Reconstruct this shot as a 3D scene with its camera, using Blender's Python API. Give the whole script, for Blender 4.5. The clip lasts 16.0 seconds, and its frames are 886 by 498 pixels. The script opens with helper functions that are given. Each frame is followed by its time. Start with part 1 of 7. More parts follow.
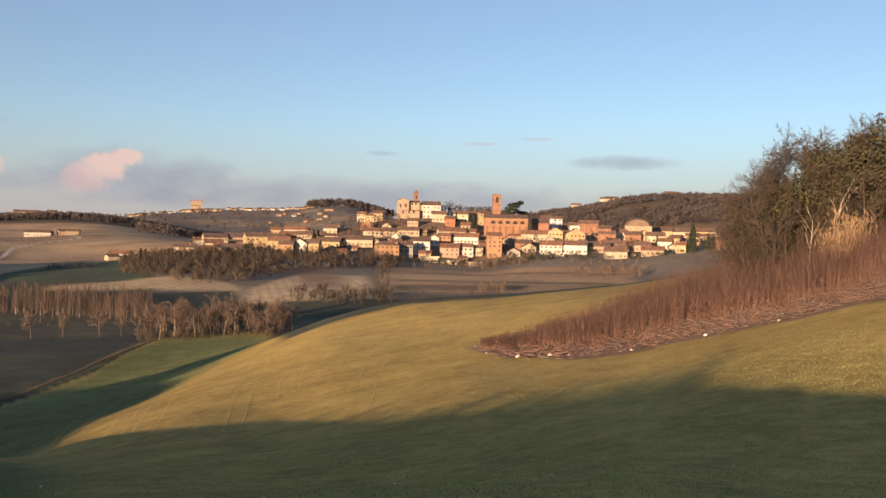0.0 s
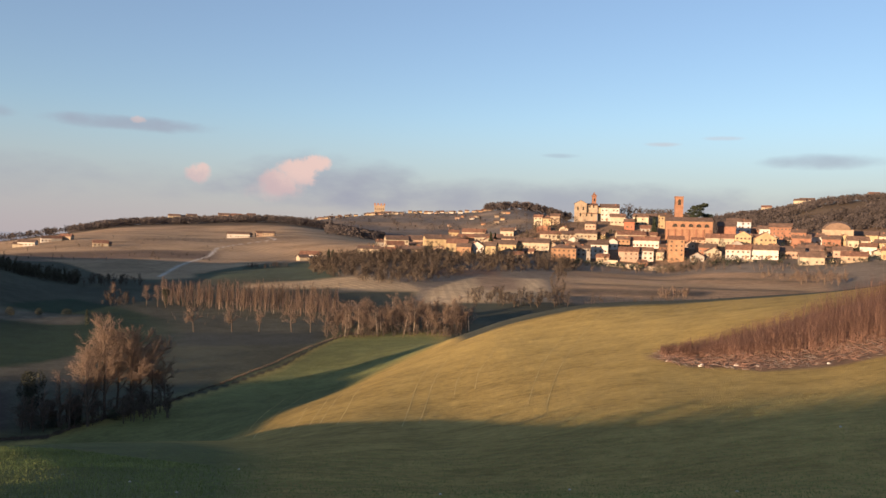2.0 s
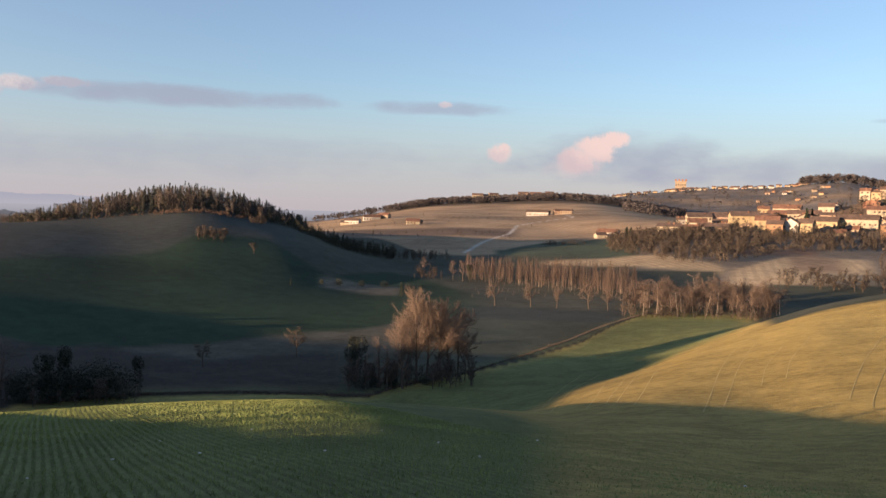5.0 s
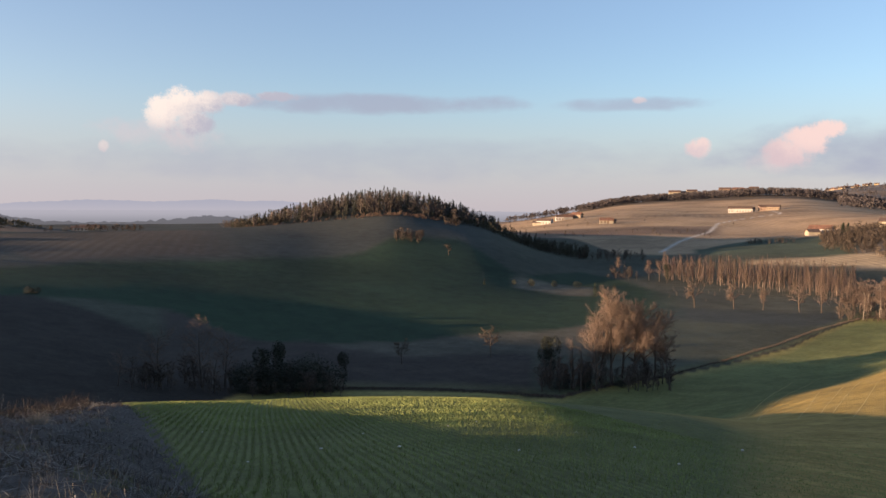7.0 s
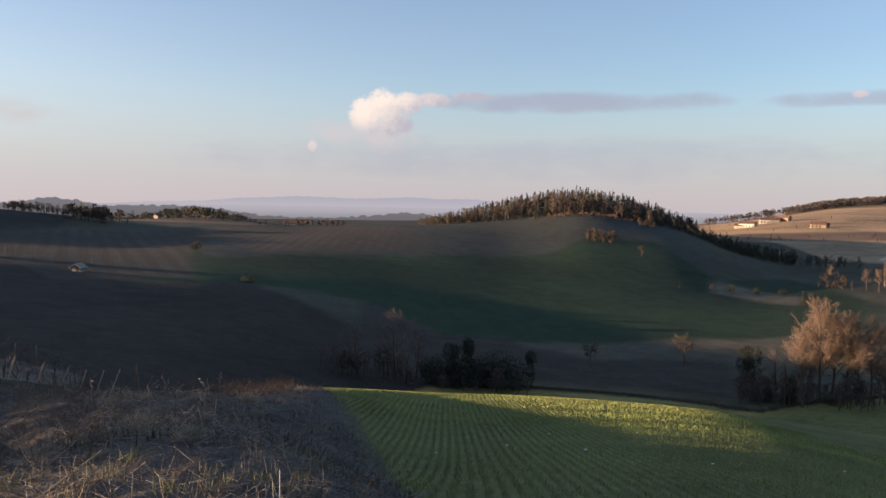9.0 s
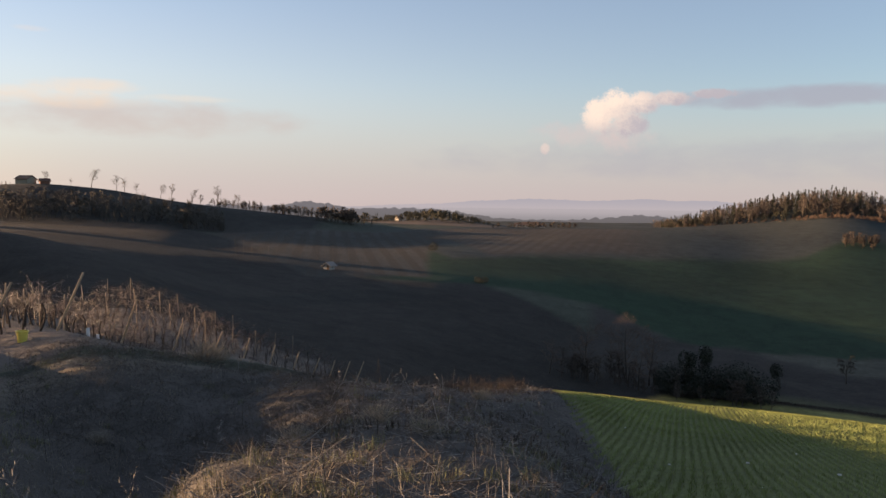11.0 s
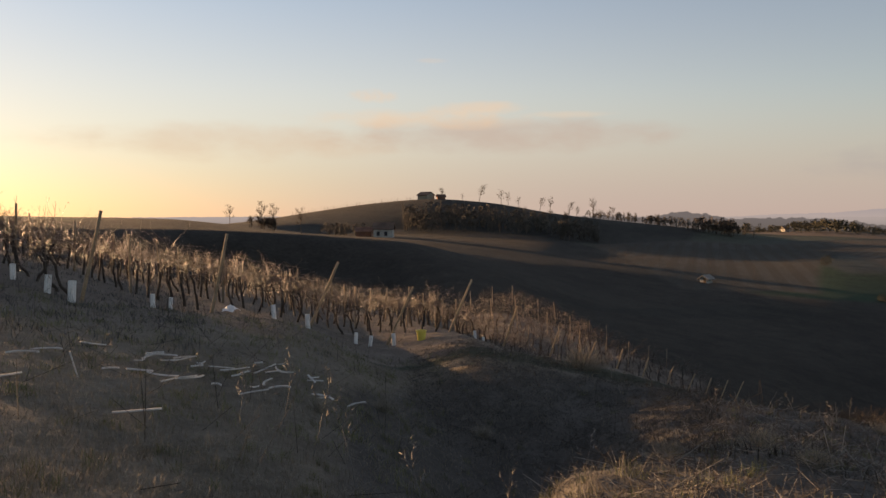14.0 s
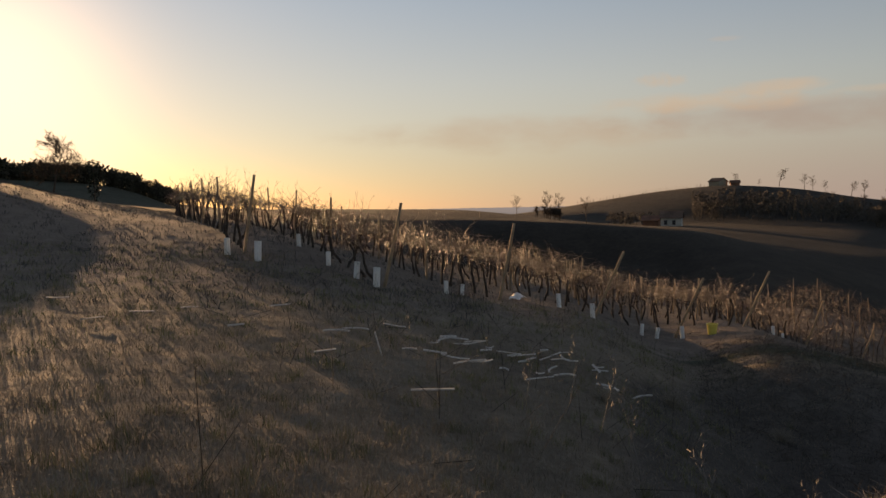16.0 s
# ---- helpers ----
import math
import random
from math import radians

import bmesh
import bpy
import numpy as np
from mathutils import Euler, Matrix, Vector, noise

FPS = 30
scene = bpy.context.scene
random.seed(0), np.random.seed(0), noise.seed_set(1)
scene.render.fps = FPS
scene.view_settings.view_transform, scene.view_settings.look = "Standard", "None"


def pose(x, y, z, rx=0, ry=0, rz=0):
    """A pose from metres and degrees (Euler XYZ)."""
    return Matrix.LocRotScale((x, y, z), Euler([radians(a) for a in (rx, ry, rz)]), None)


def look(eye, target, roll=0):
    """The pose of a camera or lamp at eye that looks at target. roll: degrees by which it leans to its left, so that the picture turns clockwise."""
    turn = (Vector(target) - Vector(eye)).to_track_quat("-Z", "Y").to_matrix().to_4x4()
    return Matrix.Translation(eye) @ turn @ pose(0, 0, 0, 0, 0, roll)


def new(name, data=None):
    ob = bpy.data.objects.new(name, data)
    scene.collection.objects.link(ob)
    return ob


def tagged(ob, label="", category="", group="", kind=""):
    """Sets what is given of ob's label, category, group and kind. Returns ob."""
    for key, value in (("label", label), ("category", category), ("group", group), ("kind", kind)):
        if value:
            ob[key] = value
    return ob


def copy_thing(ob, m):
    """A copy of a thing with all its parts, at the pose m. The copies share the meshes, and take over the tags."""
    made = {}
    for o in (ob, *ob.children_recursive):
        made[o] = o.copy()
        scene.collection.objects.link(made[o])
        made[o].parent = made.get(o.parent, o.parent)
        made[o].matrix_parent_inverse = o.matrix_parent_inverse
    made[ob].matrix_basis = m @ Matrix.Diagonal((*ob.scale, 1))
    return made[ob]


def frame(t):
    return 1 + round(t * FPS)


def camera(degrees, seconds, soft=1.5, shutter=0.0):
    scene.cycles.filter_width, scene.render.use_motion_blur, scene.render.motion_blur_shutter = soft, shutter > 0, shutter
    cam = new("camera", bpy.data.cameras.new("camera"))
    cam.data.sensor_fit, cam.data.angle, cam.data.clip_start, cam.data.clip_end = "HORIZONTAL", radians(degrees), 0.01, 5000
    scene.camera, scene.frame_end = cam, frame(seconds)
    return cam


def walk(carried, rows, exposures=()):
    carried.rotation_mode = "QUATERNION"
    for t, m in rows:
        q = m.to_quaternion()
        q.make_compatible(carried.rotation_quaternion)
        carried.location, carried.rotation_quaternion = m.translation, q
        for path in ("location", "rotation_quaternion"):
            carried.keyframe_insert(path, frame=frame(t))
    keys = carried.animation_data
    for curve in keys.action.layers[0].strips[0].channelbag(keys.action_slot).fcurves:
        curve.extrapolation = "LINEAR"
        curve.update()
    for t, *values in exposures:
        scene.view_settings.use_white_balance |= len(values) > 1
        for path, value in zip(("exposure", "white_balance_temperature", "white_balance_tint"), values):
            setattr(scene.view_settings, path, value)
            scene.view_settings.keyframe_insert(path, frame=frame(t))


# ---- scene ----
cam = camera(56.98, 16.0)
PATH = [  # seconds, yaw, pitch, roll
    (0.0, 0.00, -0.57, -1.30),
    (0.5, 2.83, -0.59, -1.26),
    (1.0, 6.12, -0.68, -1.18),
    (1.5, 9.65, -0.67, -1.25),
    (2.0, 12.35, -0.68, -1.64),
    (2.5, 14.85, -0.96, -2.22),
    (3.0, 19.81, -1.26, -2.40),
    (5.5, 36.48, -2.95, -0.88),
    (6.0, 40.50, -2.99, -0.51),
    (6.5, 43.34, -3.09, -0.16),
    (7.0, 46.41, -2.92, -0.12),
    (7.5, 49.50, -2.82, -0.37),
    (8.0, 52.81, -2.89, -0.64),
    (8.5, 56.28, -3.01, -0.80),
    (11.0, 75.94, -3.13, -0.65),
    (11.5, 80.97, -3.18, -0.49),
    (12.0, 85.67, -3.25, -0.25),
    (12.5, 88.78, -3.15, 0.04),
    (13.0, 93.01, -3.04, 0.13),
    (13.5, 98.21, -2.87, -0.08),
    (14.0, 101.76, -2.49, 0.01),
    (14.5, 105.83, -2.26, 0.49),
    (15.0, 111.32, -2.38, 0.79),
    (15.5, 116.63, -2.70, 0.70),
    (16.0, 121.54, -3.08, 0.88),
]
EYE = (0.0, 0.0, 1.6)
EXPOSURE = [  # seconds, stops, kelvin, tint
    (0.0, 1.36, 7200, 22), (3.0, 1.42, 7000, 21.5), (6.0, 1.62, 6900, 21.5), (8.5, 1.65, 7000, 22), (11.0, 1.60, 7700, 24), (13.0, 1.44, 8700, 25.5), (14.5, 1.22, 9300, 26), (16.0, 0.86, 9450, 25.5),
]
walk(cam, [(t, pose(*EYE, 90 + p, r, y)) for t, y, p, r in PATH], EXPOSURE)

# ---------------------------------------------------------------- light
SUN_AZ, SUN_EL = 151.0, 5.6  # bearing (turning left from +y) and height in degrees


def bearing(az, r, z=0.0):
    """A place at a bearing and a distance from the eye."""
    a = radians(az)
    return Vector((-r * math.sin(a), r * math.cos(a), z))


sun_data = bpy.data.lights.new("sun", "SUN")
sun_data.energy, sun_data.angle, sun_data.color = 5.0, radians(0.6), (1.0, 0.74, 0.47)
sun = new("sun", sun_data)
sun_from = bearing(SUN_AZ, math.cos(radians(SUN_EL)), math.sin(radians(SUN_EL)))
sun.matrix_world = look(sun_from * 100, (0, 0, 0))


class Nodes:
    """Short hand for building a node tree."""

    def __init__(self, tree):
        self.tree = tree

    def add(self, kind, **sockets):
        n = self.tree.nodes.new(kind)
        for key, value in sockets.items():
            sock = n.inputs[int(key[1:])] if key[0] == "i" and key[1:].isdigit() else n.inputs[key.replace("_", " ")]
            if isinstance(value, bpy.types.NodeSocket):
                self.tree.links.new(value, sock)
            else:
                sock.default_value = value
        return n

    def math(self, op, a, b=0.0, c=0.0, clamp=False):
        n = self.add("ShaderNodeMath", i0=a, i1=b, i2=c)
        n.operation, n.use_clamp = op, clamp
        return n.outputs[0]

    def step(self, x, lo, hi):
        n = self.add("ShaderNodeMapRange", i0=x, i1=lo, i2=hi, i3=0.0, i4=1.0)
        n.interpolation_type = "SMOOTHSTEP"
        return n.outputs[0]

    def mix(self, fac, a, b, blend="MIX"):
        n = self.tree.nodes.new("ShaderNodeMix")
        n.data_type, n.blend_type = "RGBA", blend
        for i, value in ((0, fac), (6, a), (7, b)):
            if isinstance(value, bpy.types.NodeSocket):
                self.tree.links.new(value, n.inputs[i])
            else:
                n.inputs[i].default_value = value if i == 0 else (*value, 1)[:4]
        return n.outputs[2]

    def noise(self, vector, scale, detail=3.0, rough=0.5):
        n = self.add("ShaderNodeTexNoise", Scale=scale, Detail=detail, Roughness=rough)
        if vector is not None:
            self.tree.links.new(vector, n.inputs["Vector"])
        return n.outputs[0]


def build_sky():
    world = bpy.data.worlds.new("evening_sky")
    scene.world = world
    world.use_nodes = True
    world.node_tree.nodes.clear()
    n = Nodes(world.node_tree)
    sky = n.add("ShaderNodeTexSky")
    sky.sky_type, sky.sun_disc = "NISHITA", False
    sky.sun_elevation, sky.sun_rotation = radians(SUN_EL), radians(-SUN_AZ)
    sky.altitude, sky.air_density, sky.dust_density, sky.ozone_density = 200, 1.0, 0.22, 3.0
    where = n.add("ShaderNodeTexCoord").outputs["Generated"]
    xyz = n.add("ShaderNodeSeparateXYZ", i0=where).outputs
    az = n.math("MULTIPLY", n.math("ARCTAN2", n.math("MULTIPLY", xyz[0], -1.0), xyz[1]), 57.2958)
    el = n.math("MULTIPLY", n.math("ARCSINE", xyz[2]), 57.2958)
    spread = n.add("ShaderNodeCombineXYZ", i0=n.math("MULTIPLY", az, 0.45), i1=el, i2=0.0).outputs[0]
    even = n.add("ShaderNodeCombineXYZ", i0=az, i1=el, i2=3.0).outputs[0]
    soft = n.noise(spread, 0.55, 4.0, 0.55)
    billow = n.math("ADD", n.math("MULTIPLY", n.noise(even, 0.8, 2.0, 0.5), 0.6), n.math("MULTIPLY", n.noise(even, 2.4, 6.0, 0.65), 0.4))
    curl = n.math("ADD", n.math("MULTIPLY", n.noise(even, 1.1, 2.0, 0.5), 0.45), n.math("ADD", n.math("MULTIPLY", n.noise(even, 3.2, 5.0, 0.6), 0.35), n.math("MULTIPLY", n.noise(even, 8.0, 3.0, 0.6), 0.20)))
    colour = sky.outputs[0]

    def cloud(colour, az0, el0, wide, high, tint, amount, ragged=1.2, puffy=True, edge=0.5):
        dx = n.math("DIVIDE", n.math("SUBTRACT", az, az0), wide)
        dy = n.math("DIVIDE", n.math("SUBTRACT", el, el0), high)
        d = n.math("ADD", n.math("MULTIPLY", dx, dx), n.math("MULTIPLY", dy, dy))
        rough = n.math("MULTIPLY", n.math("SUBTRACT", billow if puffy else soft, 0.5), ragged * 3.0)
        inside = n.step(n.math("ADD", d, rough), 1.0, 1.0 - edge)
        return n.mix(n.math("MULTIPLY", inside, amount), colour, tint)

    def cumulus(colour, puffs, lit, shade, falls, amount=0.88):
        """One heaped cloud out of several puffs; falls: bearing and height where the light fades, and over how many degrees."""
        near = None
        for az0, el0, wide, high in puffs:
            dx = n.math("DIVIDE", n.math("SUBTRACT", az, az0), wide)
            dy = n.math("DIVIDE", n.math("SUBTRACT", el, el0), high)
            d = n.math("ADD", n.math("MULTIPLY", dx, dx), n.math("MULTIPLY", dy, dy))
            near = d if near is None else n.math("SMOOTH_MIN", near, d, 0.35)
        inside = n.step(n.math("ADD", near, n.math("MULTIPLY", n.math("SUBTRACT", curl, 0.5), 3.4)), 1.35, 0.25)
        slant = n.math("ADD", n.math("MULTIPLY", n.math("SUBTRACT", az, falls[0]), falls[2]), n.math("MULTIPLY", n.math("SUBTRACT", el, falls[1]), falls[3]))
        body = n.mix(n.step(n.math("ADD", slant, n.math("MULTIPLY", n.math("SUBTRACT", curl, 0.5), 3.0)), -0.6, 1.7), shade, lit)
        return n.mix(n.math("MULTIPLY", inside, amount), colour, body)

    # bright air round the low sun
    toward = n.add("ShaderNodeVectorMath", i0=where, i1=tuple(sun_from))
    toward.operation = "DOT_PRODUCT"
    off = n.math("MULTIPLY", n.math("ARCCOSINE", n.math("MINIMUM", toward.outputs["Value"], 1.0)), 57.2958)
    colour = n.mix(n.math("MULTIPLY", n.math("POWER", n.step(off, 17.0, 0.5), 2.2), 0.8), colour, (12.0, 10.4, 8.4))
    colour = n.mix(n.math("MULTIPLY", n.math("MULTIPLY", n.step(off, 110.0, 25.0), n.step(el, 20.0, 3.0)), 0.40), colour, (2.75, 2.5, 2.25))
    # the dusty bank low over the plain, then the single clouds
    colour = n.mix(0.18, colour, (1.45, 1.55, 1.75))
    low = n.math("MULTIPLY", n.step(el, 9.0, 0.5), n.step(n.math("ABSOLUTE", n.math("SUBTRACT", az, 25.0)), 120.0, 65.0))
    colour = n.mix(n.math("MULTIPLY", low, 0.75), colour, LILAC)
    for spec in CLOUDS:
        colour = cloud(colour, *spec)
    for spec in HEAPS:
        colour = cumulus(colour, *spec)
    back = n.add("ShaderNodeBackground", Color=colour, Strength=0.112)
    n.add("ShaderNodeOutputWorld", Surface=back.outputs[0])


LILAC = (1.33, 1.43, 1.77)
GREY = (1.05, 1.24, 1.58)
PINK, CREAM, ROSE = (2.75, 2.15, 1.95), (3.0, 2.72, 2.38), (1.9, 1.75, 1.82)
GOLD = (2.6, 2.3, 1.85)
# bearing, height, half width, half height, colour, strength, raggedness, puffy, edge
CLOUDS = [
    (21.0, 3.7, 9.0, 2.2, GREY, 0.7, 0.55, False, 1.3),
    (6.0, 2.8, 20.0, 1.7, GREY, 0.7, 0.5, False, 1.3),
    (52.0, 3.2, 30.0, 1.8, GREY, 0.4, 0.6, False, 1.3),
    (51.0, 7.1, 12.5, 0.85, GREY, 0.75, 0.55, False, 1.0),
    (33.9, 6.95, 6.4, 0.62, GREY, 0.62, 0.6, False, 1.0),
    (-16.0, 2.6, 14.0, 1.4, GREY, 0.5, 0.6, False, 1.3),
    (-12.4, 5.6, 4.4, 0.6, GREY, 0.55, 0.6, False, 1.2),
    (-2.5, 6.82, 1.6, 0.2, ROSE, 0.5, 0.6, False, 1.2),
    (-6.4, 7.18, 1.6, 0.2, ROSE, 0.45, 0.6, False, 1.2),
    (4.5, 6.0, 1.6, 0.22, GREY, 0.4, 0.6, False, 1.2),
    (24.2, 3.0, 2.4, 0.9, PINK, 0.35, 0.8, True, 1.4),
    (66.8, 5.0, 3.6, 1.1, ROSE, 0.5, 0.8, True, 1.4),
    (63.6, 4.6, 2.4, 1.3, ROSE, 0.55, 0.8, True, 1.4),
    (97.5, 5.45, 14.5, 1.5, (1.62, 1.52, 1.50), 0.62, 0.55, False, 1.3),
    (116.0, 4.9, 14.0, 1.6, (2.1, 1.75, 1.4), 0.4, 0.6, False, 1.4),
    (106.5, 8.1, 2.0, 0.6, GOLD, 0.5, 1.0, True, 1.5),
    (102.4, 10.5, 1.3, 0.22, GOLD, 0.2, 0.8, False, 1.3),
    (104.0, 6.5, 11.0, 0.8, GOLD, 0.55, 1.0, False, 1.5),
    (99.6, 7.2, 5.0, 0.6, GOLD, 0.55, 1.0, False, 1.5),
    (93.6, 6.8, 5.0, 0.3, GOLD, 0.4, 0.8, False, 1.5),
]
# puffs (bearing, height, half width, half height), lit colour, shaded colour, where the light fades
HEAPS = [
    ([(65.1, 6.1, 1.25, 1.25), (64.0, 6.75, 1.25, 1.15), (62.5, 6.95, 1.3, 0.75), (63.3, 5.6, 1.3, 0.9), (60.4, 7.2, 1.5, 0.5), (57.8, 7.5, 1.6, 0.32)], CREAM, (1.36, 1.44, 1.68), (62.0, 6.2, 0.36, 0.7)),
    ([(23.7, 3.6, 1.5, 0.95), (22.5, 4.3, 1.5, 0.95), (21.3, 5.0, 0.95, 0.65)], PINK, (1.95, 1.65, 1.72), (23.6, 3.3, -0.35, 0.9)),
    ([(29.2, 3.95, 0.85, 0.7), (28.9, 4.3, 0.5, 0.4)], PINK, (1.9, 1.65, 1.75), (29.5, 3.4, -0.3, 0.9), 0.8),
    ([(33.0, 7.25, 0.5, 0.25)], PINK, ROSE, (33.0, 7.0, 0.0, 0.9), 0.6),
    ([(68.9, 3.9, 0.36, 0.40)], CREAM, ROSE, (68.9, 3.7, 0.0, 0.9), 0.6),
]
build_sky()

# ---------------------------------------------------------------- materials
def material(name):
    m = bpy.data.materials.new(name)
    m.use_nodes = True
    m.node_tree.nodes.clear()
    n = Nodes(m.node_tree)
    return m, n


def finish(n, colour, rough=0.85, bump=None, strength=0.4, distance=0.02, spec=0.3, metallic=0.0):
    b = n.add("ShaderNodeBsdfPrincipled", Roughness=rough, Metallic=metallic)
    b.inputs["Specular IOR Level"].default_value = spec
    if isinstance(colour, bpy.types.NodeSocket):
        n.tree.links.new(colour, b.inputs["Base Color"])
    else:
        b.inputs["Base Color"].default_value = (*colour, 1)
    if bump is not None:
        n.tree.links.new(n.add("ShaderNodeBump", Strength=strength, Distance=distance, Height=bump).outputs[0], b.inputs["Normal"])
    n.add("ShaderNodeOutputMaterial", Surface=b.outputs[0])
    return b


def plain(name, colour, rough=0.85, vary=0.25, scale=2.0, fine=40.0, bump=0.3, distance=0.02, spec=0.3, by_piece=0.0):
    """A surface of one colour with stains at a large and a small scale, and fine relief."""
    m, n = material(name)
    at = n.add("ShaderNodeTexCoord").outputs["Object"]
    big, small = n.noise(at, scale, 3.0), n.noise(at, fine, 2.0)
    f = n.math("ADD", n.math("MULTIPLY", big, 0.6), n.math("MULTIPLY", small, 0.4))
    dark = tuple(c * (1 - vary) for c in colour)
    light = tuple(min(1, c * (1 + vary)) for c in colour)
    c = n.mix(n.step(f, 0.3, 0.7), dark, light)
    if by_piece:
        info = n.add("ShaderNodeObjectInfo").outputs["Random"]
        isle = n.add("ShaderNodeNewGeometry").outputs["Random Per Island"]
        g = n.math("ADD", n.math("MULTIPLY", n.math("ADD", info, isle), by_piece), 1.0 - by_piece)
        grey = n.add("ShaderNodeCombineColor", i0=g, i1=g, i2=g).outputs[0]
        c = n.mix(1.0, c, grey, "MULTIPLY")
    finish(n, c, rough, small, bump, distance, spec)
    return m


def ground_material():
    m, n = material("farmland")
    at = n.add("ShaderNodeTexCoord").outputs["Object"]

    def attribute(name):
        a = n.add("ShaderNodeAttribute")
        a.attribute_name = name
        return a.outputs

    base = attribute("field_colour")["Color"]
    across, stripes = attribute("across")["Fac"], attribute("stripes")["Fac"]
    wide, mid, fine = n.noise(at, 0.018, 3.0), n.noise(at, 0.22, 5.0, 0.65), n.noise(at, 9.0, 4.0, 0.7)
    tuft = n.noise(at, 1.4, 5.0, 0.7)
    patch = n.math("ADD", n.math("ADD", n.math("MULTIPLY", wide, 0.28), n.math("MULTIPLY", tuft, 0.27)), n.math("ADD", n.math("MULTIPLY", mid, 0.25), n.math("MULTIPLY", fine, 0.20)))
    k = n.math("MULTIPLY_ADD", n.step(patch, 0.36, 0.64), 0.90, 0.56)
    grey = n.add("ShaderNodeCombineColor", i0=k, i1=k, i2=k).outputs[0]
    c = n.mix(1.0, base, grey, "MULTIPLY")
    # bare soil shows between the drilled rows or the lines of vines
    wobble = n.math("MULTIPLY_ADD", mid, 0.25, across)
    row = n.step(n.math("PINGPONG", wobble, 0.5), 0.18, 0.34)
    bare = n.mix(0.55, base, (0.055, 0.04, 0.028))
    c = n.mix(n.math("MULTIPLY", row, stripes), c, bare)
    finish(n, c, 0.95, n.math("ADD", n.math("MULTIPLY", fine, 0.8), n.math("ADD", mid, n.math("MULTIPLY", tuft, 1.2))), 0.6, 0.14, 0.1)
    return m

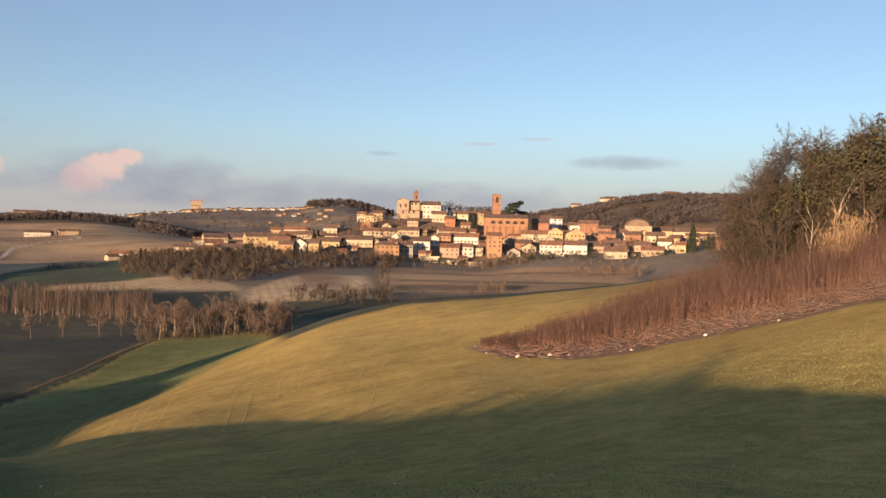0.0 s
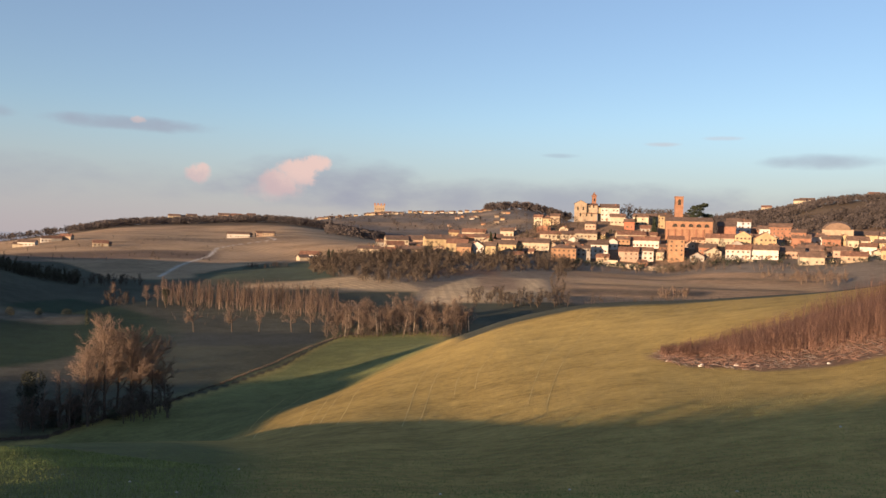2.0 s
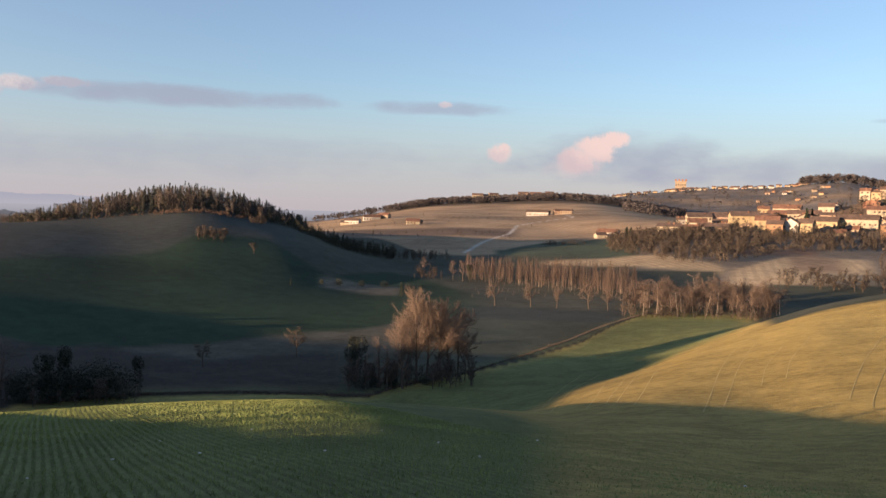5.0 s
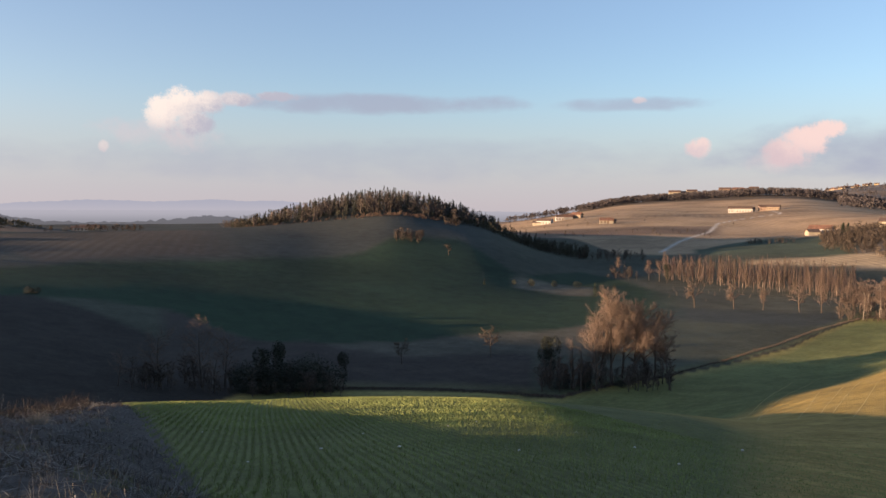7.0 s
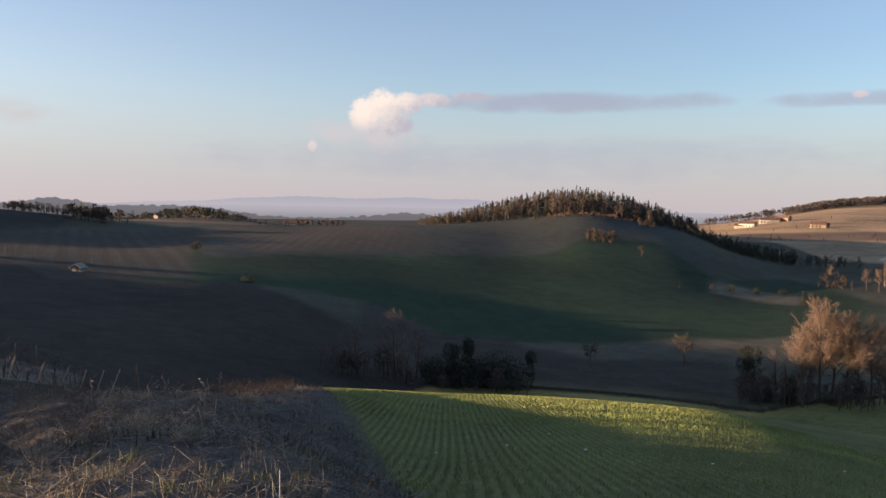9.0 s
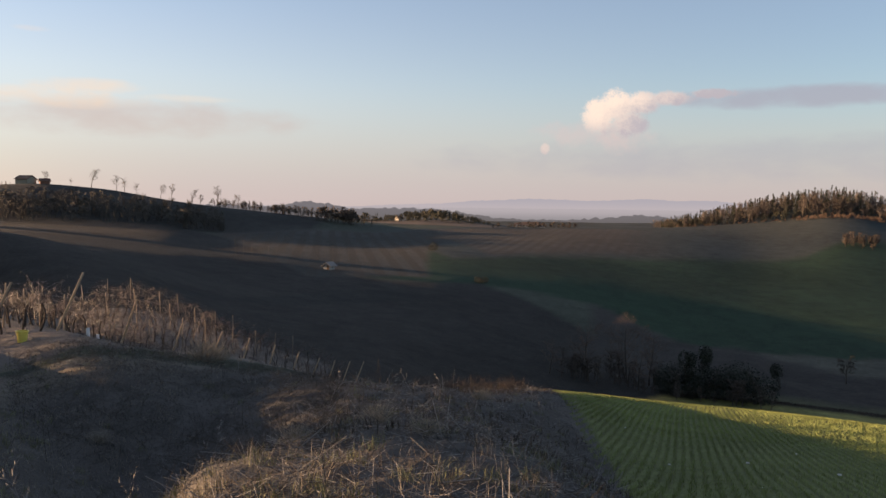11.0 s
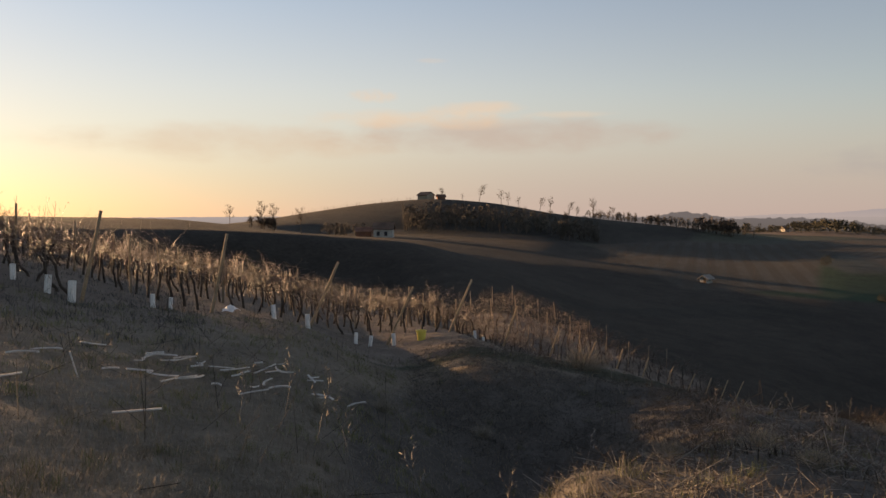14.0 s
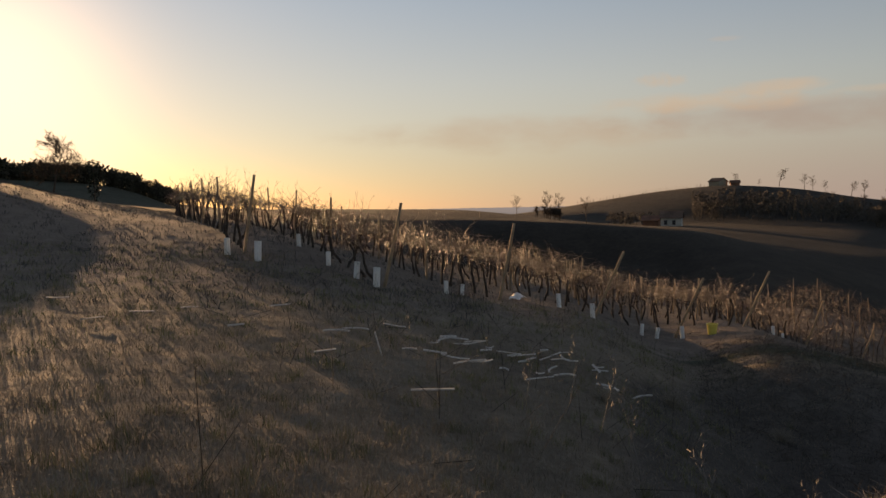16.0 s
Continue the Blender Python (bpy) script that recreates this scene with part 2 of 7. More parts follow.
# ---------------------------------------------------------------- ground
# The lie of the land: lines that run across the view, each a row of (bearing, distance, height).
# From near to far: the shoulder under the eye, the crests, the valley floor, the slopes, the far ridges.
# Unseen hills past bearing 150 and the crest near 105 are raised for shade.
LAND = [
    [(-40, 6, -.5), (-28, 6, -.6), (0, 6, -.75), (26, 6, -1.1), (50, 6, -1.2), (62, 6, -.9), (70, 6, -.5), (80, 6, -.4), (92, 6.5, -.45), (97, 6, -.9),
     (105, 6, -1.2), (113, 7, -.85), (122, 8, -.52), (131, 8, -.27), (140, 8, -.1), (160, 8, .1), (200, 8, .3), (260, 8, .3), (320, 6, -.5)],
    [(-40, 20, -2.5), (-28, 20, -2.6), (-13, 22, -3.6), (0, 24, -5.0), (11, 25, -5.8), (26, 24, -5.3), (32, 23, -4.95), (38, 22, -4.55), (44, 21, -4.35), (50, 20, -4.25), (60, 17, -3.95),
     (65, 14, -3.1), (69, 13, -2.2), (76, 13, -1.75), (83, 12, -1.45), (88, 11.5, -2.0), (92, 12, -2.9), (98, 12, -2.9), (104, 13, -2.1), (108, 16, -1.65), (112, 18, -1.2),
     (118, 17.5, -.93), (126, 17, -.52), (133, 18, -.15), (140, 20, .2), (160, 20, .4), (220, 20, 1.2), (320, 20, -2.5)],
    [(-40, 50, -.6), (-28, 52, -1.3), (-20, 55, -3.8), (-13, 60, -5.9), (-2, 68, -7.6), (11, 58, -10.4), (18, 60, -11.6), (26, 62, -13.8), (30, 55, -11.9), (36, 47.5, -9.85), (42, 44.5, -8.98),
     (50, 44, -8.8), (60, 46, -9.2), (67, 37, -6.85), (70, 31, -5.4), (74, 25, -4.2), (79, 20, -2.9), (83, 18, -2.45), (89, 21, -2.75), (94.5, 20, -2.35),
     (99.7, 19, -2.0), (104, 24, -2.7), (108, 36, -3.7), (111, 42, -3.6), (118, 42, -2.2), (126, 30, -.6), (133, 30, .5), (145, 40, 1.5), (150, 40, 2.6), (160, 40, 4.0), (220, 50, 5), (320, 50, -.6)],
    [(-40, 80, 4), (-28, 80, 2.5), (-20, 82, -1.0), (-13, 85, -3.9), (-2, 92, -7.9), (8, 105, -11), (14, 100, -14.2), (18, 83, -14.4), (22, 78, -15.2), (26, 85, -18.6), (30, 96, -22.2),
     (38, 106, -24.2), (50, 112, -24), (60, 105, -23.3), (67, 95, -21.5), (74, 85, -18.8), (80, 72, -15.2), (84, 62, -12.5), (88, 53, -9.6), (93, 43, -6.9),
     (96, 46, -7.1), (100, 62, -7.9), (105, 104, -9.2), (111, 120, -8.2), (118, 118, -6.2), (126, 100, -3.0), (133, 50, .6), (140, 65, 1.2), (145, 70, 2.3), (150, 70, 3.9), (160, 70, 7.0), (220, 90, 10), (320, 80, 4)],
    [(-40, 140, 8), (-28, 140, 3), (-20, 140, -1.5), (-13, 140, -4.9), (-4.7, 138, -7.2), (1.7, 135, -8.15), (5.6, 140, -10.4), (8.7, 145, -13.1), (11.4, 150, -16.7),
     (15, 145, -20.0), (18.9, 140, -22.6), (22, 138, -24.0), (26, 145, -24.6), (38, 150, -25.2), (50, 160, -25.2), (60, 150, -24), (67, 140, -21.5), (74, 135, -18), (80, 130, -15.8),
     (88, 118, -13.4), (93, 120, -10.8), (98, 128, -7.0), (102, 134, -4.2), (105, 136, -2.9), (111, 138, -2.0), (118, 136, -1.1), (126, 130, -0.5), (133, 110, 1.0), (140, 120, 1.6), (145, 125, 2.7), (150, 130, 5.2), (160, 130, 12), (220, 150, 16), (320, 140, 8)],
    [(-40, 210, 8), (-20, 200, -12), (-13, 200, -18), (0, 210, -22), (11, 215, -23.5), (18.9, 218, -24.5), (28, 235, -25), (38, 230, -25), (47, 215, -23),
     (55, 220, -21), (63, 210, -19), (70, 200, -17), (76, 195, -15.2), (84, 200, -13.6), (90, 190, -11.8), (95, 185, -9.8), (105, 190, -6.2), (109, 186, -5.0), (113, 184, -2.6),
     (120, 190, .5), (126, 180, .9), (133, 180, 1.2), (140, 190, 1.2), (145, 190, 2.6), (150, 190, 5.0), (160, 200, 18), (220, 220, 22), (320, 210, 8)],
    [(-40, 380, 0), (-20, 380, -14), (-8, 400, -17), (4, 400, -17), (12, 400, -16), (18, 390, -17), (24, 420, -19), (31, 450, -22.5), (36.5, 380, -23.5),
     (40.2, 390, -19), (43, 400, -9.4), (46, 400, -5.7), (50, 400, -1.6), (52, 400, -3.6), (55, 390, -7), (60, 380, -8.2), (70, 380, -9.1), (75.5, 380, -9.3),
     (80, 370, -11.2), (84, 340, -10.5), (91, 320, -10.0), (95, 310, -7.4), (103, 310, -6.4), (110, 300, -6), (117, 250, -1.4), (121, 230, .1), (126, 250, .3),
     (133, 260, 1.2), (140, 300, 0), (145, 300, 4), (150, 300, 6.5), (160, 320, 28), (220, 350, 30), (320, 380, 0)],
    [(-40, 540, 6), (-20, 540, 2), (-16, 545, -1), (-12, 540, -7), (-7, 540, -6.5), (-2.7, 535, -15.5), (1, 540, -13), (4, 540, -11), (9, 540, -9), (12, 540, -8.8),
     (16, 540, -10), (18.5, 540, -10), (22, 600, -16), (26, 620, -17), (31, 640, -16), (38, 600, -19), (41, 520, -19), (43, 470, -10), (46, 460, -1.5), (50, 450, 4),
     (54, 450, -.5), (57, 450, -5), (60, 450, -9.5), (66, 450, -12), (75, 450, -13), (80, 440, -11), (85, 430, -6), (90, 430, -2), (95, 425, 2.5)],
    [(-40, 680, 12), (-20, 680, 8), (-12, 690, 8), (-6.5, 690, 11), (-3.4, 690, 15), (.6, 690, 21), (3.4, 690, 20), (6.5, 680, 12), (10, 660, 1), (14, 660, 0),
     (18, 690, -6), (23, 800, -6), (27, 820, -9), (32, 820, -9), (37, 830, -12), (42, 830, -22), (46, 800, -24), (55, 800, -24), (70, 780, -21), (73, 760, -15), (76.5, 740, -11.5), (80, 760, -14), (85, 800, -20),
     (91, 700, -18), (100, 700, -2), (112, 650, -6), (121, 600, -10), (133, 600, 0), (140, 650, 3), (145, 650, 12), (152, 650, 18), (160, 650, 32), (220, 650, 50), (320, 680, 12)],
    [(-40, 1000, 20), (-20, 1000, 20), (-7, 1000, 5), (3, 1000, -12), (10, 1000, -14), (17, 1050, -6), (20, 1050, 1.5), (23, 1050, 5.8), (27, 1050, -3), (33, 1050, -3.2),
     (37, 1050, -6.5), (42, 1050, -22), (50, 1050, -24), (60, 1000, -24), (75, 950, -24), (91, 950, -22), (100, 950, -12), (121, 950, -12), (135, 1000, -2), (142, 1000, 12), (147, 1000, 24), (160, 1000, 52),
     (220, 1000, 60), (320, 1000, 20)],
    [(-40, 1500, 80), (-20, 1500, 84), (-15, 1500, 85), (-12, 1500, 76), (-10, 1500, 60), (-7, 1500, 52), (0, 1500, 20), (10, 1600, -5), (17, 1600, 0), (19, 1600, 12),
     (23, 1600, 26), (27, 1600, 24), (31, 1600, 16), (34, 1600, 10), (36.5, 1600, -4), (42, 1600, -30), (120, 1600, -32), (150, 1600, 20), (220, 1600, 30), (320, 1500, 80)],
    [(-40, 2300, 50), (-20, 2300, 60), (-5, 2400, 40), (4, 2400, 62), (6, 2400, 98), (8, 2400, 96), (10.6, 2400, 78), (14, 2400, 78), (17, 2400, 68), (21, 2400, 48),
     (25, 2400, 20), (32, 2400, -20), (42, 2400, -42), (130, 2400, -42), (160, 2400, 0), (320, 2400, 50)],
]
# the hill of the barn closes the row of hilltops
LAND[7] += [(98, 430, 7), (102, 430, 9.7), (105, 430, 8), (108, 430, 5.5), (112, 420, 1), (117, 400, -4), (121, 400, -6), (130, 400, -3), (139, 420, 0), (141.7, 420, 9), (143.4, 420, 13), (147, 420, 15.6), (151, 420, 16), (160, 420, 34),
            (220, 450, 40), (320, 540, 6)]


def lay_of_the_land(az):
    """Distances and heights of every line at the bearings az, softened along the line."""
    wide = np.arange(-60.0, 341.0, 0.5)
    kernel = np.exp(-0.5 * (np.arange(-6, 7) * 0.5 / 1.1) ** 2)
    kernel /= kernel.sum()
    rs, zs = [np.zeros_like(az)], [np.zeros_like(az)]
    for line in LAND:
        a, r, z = (np.array(c, float) for c in zip(*line))
        for out, v in ((rs, r), (zs, z)):
            full = np.interp((wide + 40) % 360 - 40, a, v)
            full = np.convolve(np.pad(full, 6, mode="edge"), kernel, "valid")
            out.append(np.interp(az, wide, full))
    rs += [np.full_like(az, 3400.0), np.full_like(az, 4950.0)]
    zs += [np.full_like(az, -60.0), np.full_like(az, -60.0)]
    return np.array(rs), np.array(zs)


def slopes(R, Z):
    """Slope of the land at every line, level where the land turns, softened over the bearings."""
    h, d = np.diff(R, axis=0), np.diff(Z, axis=0) / np.diff(R, axis=0)
    m = np.zeros_like(R)
    same = d[:-1] * d[1:] > 0
    w1, w2 = 2 * h[1:] + h[:-1], h[1:] + 2 * h[:-1]
    with np.errstate(all="ignore"):
        m[1:-1] = np.where(same, (w1 + w2) / (w1 / d[:-1] + w2 / d[1:]), 0)
    kernel = np.exp(-0.5 * (np.arange(-60, 61) * 0.1 / 2.0) ** 2)
    kernel /= kernel.sum()
    return np.array([np.convolve(np.pad(row, 60, mode="edge"), kernel, "valid") for row in m])


def shape(R, ZM, r):
    """Heights at the distances r on one bearing: a smooth curve through the lines with their slopes."""
    Z, m = ZM
    h = np.diff(R)
    k = np.clip(np.searchsorted(R, r, side="right") - 1, 0, len(h) - 1)
    t = np.clip((r - R[k]) / h[k], 0, 1)
    return ((2 * t ** 3 - 3 * t ** 2 + 1) * Z[k] + (t ** 3 - 2 * t ** 2 + t) * h[k] * m[k]
            + (-2 * t ** 3 + 3 * t ** 2) * Z[k + 1] + (t ** 3 - t ** 2) * h[k] * m[k + 1])


def ripple(x, y):
    """Small swells of worked land, a few centimetres to a metre, growing with the distance."""
    r = np.hypot(x, y)
    s = (np.sin(x / 3.1 + 1.3 * np.sin(y / 4.3)) * np.sin(y / 2.7 + np.sin(x / 5.1)) * 0.012
         + np.sin(x / 17.0 + np.sin(y / 23.0)) * np.sin(y / 19.0 + 1.7) * 0.25 * np.clip((r - 40) / 260, 0, 1)
         + np.sin(x / 71.0 + 0.4) * np.sin(y / 83.0 + np.sin(x / 60.0)) * 1.0 * np.clip((r - 500) / 800, 0, 1))
    az = (np.degrees(np.arctan2(-x, y)) + 40) % 360 - 40
    rim = np.interp(az, [61, 62.8, 64.8, 66.4, 68.5, 70], [4.5, 9, 15, 22, 40, 90])
    turf = np.clip((az - 61) / 2, 0, 1) * np.clip((rim - r) / (0.1 * r + 0.3), 0, 1) * np.clip((175 - az) / 10, 0, 1) * np.clip((44 - r) / 12, 0, 1) * np.clip((r - 2) / 2, 0, 1)
    hummock = (np.sin(x * 5.3 + 2.1 * np.sin(y * 1.9)) * np.sin(y * 4.7 + 1.8 * np.sin(x * 2.3)) + 0.7 * np.sin(x * 2.1 - y * 1.3 + 1.5 * np.sin(y * 0.9)) + 0.5 * np.sin(x * 9.1 + y * 3.7) * np.sin(y * 8.3 - x * 2.9))
    return s * np.clip(r / 6, 0, 1) + 0.030 * turf * hummock * np.interp(az, [60, 100, 118], [1.25, 1.1, 0.35])


def ground_height(x, y):
    """Height of the ground under one place."""
    az = (math.degrees(math.atan2(-x, y)) + 40) % 360 - 40
    R, Z = lay_at(az)
    return float(shape(R, Z, np.array([math.hypot(x, y)]))[0] + ripple(np.array([x]), np.array([y]))[0])


LAY_AZ = np.arange(-40.0, 320.01, 0.1)
LAY_R, LAY_Z = lay_of_the_land(LAY_AZ)
LAY_M = slopes(LAY_R, LAY_Z)


def lay_at(az):
    f = (az + 40) * 10
    i = min(int(f), len(LAY_AZ) - 2)
    w = f - i
    R, Z, M = (t[:, i] * (1 - w) + t[:, i + 1] * w for t in (LAY_R, LAY_Z, LAY_M))
    return R, (Z, M)


def on_ground(az, r, sink=0.0):
    p = bearing(az, r)
    p.z = ground_height(p.x, p.y) - sink
    return p


GRID_AZ = np.concatenate([np.arange(-36, 158, 0.17), np.arange(158, 324, 0.6)])
GRID_R = np.concatenate([[0.0], np.geomspace(0.8, 60, 290), np.geomspace(61, 4900, 210)])


def ground_grid():
    z = np.array([shape(*lay_at(min(float(a), 319.9)), GRID_R) for a in GRID_AZ]).T
    a = np.radians(GRID_AZ)
    x, y = -GRID_R[:, None] * np.sin(a), GRID_R[:, None] * np.cos(a)
    return x, y, z + ripple(x, y)


# The dark wheat, soil and grass tones carry the valley's shade in their colour.
WHEAT, WHEAT_SHADED = (0.355, 0.252, 0.080), (0.024, 0.044, 0.024)
PLOUGH, STUBBLE = (0.160, 0.110, 0.075), (0.320, 0.220, 0.130)
MEADOW, WEEDS, WOOD = (0.060, 0.064, 0.044), (0.165, 0.138, 0.106), (0.100, 0.075, 0.050)
SOIL_SHADED, GREYGRASS = (0.042, 0.036, 0.029), (0.046, 0.051, 0.044)
ROAD = (0.480, 0.420, 0.340)


def land_use(x, y, az, r):
    """Colour of the crop or soil, the count of rows across, and how bare the rows are."""
    colour = np.empty((*x.shape, 3))
    colour[:] = MEADOW
    # the edges of the fields run a little crooked
    az = az + np.clip(r / 60, 0, 1) * (0.5 * np.sin(r / (0.11 * r + 9) + az / 3) + 0.4 * np.sin(x / 23 + y / 31))
    r = r * (1 + np.clip(r / 100, 0, 1) * (0.008 * np.sin(az * 0.5 + 2) + 0.004 * np.sin(az * 1.3 + r / 90)))
    across, stripes = np.zeros_like(x), np.zeros_like(x)

    def edge(*pairs):
        """Distance of a field's edge at each bearing."""
        a, d = zip(*pairs)
        return np.interp(az, a, d)

    def band(near, far, right, left, soft=0.02, fade=0.8):
        """1 between two edges and two bearings, fading over a small part of the distance."""
        w = np.clip((r - near) / (soft * r + 0.05) + 0.5, 0, 1) * np.clip((far - r) / (soft * r + 0.05) + 0.5, 0, 1)
        return w * np.clip((az - right) / fade + 0.5, 0, 1) * np.clip((left - az) / fade + 0.5, 0, 1)

    def paint(mask, c, toward=None, gap=1.0, bare=0.0, bow=0.0):
        colour[:] = colour * (1 - mask[..., None]) + np.array(c) * mask[..., None]
        a = math.radians(toward or 0)
        across[:] = np.where(mask > 0.02, (x * math.cos(a) + y * math.sin(a) - bow * np.sin((y * math.cos(a) - x * math.sin(a)) / 9.0)) / gap, across)
        stripes[:] = stripes * (1 - mask) + (bare if toward is not None else 0.0) * mask

    def track(width, *places):
        """A worn way through (bearing, distance) places."""
        best = np.full_like(x, 1e9)
        pts = [bearing(*p) for p in places]
        for p, q in zip(pts, pts[1:]):
            d = q - p
            t = np.clip(((x - p.x) * d.x + (y - p.y) * d.y) / (d.x ** 2 + d.y ** 2), 0, 1)
            best = np.minimum(best, np.hypot(x - p.x - t * d.x, y - p.y - t * d.y))
        return np.clip(1.3 - best / width, 0, 1)

    # far country, then nearer and nearer
    paint(band(560, 6000, -60, 340), PLOUGH)
    paint(band(1200, 6000, -25, 5), WOOD)
    paint(band(1350, 2100, 15, 40), WOOD)
    paint(band(1700, 3200, 0, 30), (0.125, 0.112, 0.100))
    paint(band(1900, 2000, 4, 22), (0.20, 0.15, 0.105))
    paint(band(2120, 2200, 8, 18), (0.19, 0.15, 0.115))
    paint(band(edge((19, 560), (23, 560), (27, 430), (35, 440), (42, 740)), 1350, 17, 44), STUBBLE)
    paint(band(600, 700, 27, 40), PLOUGH, 60, 6.0, 0.25)
    paint(band(700, 780, 24, 33), (0.38, 0.26, 0.15), 10, 7.0, 0.3)
    paint(band(780, 850, 30, 42), (0.27, 0.185, 0.11))
    paint(band(860, 960, 22, 34), (0.24, 0.165, 0.10), 30, 8.0, 0.3)
    paint(band(700, 3000, 55, 130), GREYGRASS)
    paint(band(edge((20, 380), (28, 420)), edge((20, 500), (24, 560), (28, 460)), 20.3, 28.8), (0.062, 0.078, 0.050))
    # slopes under the village
    paint(band(300, 560, -40, 20), WEEDS)
    paint(band(330, 480, -13.5, 4.2), (0.310, 0.205, 0.118), 80, 5.0, 0.25)
    paint(band(395, 425, -13, 4), (0.37, 0.25, 0.142), 75, 5.0, 0.25)
    paint(band(382, 390, -12, 3.2), (0.090, 0.072, 0.048))
    paint(band(340, 366, -6, 3.4), (0.170, 0.118, 0.072), 82, 4.0, 0.4)
    paint(band(440, 446, -13, 2.8), (0.080, 0.066, 0.044))
    paint(band(405, 450, 7.6, 13.2), (0.205, 0.125, 0.082))
    paint(band(292, edge((5, 400), (9, 405), (13, 345)), 5, 13.3), (0.46, 0.34, 0.20), 15, 4.0, 0.3)
    paint(band(345, edge((5, 400), (9, 415), (13, 360)), 6.5, 9.5), (0.29, 0.20, 0.125))
    paint(band(edge((14, 320), (25, 360)), edge((14, 345), (18, 390), (25, 380)), 13.8, 25.5), (0.44, 0.325, 0.19), 40, 3.5, 0.45)
    # valley floor, darkened in colour for the shade that lies on it
    paint(band(100, 330, 14, 42), MEADOW)
    paint(band(225, 300, 20, 33), (0.075, 0.074, 0.052))
    paint(band(200, 225, 20, 45), GREYGRASS)
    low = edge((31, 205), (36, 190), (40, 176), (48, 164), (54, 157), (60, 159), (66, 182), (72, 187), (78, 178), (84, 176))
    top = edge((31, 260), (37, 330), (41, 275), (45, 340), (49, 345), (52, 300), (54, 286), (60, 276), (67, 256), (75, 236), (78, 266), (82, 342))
    paint(band(low, top, 31, 82.5, 0.02, 3.0), WHEAT_SHADED)
    paint(band(top, 425, 43, 80, 0.05, 4.0), GREYGRASS)
    paint(band(edge((62, 280), (72, 250), (76, 300)), 372, 62, 78, 0.04, 3.0), (0.070, 0.060, 0.048), 60, 4.0, 0.5)
    paint(band(250, 275, 36, 41.5), (0.17, 0.145, 0.10), 20, 5.0, 0.5)
    # brown land of the left valley side, its tones darkened to stand for shade
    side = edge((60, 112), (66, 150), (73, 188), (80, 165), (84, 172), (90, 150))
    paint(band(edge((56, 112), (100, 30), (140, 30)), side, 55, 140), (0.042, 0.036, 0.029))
    paint(band(edge((73, 186), (80, 162), (84, 152), (90, 122), (95, 108), (125, 70)), edge((73, 188), (80, 175), (85, 185), (92, 300), (100, 300), (116, 240)), 73, 125), SOIL_SHADED)
    # dark line along the slope: a shadow put into the colour
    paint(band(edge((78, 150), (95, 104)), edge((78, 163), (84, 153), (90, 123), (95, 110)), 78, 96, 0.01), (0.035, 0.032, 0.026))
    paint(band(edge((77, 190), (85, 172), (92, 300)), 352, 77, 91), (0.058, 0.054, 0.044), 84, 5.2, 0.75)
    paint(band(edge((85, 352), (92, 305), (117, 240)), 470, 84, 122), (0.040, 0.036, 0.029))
    # ploughed strip and pale wedge between the ditch and the green slope
    paint(band(112, low, 40, 66), (0.052, 0.044, 0.036))
    paint(band(edge((36, 150), (44, 149), (48, 146), (54, 156)), low, 36, 54), (0.085, 0.080, 0.058))
    # the wheat fields on the near side of the ditch
    ditch = edge((-40, 300), (11, 224), (19, 218), (24, 168), (27, 148), (31, 129), (35, 120), (38, 112), (48, 115), (54, 115), (60, 112), (66, 96), (69, 60))
    bank = edge((61, 4.5), (62.8, 9), (64.8, 15), (66.4, 22), (68.5, 40), (70, 90))
    paint(band(4.0, ditch, -40, 68.5), WHEAT)
    # darker green towards the ditch stands in for the shade on the flat
    paint(band(edge((11, 160), (15, 140), (18, 118), (24, 92), (30, 70)), ditch, 11, 60, 0.12, 3.0), (0.150, 0.160, 0.058))
    paint(band(4.0, edge((24, 40), (30, 54), (64, 58)), 25, 68.5, 0.3, 5.0), (0.140, 0.155, 0.060), 58, 0.22, 0.7, 0.25)
    paint(np.where(az > 61, band(0, bank, 61, 70), 0.0), WEEDS)
    paint(band(130, 300, -40, 11), MEADOW)
    paint(band(ditch * 0.991, ditch * 1.009, 17, 60, 0.005), (0.045, 0.038, 0.026))
    # cut brush and chips round the coppice
    heap_near = edge((-40, 52), (-28.6, 53), (-23, 54), (-16, 58), (-8.7, 57), (-4, 62), (-2.2, 68))
    paint(band(heap_near, edge((-40, 130), (-20, 100), (-14, 86), (-8.6, 78), (-2.2, 72)), -40, -2.0), (0.185, 0.120, 0.080))
    # the bank and the vineyard
    paint(band(0, 4.5, -60, 340), WEEDS)
    paint(band(0, edge((68, 37), (80, 22), (95, 21), (118, 22), (140, 22), (180, 60)), 66, 330), WEEDS)
    # hump and hollow are painted darker in place of the shade on them
    paint(band(4.2, edge((62, 9), (68, 37), (80, 22), (92, 21), (96, 20), (104, 18), (110, 13)), 61.5, 109, 0.1, 3.0), (0.088, 0.078, 0.067))
    paint(band(edge((84, 26), (96, 24), (110, 21), (125, 17)), 75, 84, 165), (0.160, 0.132, 0.108), 143, 2.2, 0.15)
    paint(track(0.5, (44, 36), (47, 31), (45.5, 25)) * 0.8, (0.26, 0.26, 0.06))
    # the white road of the hill farm
    paint(track(1.7, (31.5, 450), (30.2, 540), (28.3, 640), (27.8, 740), (26.5, 800), (23.9, 880), (24.5, 960)), ROAD)
    return colour, across, stripes


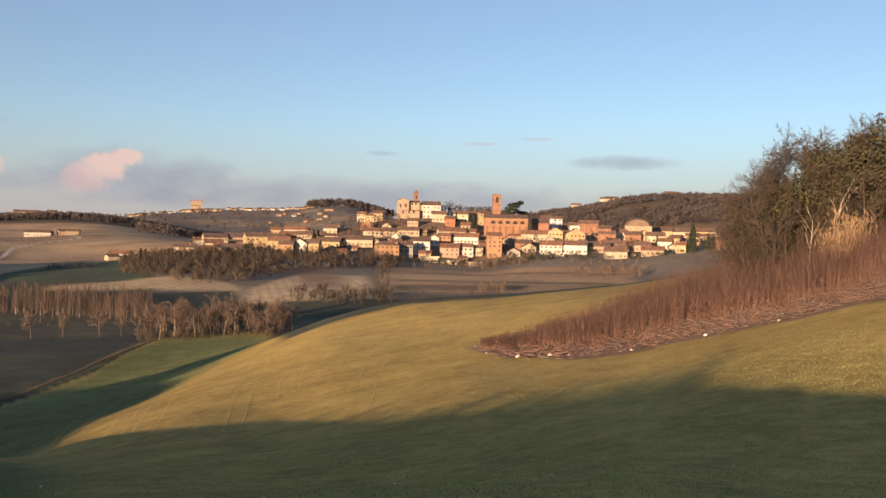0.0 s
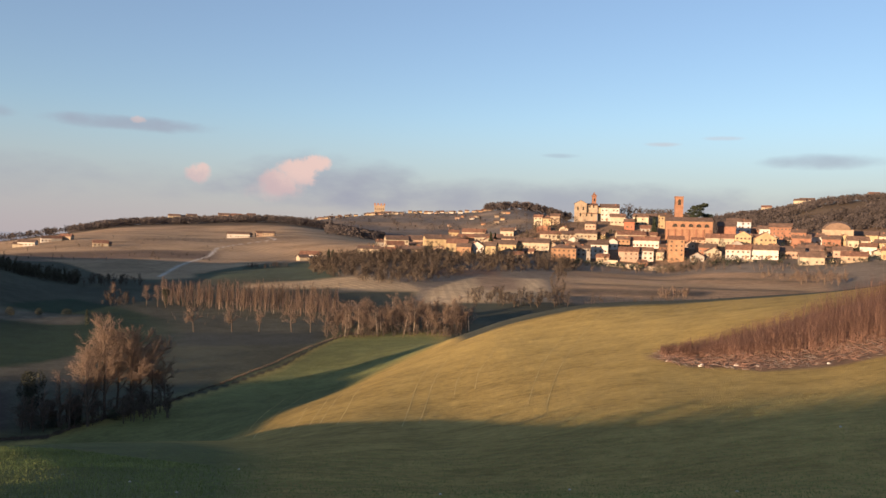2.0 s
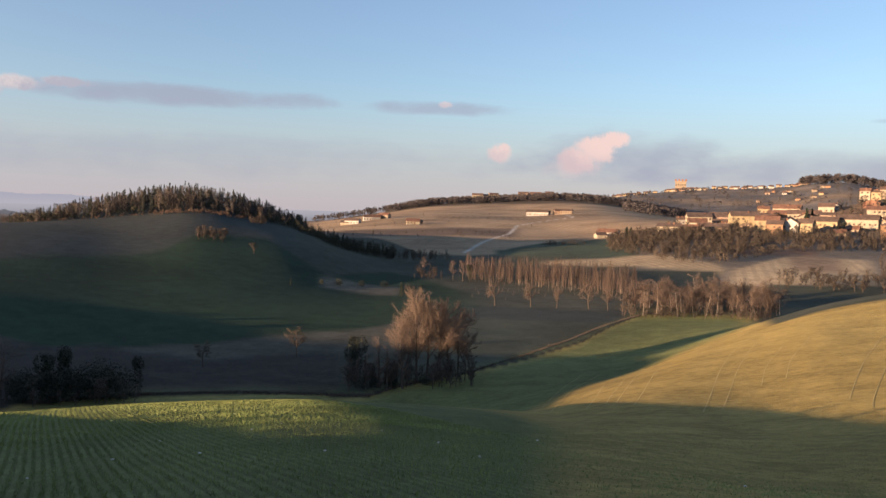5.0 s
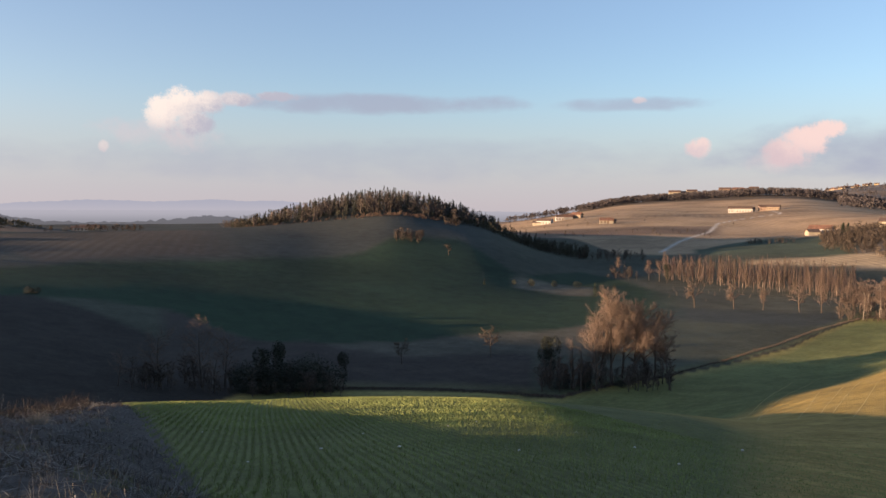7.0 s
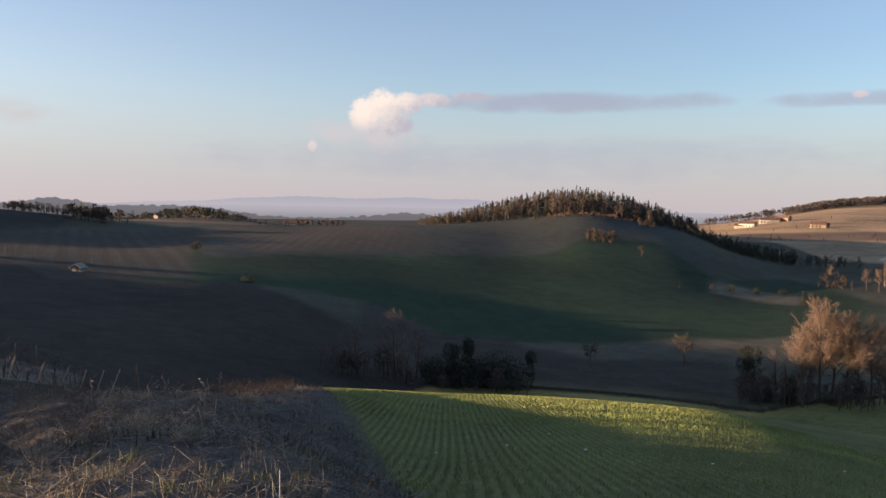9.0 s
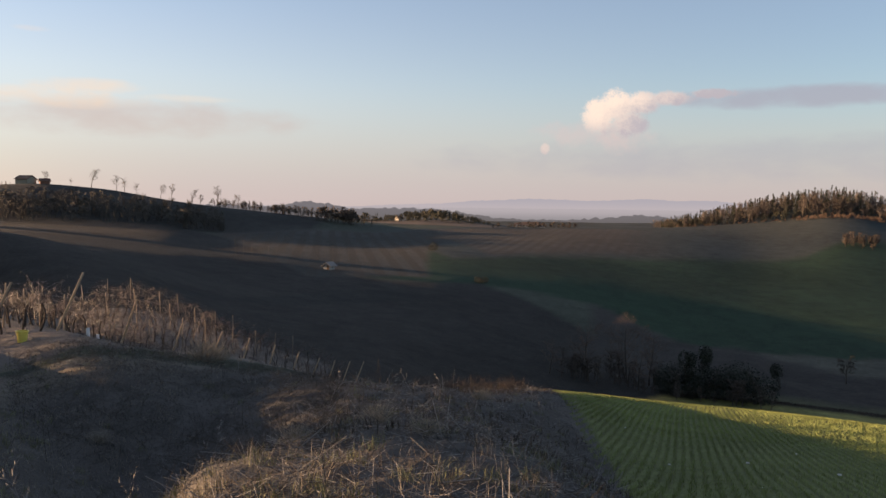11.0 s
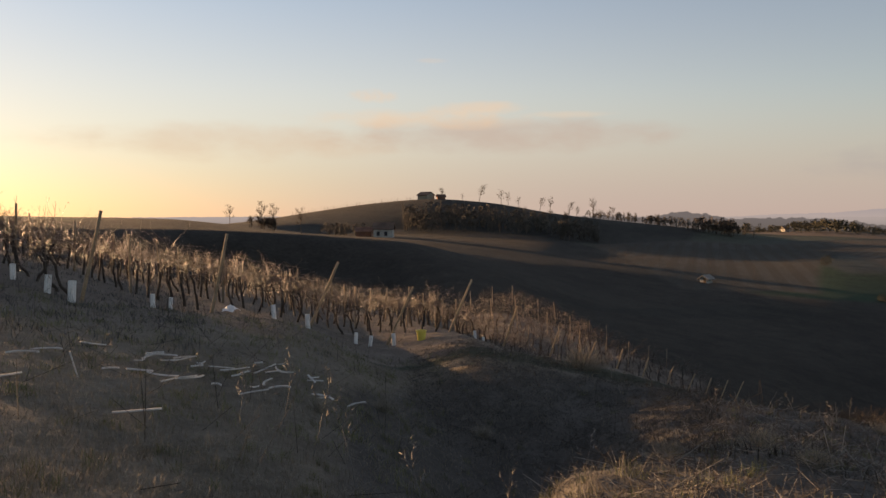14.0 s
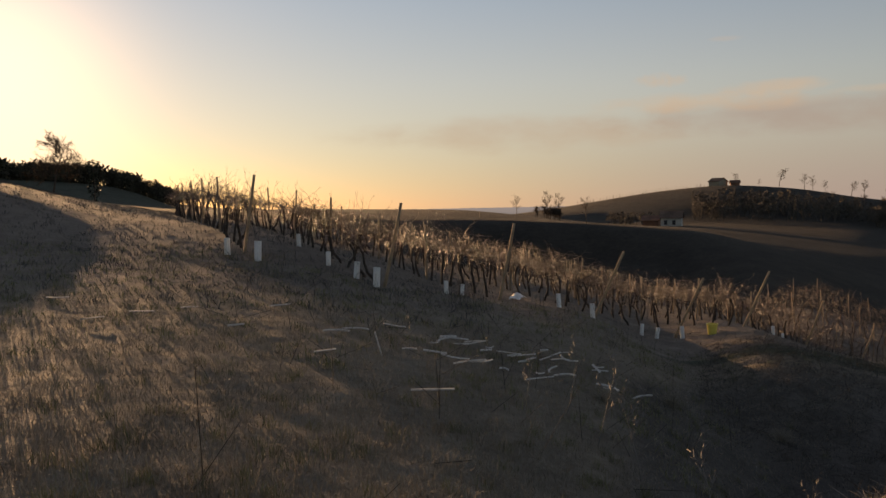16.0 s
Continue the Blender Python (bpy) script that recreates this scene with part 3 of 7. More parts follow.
def build_ground():
    x, y, z = ground_grid()
    nr, na = x.shape
    me = bpy.data.meshes.new("ground")
    co = np.stack([x, y, z], -1).reshape(-1, 3)
    i, j = np.meshgrid(np.arange(nr - 1), np.arange(na), indexing="ij")
    k = (j + 1) % na
    quads = np.stack([i * na + j, (i + 1) * na + j, (i + 1) * na + k, i * na + k], -1).reshape(-1, 4)[:, ::-1]
    me.vertices.add(len(co))
    me.vertices.foreach_set("co", co.ravel().astype(np.float32))
    me.loops.add(quads.size)
    me.loops.foreach_set("vertex_index", quads.ravel().astype(np.int32))
    me.polygons.add(len(quads))
    me.polygons.foreach_set("loop_start", np.arange(0, quads.size, 4, dtype=np.int32))
    me.polygons.foreach_set("use_smooth", np.ones(len(quads), bool))
    me.update(calc_edges=True)
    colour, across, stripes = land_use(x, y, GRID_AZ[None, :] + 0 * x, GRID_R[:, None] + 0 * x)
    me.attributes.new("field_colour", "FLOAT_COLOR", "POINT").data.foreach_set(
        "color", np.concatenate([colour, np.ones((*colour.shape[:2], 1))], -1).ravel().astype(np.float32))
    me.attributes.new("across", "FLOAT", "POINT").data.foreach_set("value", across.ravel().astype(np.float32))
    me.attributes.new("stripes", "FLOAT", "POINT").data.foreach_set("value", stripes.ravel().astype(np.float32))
    me.materials.append(ground_material())
    ob = new("ground", me)
    ob.shadow_terminator_geometry_offset = 0.8
    return tagged(ob, "rolling farmland with winter wheat, ploughed fields and dry meadows", "ground", kind="structure")


build_ground()

# ---------------------------------------------------------------- helpers for things
def mesh_from(name, verts, faces, mat, smooth=False):
    me = bpy.data.meshes.new(name)
    me.from_pydata([tuple(v) for v in verts], [], faces)
    me.materials.append(mat)
    if smooth:
        me.polygons.foreach_set("use_smooth", np.ones(len(me.polygons), bool))
    me.update()
    return me


def mesh_tris(name, co, tri, mat):
    """A mesh from arrays of places and triangles."""
    me = bpy.data.meshes.new(name)
    co, tri = np.asarray(co, np.float32), np.asarray(tri, np.int32)
    me.vertices.add(len(co))
    me.vertices.foreach_set("co", co.ravel())
    me.loops.add(tri.size)
    me.loops.foreach_set("vertex_index", tri.ravel())
    me.polygons.add(len(tri))
    me.polygons.foreach_set("loop_start", np.arange(0, tri.size, 3, dtype=np.int32))
    me.update(calc_edges=True)
    me.materials.append(mat)
    return me


def part(name, data, parent, label="", m=None):
    ob = new(name, data)
    ob.parent = parent
    if m is not None:
        ob.matrix_basis = m
    if label:
        ob["label"] = label
    return ob


def thing(name, label, category, m=None, group="", data=None):
    ob = new(name, data)
    if m is not None:
        ob.matrix_basis = m
    return tagged(ob, label, category, group)


def heights(x, y):
    """Ground heights under many places."""
    return np.array([ground_height(float(a), float(b)) for a, b in zip(x, y)])


# ---------------------------------------------------------------- trees
BARK = plain("bark", (0.085, 0.065, 0.050), 0.95, 0.35, 3.0, 30.0, 0.6, 0.03)
TWIG = plain("bare_twigs", (0.135, 0.096, 0.072), 0.95, 0.30, 0.6, 20.0, 0.0)
TWIG_GREY = plain("grey_twigs", (0.062, 0.047, 0.035), 0.95, 0.30, 0.4, 20.0, 0.0)
TWIG_RED = plain("red_brown_shoots", (0.185, 0.105, 0.075), 0.9, 0.35, 0.5, 20.0, 0.0)
MID_BARK = plain("brown_bark", (0.150, 0.108, 0.080), 0.95, 0.35, 2.0, 25.0, 0.4)
OLIVE = plain("olive_ivy", (0.040, 0.036, 0.017), 0.7, 0.45, 0.8, 8.0, 0.0, by_piece=0.25)
PALE_BARK = plain("pale_bark", (0.330, 0.275, 0.215), 0.9, 0.30, 2.0, 25.0, 0.4)
IVY = plain("ivy_leaves", (0.024, 0.028, 0.016), 0.6, 0.45, 0.8, 8.0, 0.0, by_piece=0.25)
CEDAR = plain("evergreen_needles", (0.022, 0.030, 0.017), 0.7, 0.40, 0.6, 8.0, 0.0, by_piece=0.2)
REED = plain("dry_reed", (0.245, 0.165, 0.098), 0.8, 0.25, 1.5, 20.0, 0.0, by_piece=0.2)


class Skeleton:
    """Grows tapered branches and turns them into triangles."""

    def __init__(self, seed, twig=0.012):
        self.rnd = random.Random(seed)
        self.twig = twig
        self.parts = {"trunk": ([], []), "crown": ([], [])}

    def tube(self, where, p, q, r0, r1, sides):
        co, tri = self.parts[where]
        d = (q - p).normalized()
        u = d.orthogonal().normalized()
        v = d.cross(u)
        b = len(co)
        ring = [u * math.cos(6.2832 * i / sides) + v * math.sin(6.2832 * i / sides) for i in range(sides)]
        co.extend(p + w * r0 for w in ring)
        if r1 == 0.0:
            co.append(q)
            tri.extend((b + i, b + (i + 1) % sides, b + sides) for i in range(sides))
        else:
            co.extend(q + w * r1 for w in ring)
            for i in range(sides):
                k = (i + 1) % sides
                tri.extend(((b + i, b + k, b + sides + k), (b + i, b + sides + k, b + sides + i)))

    def wander(self, d, amount):
        r = self.rnd
        return (d + Vector((r.gauss(0, 1), r.gauss(0, 1), r.gauss(0, 1))) * amount).normalized()

    def branch(self, p, d, length, radius, level, plan):
        """plan: a row for each level of (children, from where, angle, length ratio, lift)."""
        r = self.rnd
        last = level >= len(plan)
        if last:
            q = p + d * length
            self.tube("crown", p, q, self.twig, 0.0, 3)
            return
        kids, start, angle, ratio, lift = plan[level]
        steps = 4 if level == 0 else 3
        pts, rad, dirs = [p], [radius], [d]
        for i in range(steps):
            d = self.wander(d, 0.06 if level == 0 else 0.16)
            d = (d + Vector((0, 0, lift * 0.25))).normalized()
            pts.append(pts[-1] + d * length / steps)
            rad.append(radius * (1 - 0.82 * (i + 1) / steps))
            dirs.append(d)
        for i in range(steps):
            self.tube("trunk" if level == 0 else "crown", pts[i], pts[i + 1], rad[i], rad[i + 1], 6 if level == 0 else (4 if level == 1 else 3))
        for k in range(kids):
            t = (start + (1 - start) * (k + r.random()) / kids) * steps
            i = min(int(t), steps - 1)
            at = pts[i].lerp(pts[i + 1], t - i)
            side = dirs[i + 1].orthogonal().normalized()
            side.rotate(Matrix.Rotation(r.uniform(0, 6.2832), 3, dirs[i + 1]))
            a = radians(angle * r.uniform(0.7, 1.25))
            kd = (dirs[i + 1] * math.cos(a) + side * math.sin(a) + Vector((0, 0, lift * 0.3))).normalized()
            self.branch(at, kd, length * ratio * r.uniform(0.7, 1.2) * (1.15 - 0.45 * t / steps), rad[i] * 0.5, level + 1, plan)

    def scaled(self, high):
        """Stretches all parts so that the top is at the height given."""
        top = max(v.z for co, _ in self.parts.values() for v in co)
        return {k: (np.array([tuple(v) for v in co]) * (high / top), np.array(tri)) for k, (co, tri) in self.parts.items() if tri}


GROVE = [(17, 0.25, 40, 0.48, 0.5), (13, 0.2, 42, 0.5, 0.3), (19, 0.1, 46, 0.42, 0.12)]
POPLAR = [(26, 0.15, 22, 0.22, 0.5), (8, 0.15, 30, 0.5, 0.3), (4, 0.1, 36, 0.45, 0.15)]
ROUND = [(20, 0.26, 64, 0.58, 0.22), (14, 0.2, 50, 0.5, 0.15), (12, 0.15, 48, 0.45, 0.05)]
SPREADING = [(15, 0.25, 56, 0.50, 0.35), (11, 0.2, 50, 0.50, 0.12), (17, 0.1, 52, 0.42, 0.0)]
LIGHT = [(12, 0.28, 56, 0.46, 0.3), (9, 0.2, 50, 0.5, 0.1), (9, 0.1, 52, 0.45, 0.0)]
SLENDER = [(18, 0.2, 36, 0.26, 0.4), (9, 0.15, 42, 0.5, 0.2)]
SKYLINE = [(12, 0.35, 52, 0.40, 0.3), (8, 0.2, 48, 0.5, 0.15), (6, 0.15, 46, 0.45, 0.05)]


def tree_shape(seed, high, plan, thick=0.022, reach=1.0, twig=0.012):
    s = Skeleton(seed, twig)
    s.branch(Vector((0, 0, 0)), Vector((s.rnd.uniform(-.06, .06), s.rnd.uniform(-.06, .06), 1)).normalized(), high * reach, high * thick, 0, plan)
    return s.scaled(high)


def bare_tree(seed, high, plan, label, bark=BARK, twig=TWIG, thick=0.022, reach=0.8, name="tree", group="", twig_size=0.022):
    shape_of = tree_shape(seed, high, plan, thick, reach, twig_size)
    ob = thing(name, label, "tree", group=group)
    for key, mat in (("trunk", bark), ("crown", twig)):
        co, tri = shape_of[key]
        part(key, mesh_tris(key, co, tri, mat), ob)
    return ob


def foliage(seed, clumps, leaves, size, flat=0.6):
    """Small leaves scattered over the skins of clumps (x, y, z, radius, height radius)."""
    r = np.random.RandomState(seed)
    co = []
    for cx, cy, cz, rad, hz in clumps:
        d = r.normal(size=(leaves, 3))
        d /= np.linalg.norm(d, axis=1)[:, None]
        k = r.uniform(0.55, 1.08, (leaves, 1))
        c = d * k * np.array([rad, rad, hz]) + np.array([cx, cy, cz])
        a, b = r.normal(size=(leaves, 3)), r.normal(size=(leaves, 3))
        a *= size / np.linalg.norm(a, axis=1)[:, None]
        b *= size * flat / np.linalg.norm(b, axis=1)[:, None]
        co.append(np.stack([c - a, c + b, c + a, c - b], 1))
    co = np.concatenate(co).reshape(-1, 3)
    i = np.arange(0, len(co), 4)
    tri = np.concatenate([np.stack([i, i + 1, i + 2], 1), np.stack([i, i + 2, i + 3], 1)])
    return co, tri


def place(ob, az, r, turn=0.0, size=1.0, sink=0.1, lean=0.0):
    m = Matrix.Translation(on_ground(az, r, sink)) @ pose(0, 0, 0, lean, 0, turn)
    ob.matrix_basis = m @ Matrix.Scale(size, 4)
    return ob


def copies(samples, spots, rnd, low=0.8, high=1.2):
    """Copies of the sample trees at (bearing, distance[, size]) spots; the samples take the first spots."""
    used = set()
    for spot in spots:
        s = samples[rnd.randrange(len(samples))]
        size = (spot[2] if len(spot) > 2 else 1.0) * rnd.uniform(low, high)
        if s.name not in used:
            used.add(s.name)
            place(s, spot[0], spot[1], rnd.uniform(0, 360), size)
        else:
            c = copy_thing(s, Matrix())
            place(c, spot[0], spot[1], rnd.uniform(0, 360), size)
    for s in samples:
        if s.name not in used:
            place(s, spots[0][0] + 0.3, spots[0][1] + 6, 40, 0.9)


def woodland(name, label, seed, spots, shapes, mat, trunk_mat=None):
    """A wood too dense to count: many trees in one mesh. spots: rows of bearing, distance, height."""
    rnd = np.random.RandomState(seed)
    cos, tris, base = [], [], 0
    spots = np.asarray(spots)
    a = np.radians(spots[:, 0])
    x, y = -spots[:, 1] * np.sin(a), spots[:, 1] * np.cos(a)
    z = heights(x, y)
    for i in range(len(spots)):
        co, tri = shapes[rnd.randint(len(shapes))]
        t = rnd.uniform(0, 6.2832)
        k = spots[i, 2] * np.array([rnd.uniform(0.8, 1.3), rnd.uniform(0.8, 1.3), 1.0])
        c = co * k
        c = np.stack([c[:, 0] * math.cos(t) - c[:, 1] * math.sin(t) + x[i], c[:, 0] * math.sin(t) + c[:, 1] * math.cos(t) + y[i], c[:, 2] + z[i] - 0.2], 1)
        cos.append(c)
        tris.append(tri + base)
        base += len(co)
    me = mesh_tris(name, np.concatenate(cos), np.concatenate(tris), mat)
    return tagged(new(name, me), label, "trees", kind="stuff")


def unit_shapes(seeds, plan, thick=0.03, reach=0.85, twig=0.008):
    """Tree shapes one metre high, all parts together, for the woods."""
    out = []
    for s in seeds:
        d = tree_shape(s, 1.0, plan, thick, reach, twig)
        cos, tris, base = [], [], 0
        for co, tri in d.values():
            cos.append(co)
            tris.append(tri + base)
            base += len(co)
        out.append((np.concatenate(cos), np.concatenate(tris)))
    return out


def bush_shapes(seeds, count=26):
    """Rounded leafless crowns, one metre high, for the farthest woods."""
    out = []
    for s in seeds:
        r = np.random.RandomState(s + 50)
        co, tri = foliage(s, [(0, 0, 0.5, 0.45, 0.5), (r.uniform(-.2, .2), r.uniform(-.2, .2), 0.72, 0.28, 0.3)], count, 0.12, 0.5)
        out.append((co, tri))
    return out

# ---------------------------------------------------------------- buildings
PLASTER = {
    "cream": (0.31, 0.265, 0.195), "yellow": (0.30, 0.230, 0.135), "orange": (0.265, 0.155, 0.090), "pink": (0.275, 0.195, 0.145), "white": (0.375, 0.350, 0.310),
    # blue is a white wall in shade, the shade put into the plaster
    "brick": (0.200, 0.098, 0.064), "tan": (0.245, 0.190, 0.135), "grey": (0.215, 0.198, 0.175), "red": (0.33, 0.115, 0.070), "blue": (0.34, 0.36, 0.38),
}
WALL_MAT = {k: plain("plaster_" + k, c, 0.9, 0.22, 0.35, 3.0, 0.3, 0.03, by_piece=0.16) for k, c in PLASTER.items()}
ROOF_MAT = [plain("roof_tiles", (0.150, 0.078, 0.052), 0.9, 0.4, 0.5, 4.0, 0.5, 0.06, by_piece=0.25), plain("old_roof_tiles", (0.098, 0.066, 0.051), 0.9, 0.4, 0.4, 4.0, 0.5, 0.06, by_piece=0.25), plain("brown_roof_tiles", (0.118, 0.074, 0.054), 0.9, 0.45, 0.3, 4.0, 0.5, 0.06, by_piece=0.25)]
GLASS = plain("window_glass", (0.035, 0.035, 0.04), 0.12, 0.2, 1.0, 4.0, 0.0, spec=0.6)
SHUTTER = plain("shutters", (0.16, 0.10, 0.06), 0.7, 0.3, 1.0, 8.0, 0.2)
STONE = plain("stone_wall", (0.40, 0.33, 0.24), 0.95, 0.35, 0.8, 5.0, 0.6, 0.08)
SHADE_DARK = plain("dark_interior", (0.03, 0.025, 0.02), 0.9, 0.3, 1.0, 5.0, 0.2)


def box_into(verts, faces, x0, x1, y0, y1, z0, z1):
    b = len(verts)
    verts += [(x0, y0, z0), (x1, y0, z0), (x1, y1, z0), (x0, y1, z0), (x0, y0, z1), (x1, y0, z1), (x1, y1, z1), (x0, y1, z1)]
    faces += [(b, b + 3, b + 2, b + 1), (b + 4, b + 5, b + 6, b + 7), (b, b + 1, b + 5, b + 4), (b + 1, b + 2, b + 6, b + 5), (b + 2, b + 3, b + 7, b + 6), (b + 3, b, b + 4, b + 7)]


def box_mesh(name, mat, *boxes):
    verts, faces = [], []
    for b in boxes:
        box_into(verts, faces, *b)
    return mesh_from(name, verts, faces, mat)


def window_mesh():
    verts, faces = [], []
    box_into(verts, faces, -0.45, 0.45, -0.03, 0.10, 0.0, 1.45)
    me = mesh_from("window", verts, faces, GLASS)
    me.materials.append(SHUTTER)
    bm = bmesh.new()
    bm.from_mesh(me)
    for x0, x1, y0, z0, z1 in ((-0.95, -0.47, -0.08, 0.0, 1.45), (0.47, 0.95, -0.08, 0.0, 1.45), (-0.55, 0.55, -0.12, -0.12, -0.01), (-0.04, 0.04, -0.05, 0.0, 1.45)):
        r = bmesh.ops.create_cube(bm, size=1.0, matrix=Matrix.LocRotScale(((x0 + x1) / 2, (y0 + 0.1) / 2, (z0 + z1) / 2), None, (x1 - x0, 0.1 - y0, z1 - z0)))
        for f in {f for v in r["verts"] for f in v.link_faces}:
            f.material_index = 1
    bm.to_mesh(me)
    bm.free()
    return me


def arch_mesh(name, wide, high, mat):
    """A round-headed dark plate before the wall; its colour stands for the opening's shade."""
    n, verts = 9, [(-wide / 2, -0.12, 0), (wide / 2, -0.12, 0)]
    for i in range(n):
        a = math.pi * i / (n - 1)
        verts.append((wide / 2 * math.cos(a), -0.12, high - wide / 2 + wide / 2 * math.sin(a)))
    m = len(verts)
    verts += [(x, 0.3, z) for x, _, z in verts]
    faces = [tuple(range(m))[::-1]] + [(i, (i + 1) % m, m + (i + 1) % m, m + i) for i in range(m)]
    return mesh_from(name, verts, faces, mat)


WINDOW = window_mesh()
DOOR = box_mesh("door", SHUTTER, (-0.6, 0.6, -0.06, 0.1, -0.3, 2.1))
CHIMNEY = box_mesh("chimney", WALL_MAT["brick"], (-0.35, 0.35, -0.35, 0.35, -1.2, 0.9), (-0.45, 0.45, -0.45, 0.45, 0.9, 1.05))
FAR_WINDOW = box_mesh("window", GLASS, (-0.5, 0.5, -0.05, 0.1, 0.0, 1.4))


def gabled(w, d, wall, rise, mat, turn=False, deep=2.5):
    """Walls with two gables; turn: the gable looks to the front."""
    x, y = (d, w) if turn else (w, d)
    x, y = x / 2, y / 2
    v = [(-x, -y, -deep), (x, -y, -deep), (x, y, -deep), (-x, y, -deep), (-x, -y, wall), (x, -y, wall), (x, y, wall), (-x, y, wall), (-x, 0, wall + rise), (x, 0, wall + rise)]
    f = [(0, 1, 5, 4), (1, 2, 6, 9, 5), (2, 3, 7, 6), (3, 0, 4, 8, 7), (4, 5, 9, 8), (6, 7, 8, 9), (0, 3, 2, 1)]
    if turn:
        v = [(-b, a, c) for a, b, c in v]
    return mesh_from("wall", v, f, mat)


def gable_roof(w, d, wall, rise, mat, turn=False, over=0.45, thick=0.22):
    x, y = (d, w) if turn else (w, d)
    x, y = x / 2 + over, y / 2
    k = rise / y
    drop, out = k * over, y + over
    z0 = wall + 0.05
    v, f = [], []
    for s in (1, -1):
        b = len(v)
        top, low = z0 + rise + 0.02, z0 - drop
        v += [(-x, 0, top), (x, 0, top), (x, s * out, low), (-x, s * out, low), (-x, 0, top + thick), (x, 0, top + thick), (x, s * out, low + thick), (-x, s * out, low + thick)]
        q = [(0, 1, 2, 3), (4, 7, 6, 5), (3, 2, 6, 7), (0, 3, 7, 4), (1, 5, 6, 2)]
        f += [tuple(b + i for i in (c if s > 0 else c[::-1])) for c in q]
    if turn:
        v = [(-b, a, c) for a, b, c in v]
    return mesh_from("roof", v, f, mat)


def hip_roof(w, d, wall, rise, mat, over=0.5):
    x, y, k = w / 2 + over, d / 2 + over, max(w - d, 0) / 2
    z0, z1, z2 = wall - 0.05, wall + 0.2, wall + rise
    v = [(-x, -y, z0), (x, -y, z0), (x, y, z0), (-x, y, z0), (-x, -y, z1), (x, -y, z1), (x, y, z1), (-x, y, z1), (-k - .01, 0, z2), (k + .01, 0, z2)]
    f = [(3, 2, 1, 0), (0, 1, 5, 4), (1, 2, 6, 5), (2, 3, 7, 6), (3, 0, 4, 7), (4, 5, 9, 8), (5, 6, 9), (6, 7, 8, 9), (7, 4, 8)]
    return mesh_from("roof", v, f, mat)


KIND_WORD = {"l": "pitched", "g": "gabled", "h": "hipped"}


def house(az, r, w, h, plaster, kind, rnd, depth=None, windows=True, name="house", where="in the village", group="village houses", category="house", turn=None, tiles=None):
    d = depth or min(max(w * 0.75, 6.0), 10.0)
    rise = min(0.24 * (w if kind == "g" else d) + 0.5, h * 0.42)
    wall = max(h - rise - 0.25, 2.4 if windows else 0.9)
    tall = "low" if wall < 4.5 else ("two-storey" if wall < 7 else "tall")
    ob = thing(name, "%s %s %s, %s tiled roof, %s" % (tall, "red brick" if plaster == "brick" else plaster + " plastered", category, KIND_WORD[kind], where), category, group=group)
    p = on_ground(az, r)
    front = rnd.uniform(-14, 14) if turn is None else turn
    ob.matrix_basis = Matrix.Translation(p) @ pose(0, 0, 0, 0, 0, az + front)
    part("wall", gabled(w, d, wall, 0.0 if kind == "h" else rise, WALL_MAT[plaster], kind == "g"), ob)
    rm = tiles or rnd.choice(ROOF_MAT)
    part("roof", hip_roof(w, d, wall, rise, rm) if kind == "h" else gable_roof(w, d, wall, rise, rm, kind == "g"), ob)
    if windows:
        small = Matrix.Scale(rnd.uniform(0.68, 0.85), 4)
        storeys, columns = max(1, int((wall - 0.2) / 2.75)), max(1, int(w / 2.7))
        for s in range(storeys):
            for c in range(columns):
                if rnd.random() < 0.14:
                    continue
                x = (c + 0.5) / columns * w - w / 2 + rnd.uniform(-0.2, 0.2)
                z = wall / storeys * s + 0.8
                part("window", WINDOW, ob, m=pose(x, -d / 2 - 0.02, z + 0.15) @ small)
        if rnd.random() < 0.5:
            part("door", DOOR, ob, m=pose(rnd.uniform(-w / 3, w / 3), -d / 2 - 0.05, 0.3))
        for s in range(storeys):
            for y in (-d / 5, d / 5):
                if rnd.random() < 0.5:
                    part("window", WINDOW, ob, m=pose(-w / 2 - 0.02, y, wall / storeys * s + 0.8, 0, 0, -90))
                if rnd.random() < 0.5:
                    part("window", WINDOW, ob, m=pose(w / 2 + 0.02, y, wall / storeys * s + 0.8, 0, 0, 90))
        for _ in range(rnd.randrange(1, 3)):
            cx, cy = rnd.uniform(-w / 3, w / 3), rnd.uniform(-d / 5, d / 5)
            part("chimney", CHIMNEY, ob, m=pose(cx, cy, wall + rise * 0.75))
    return ob


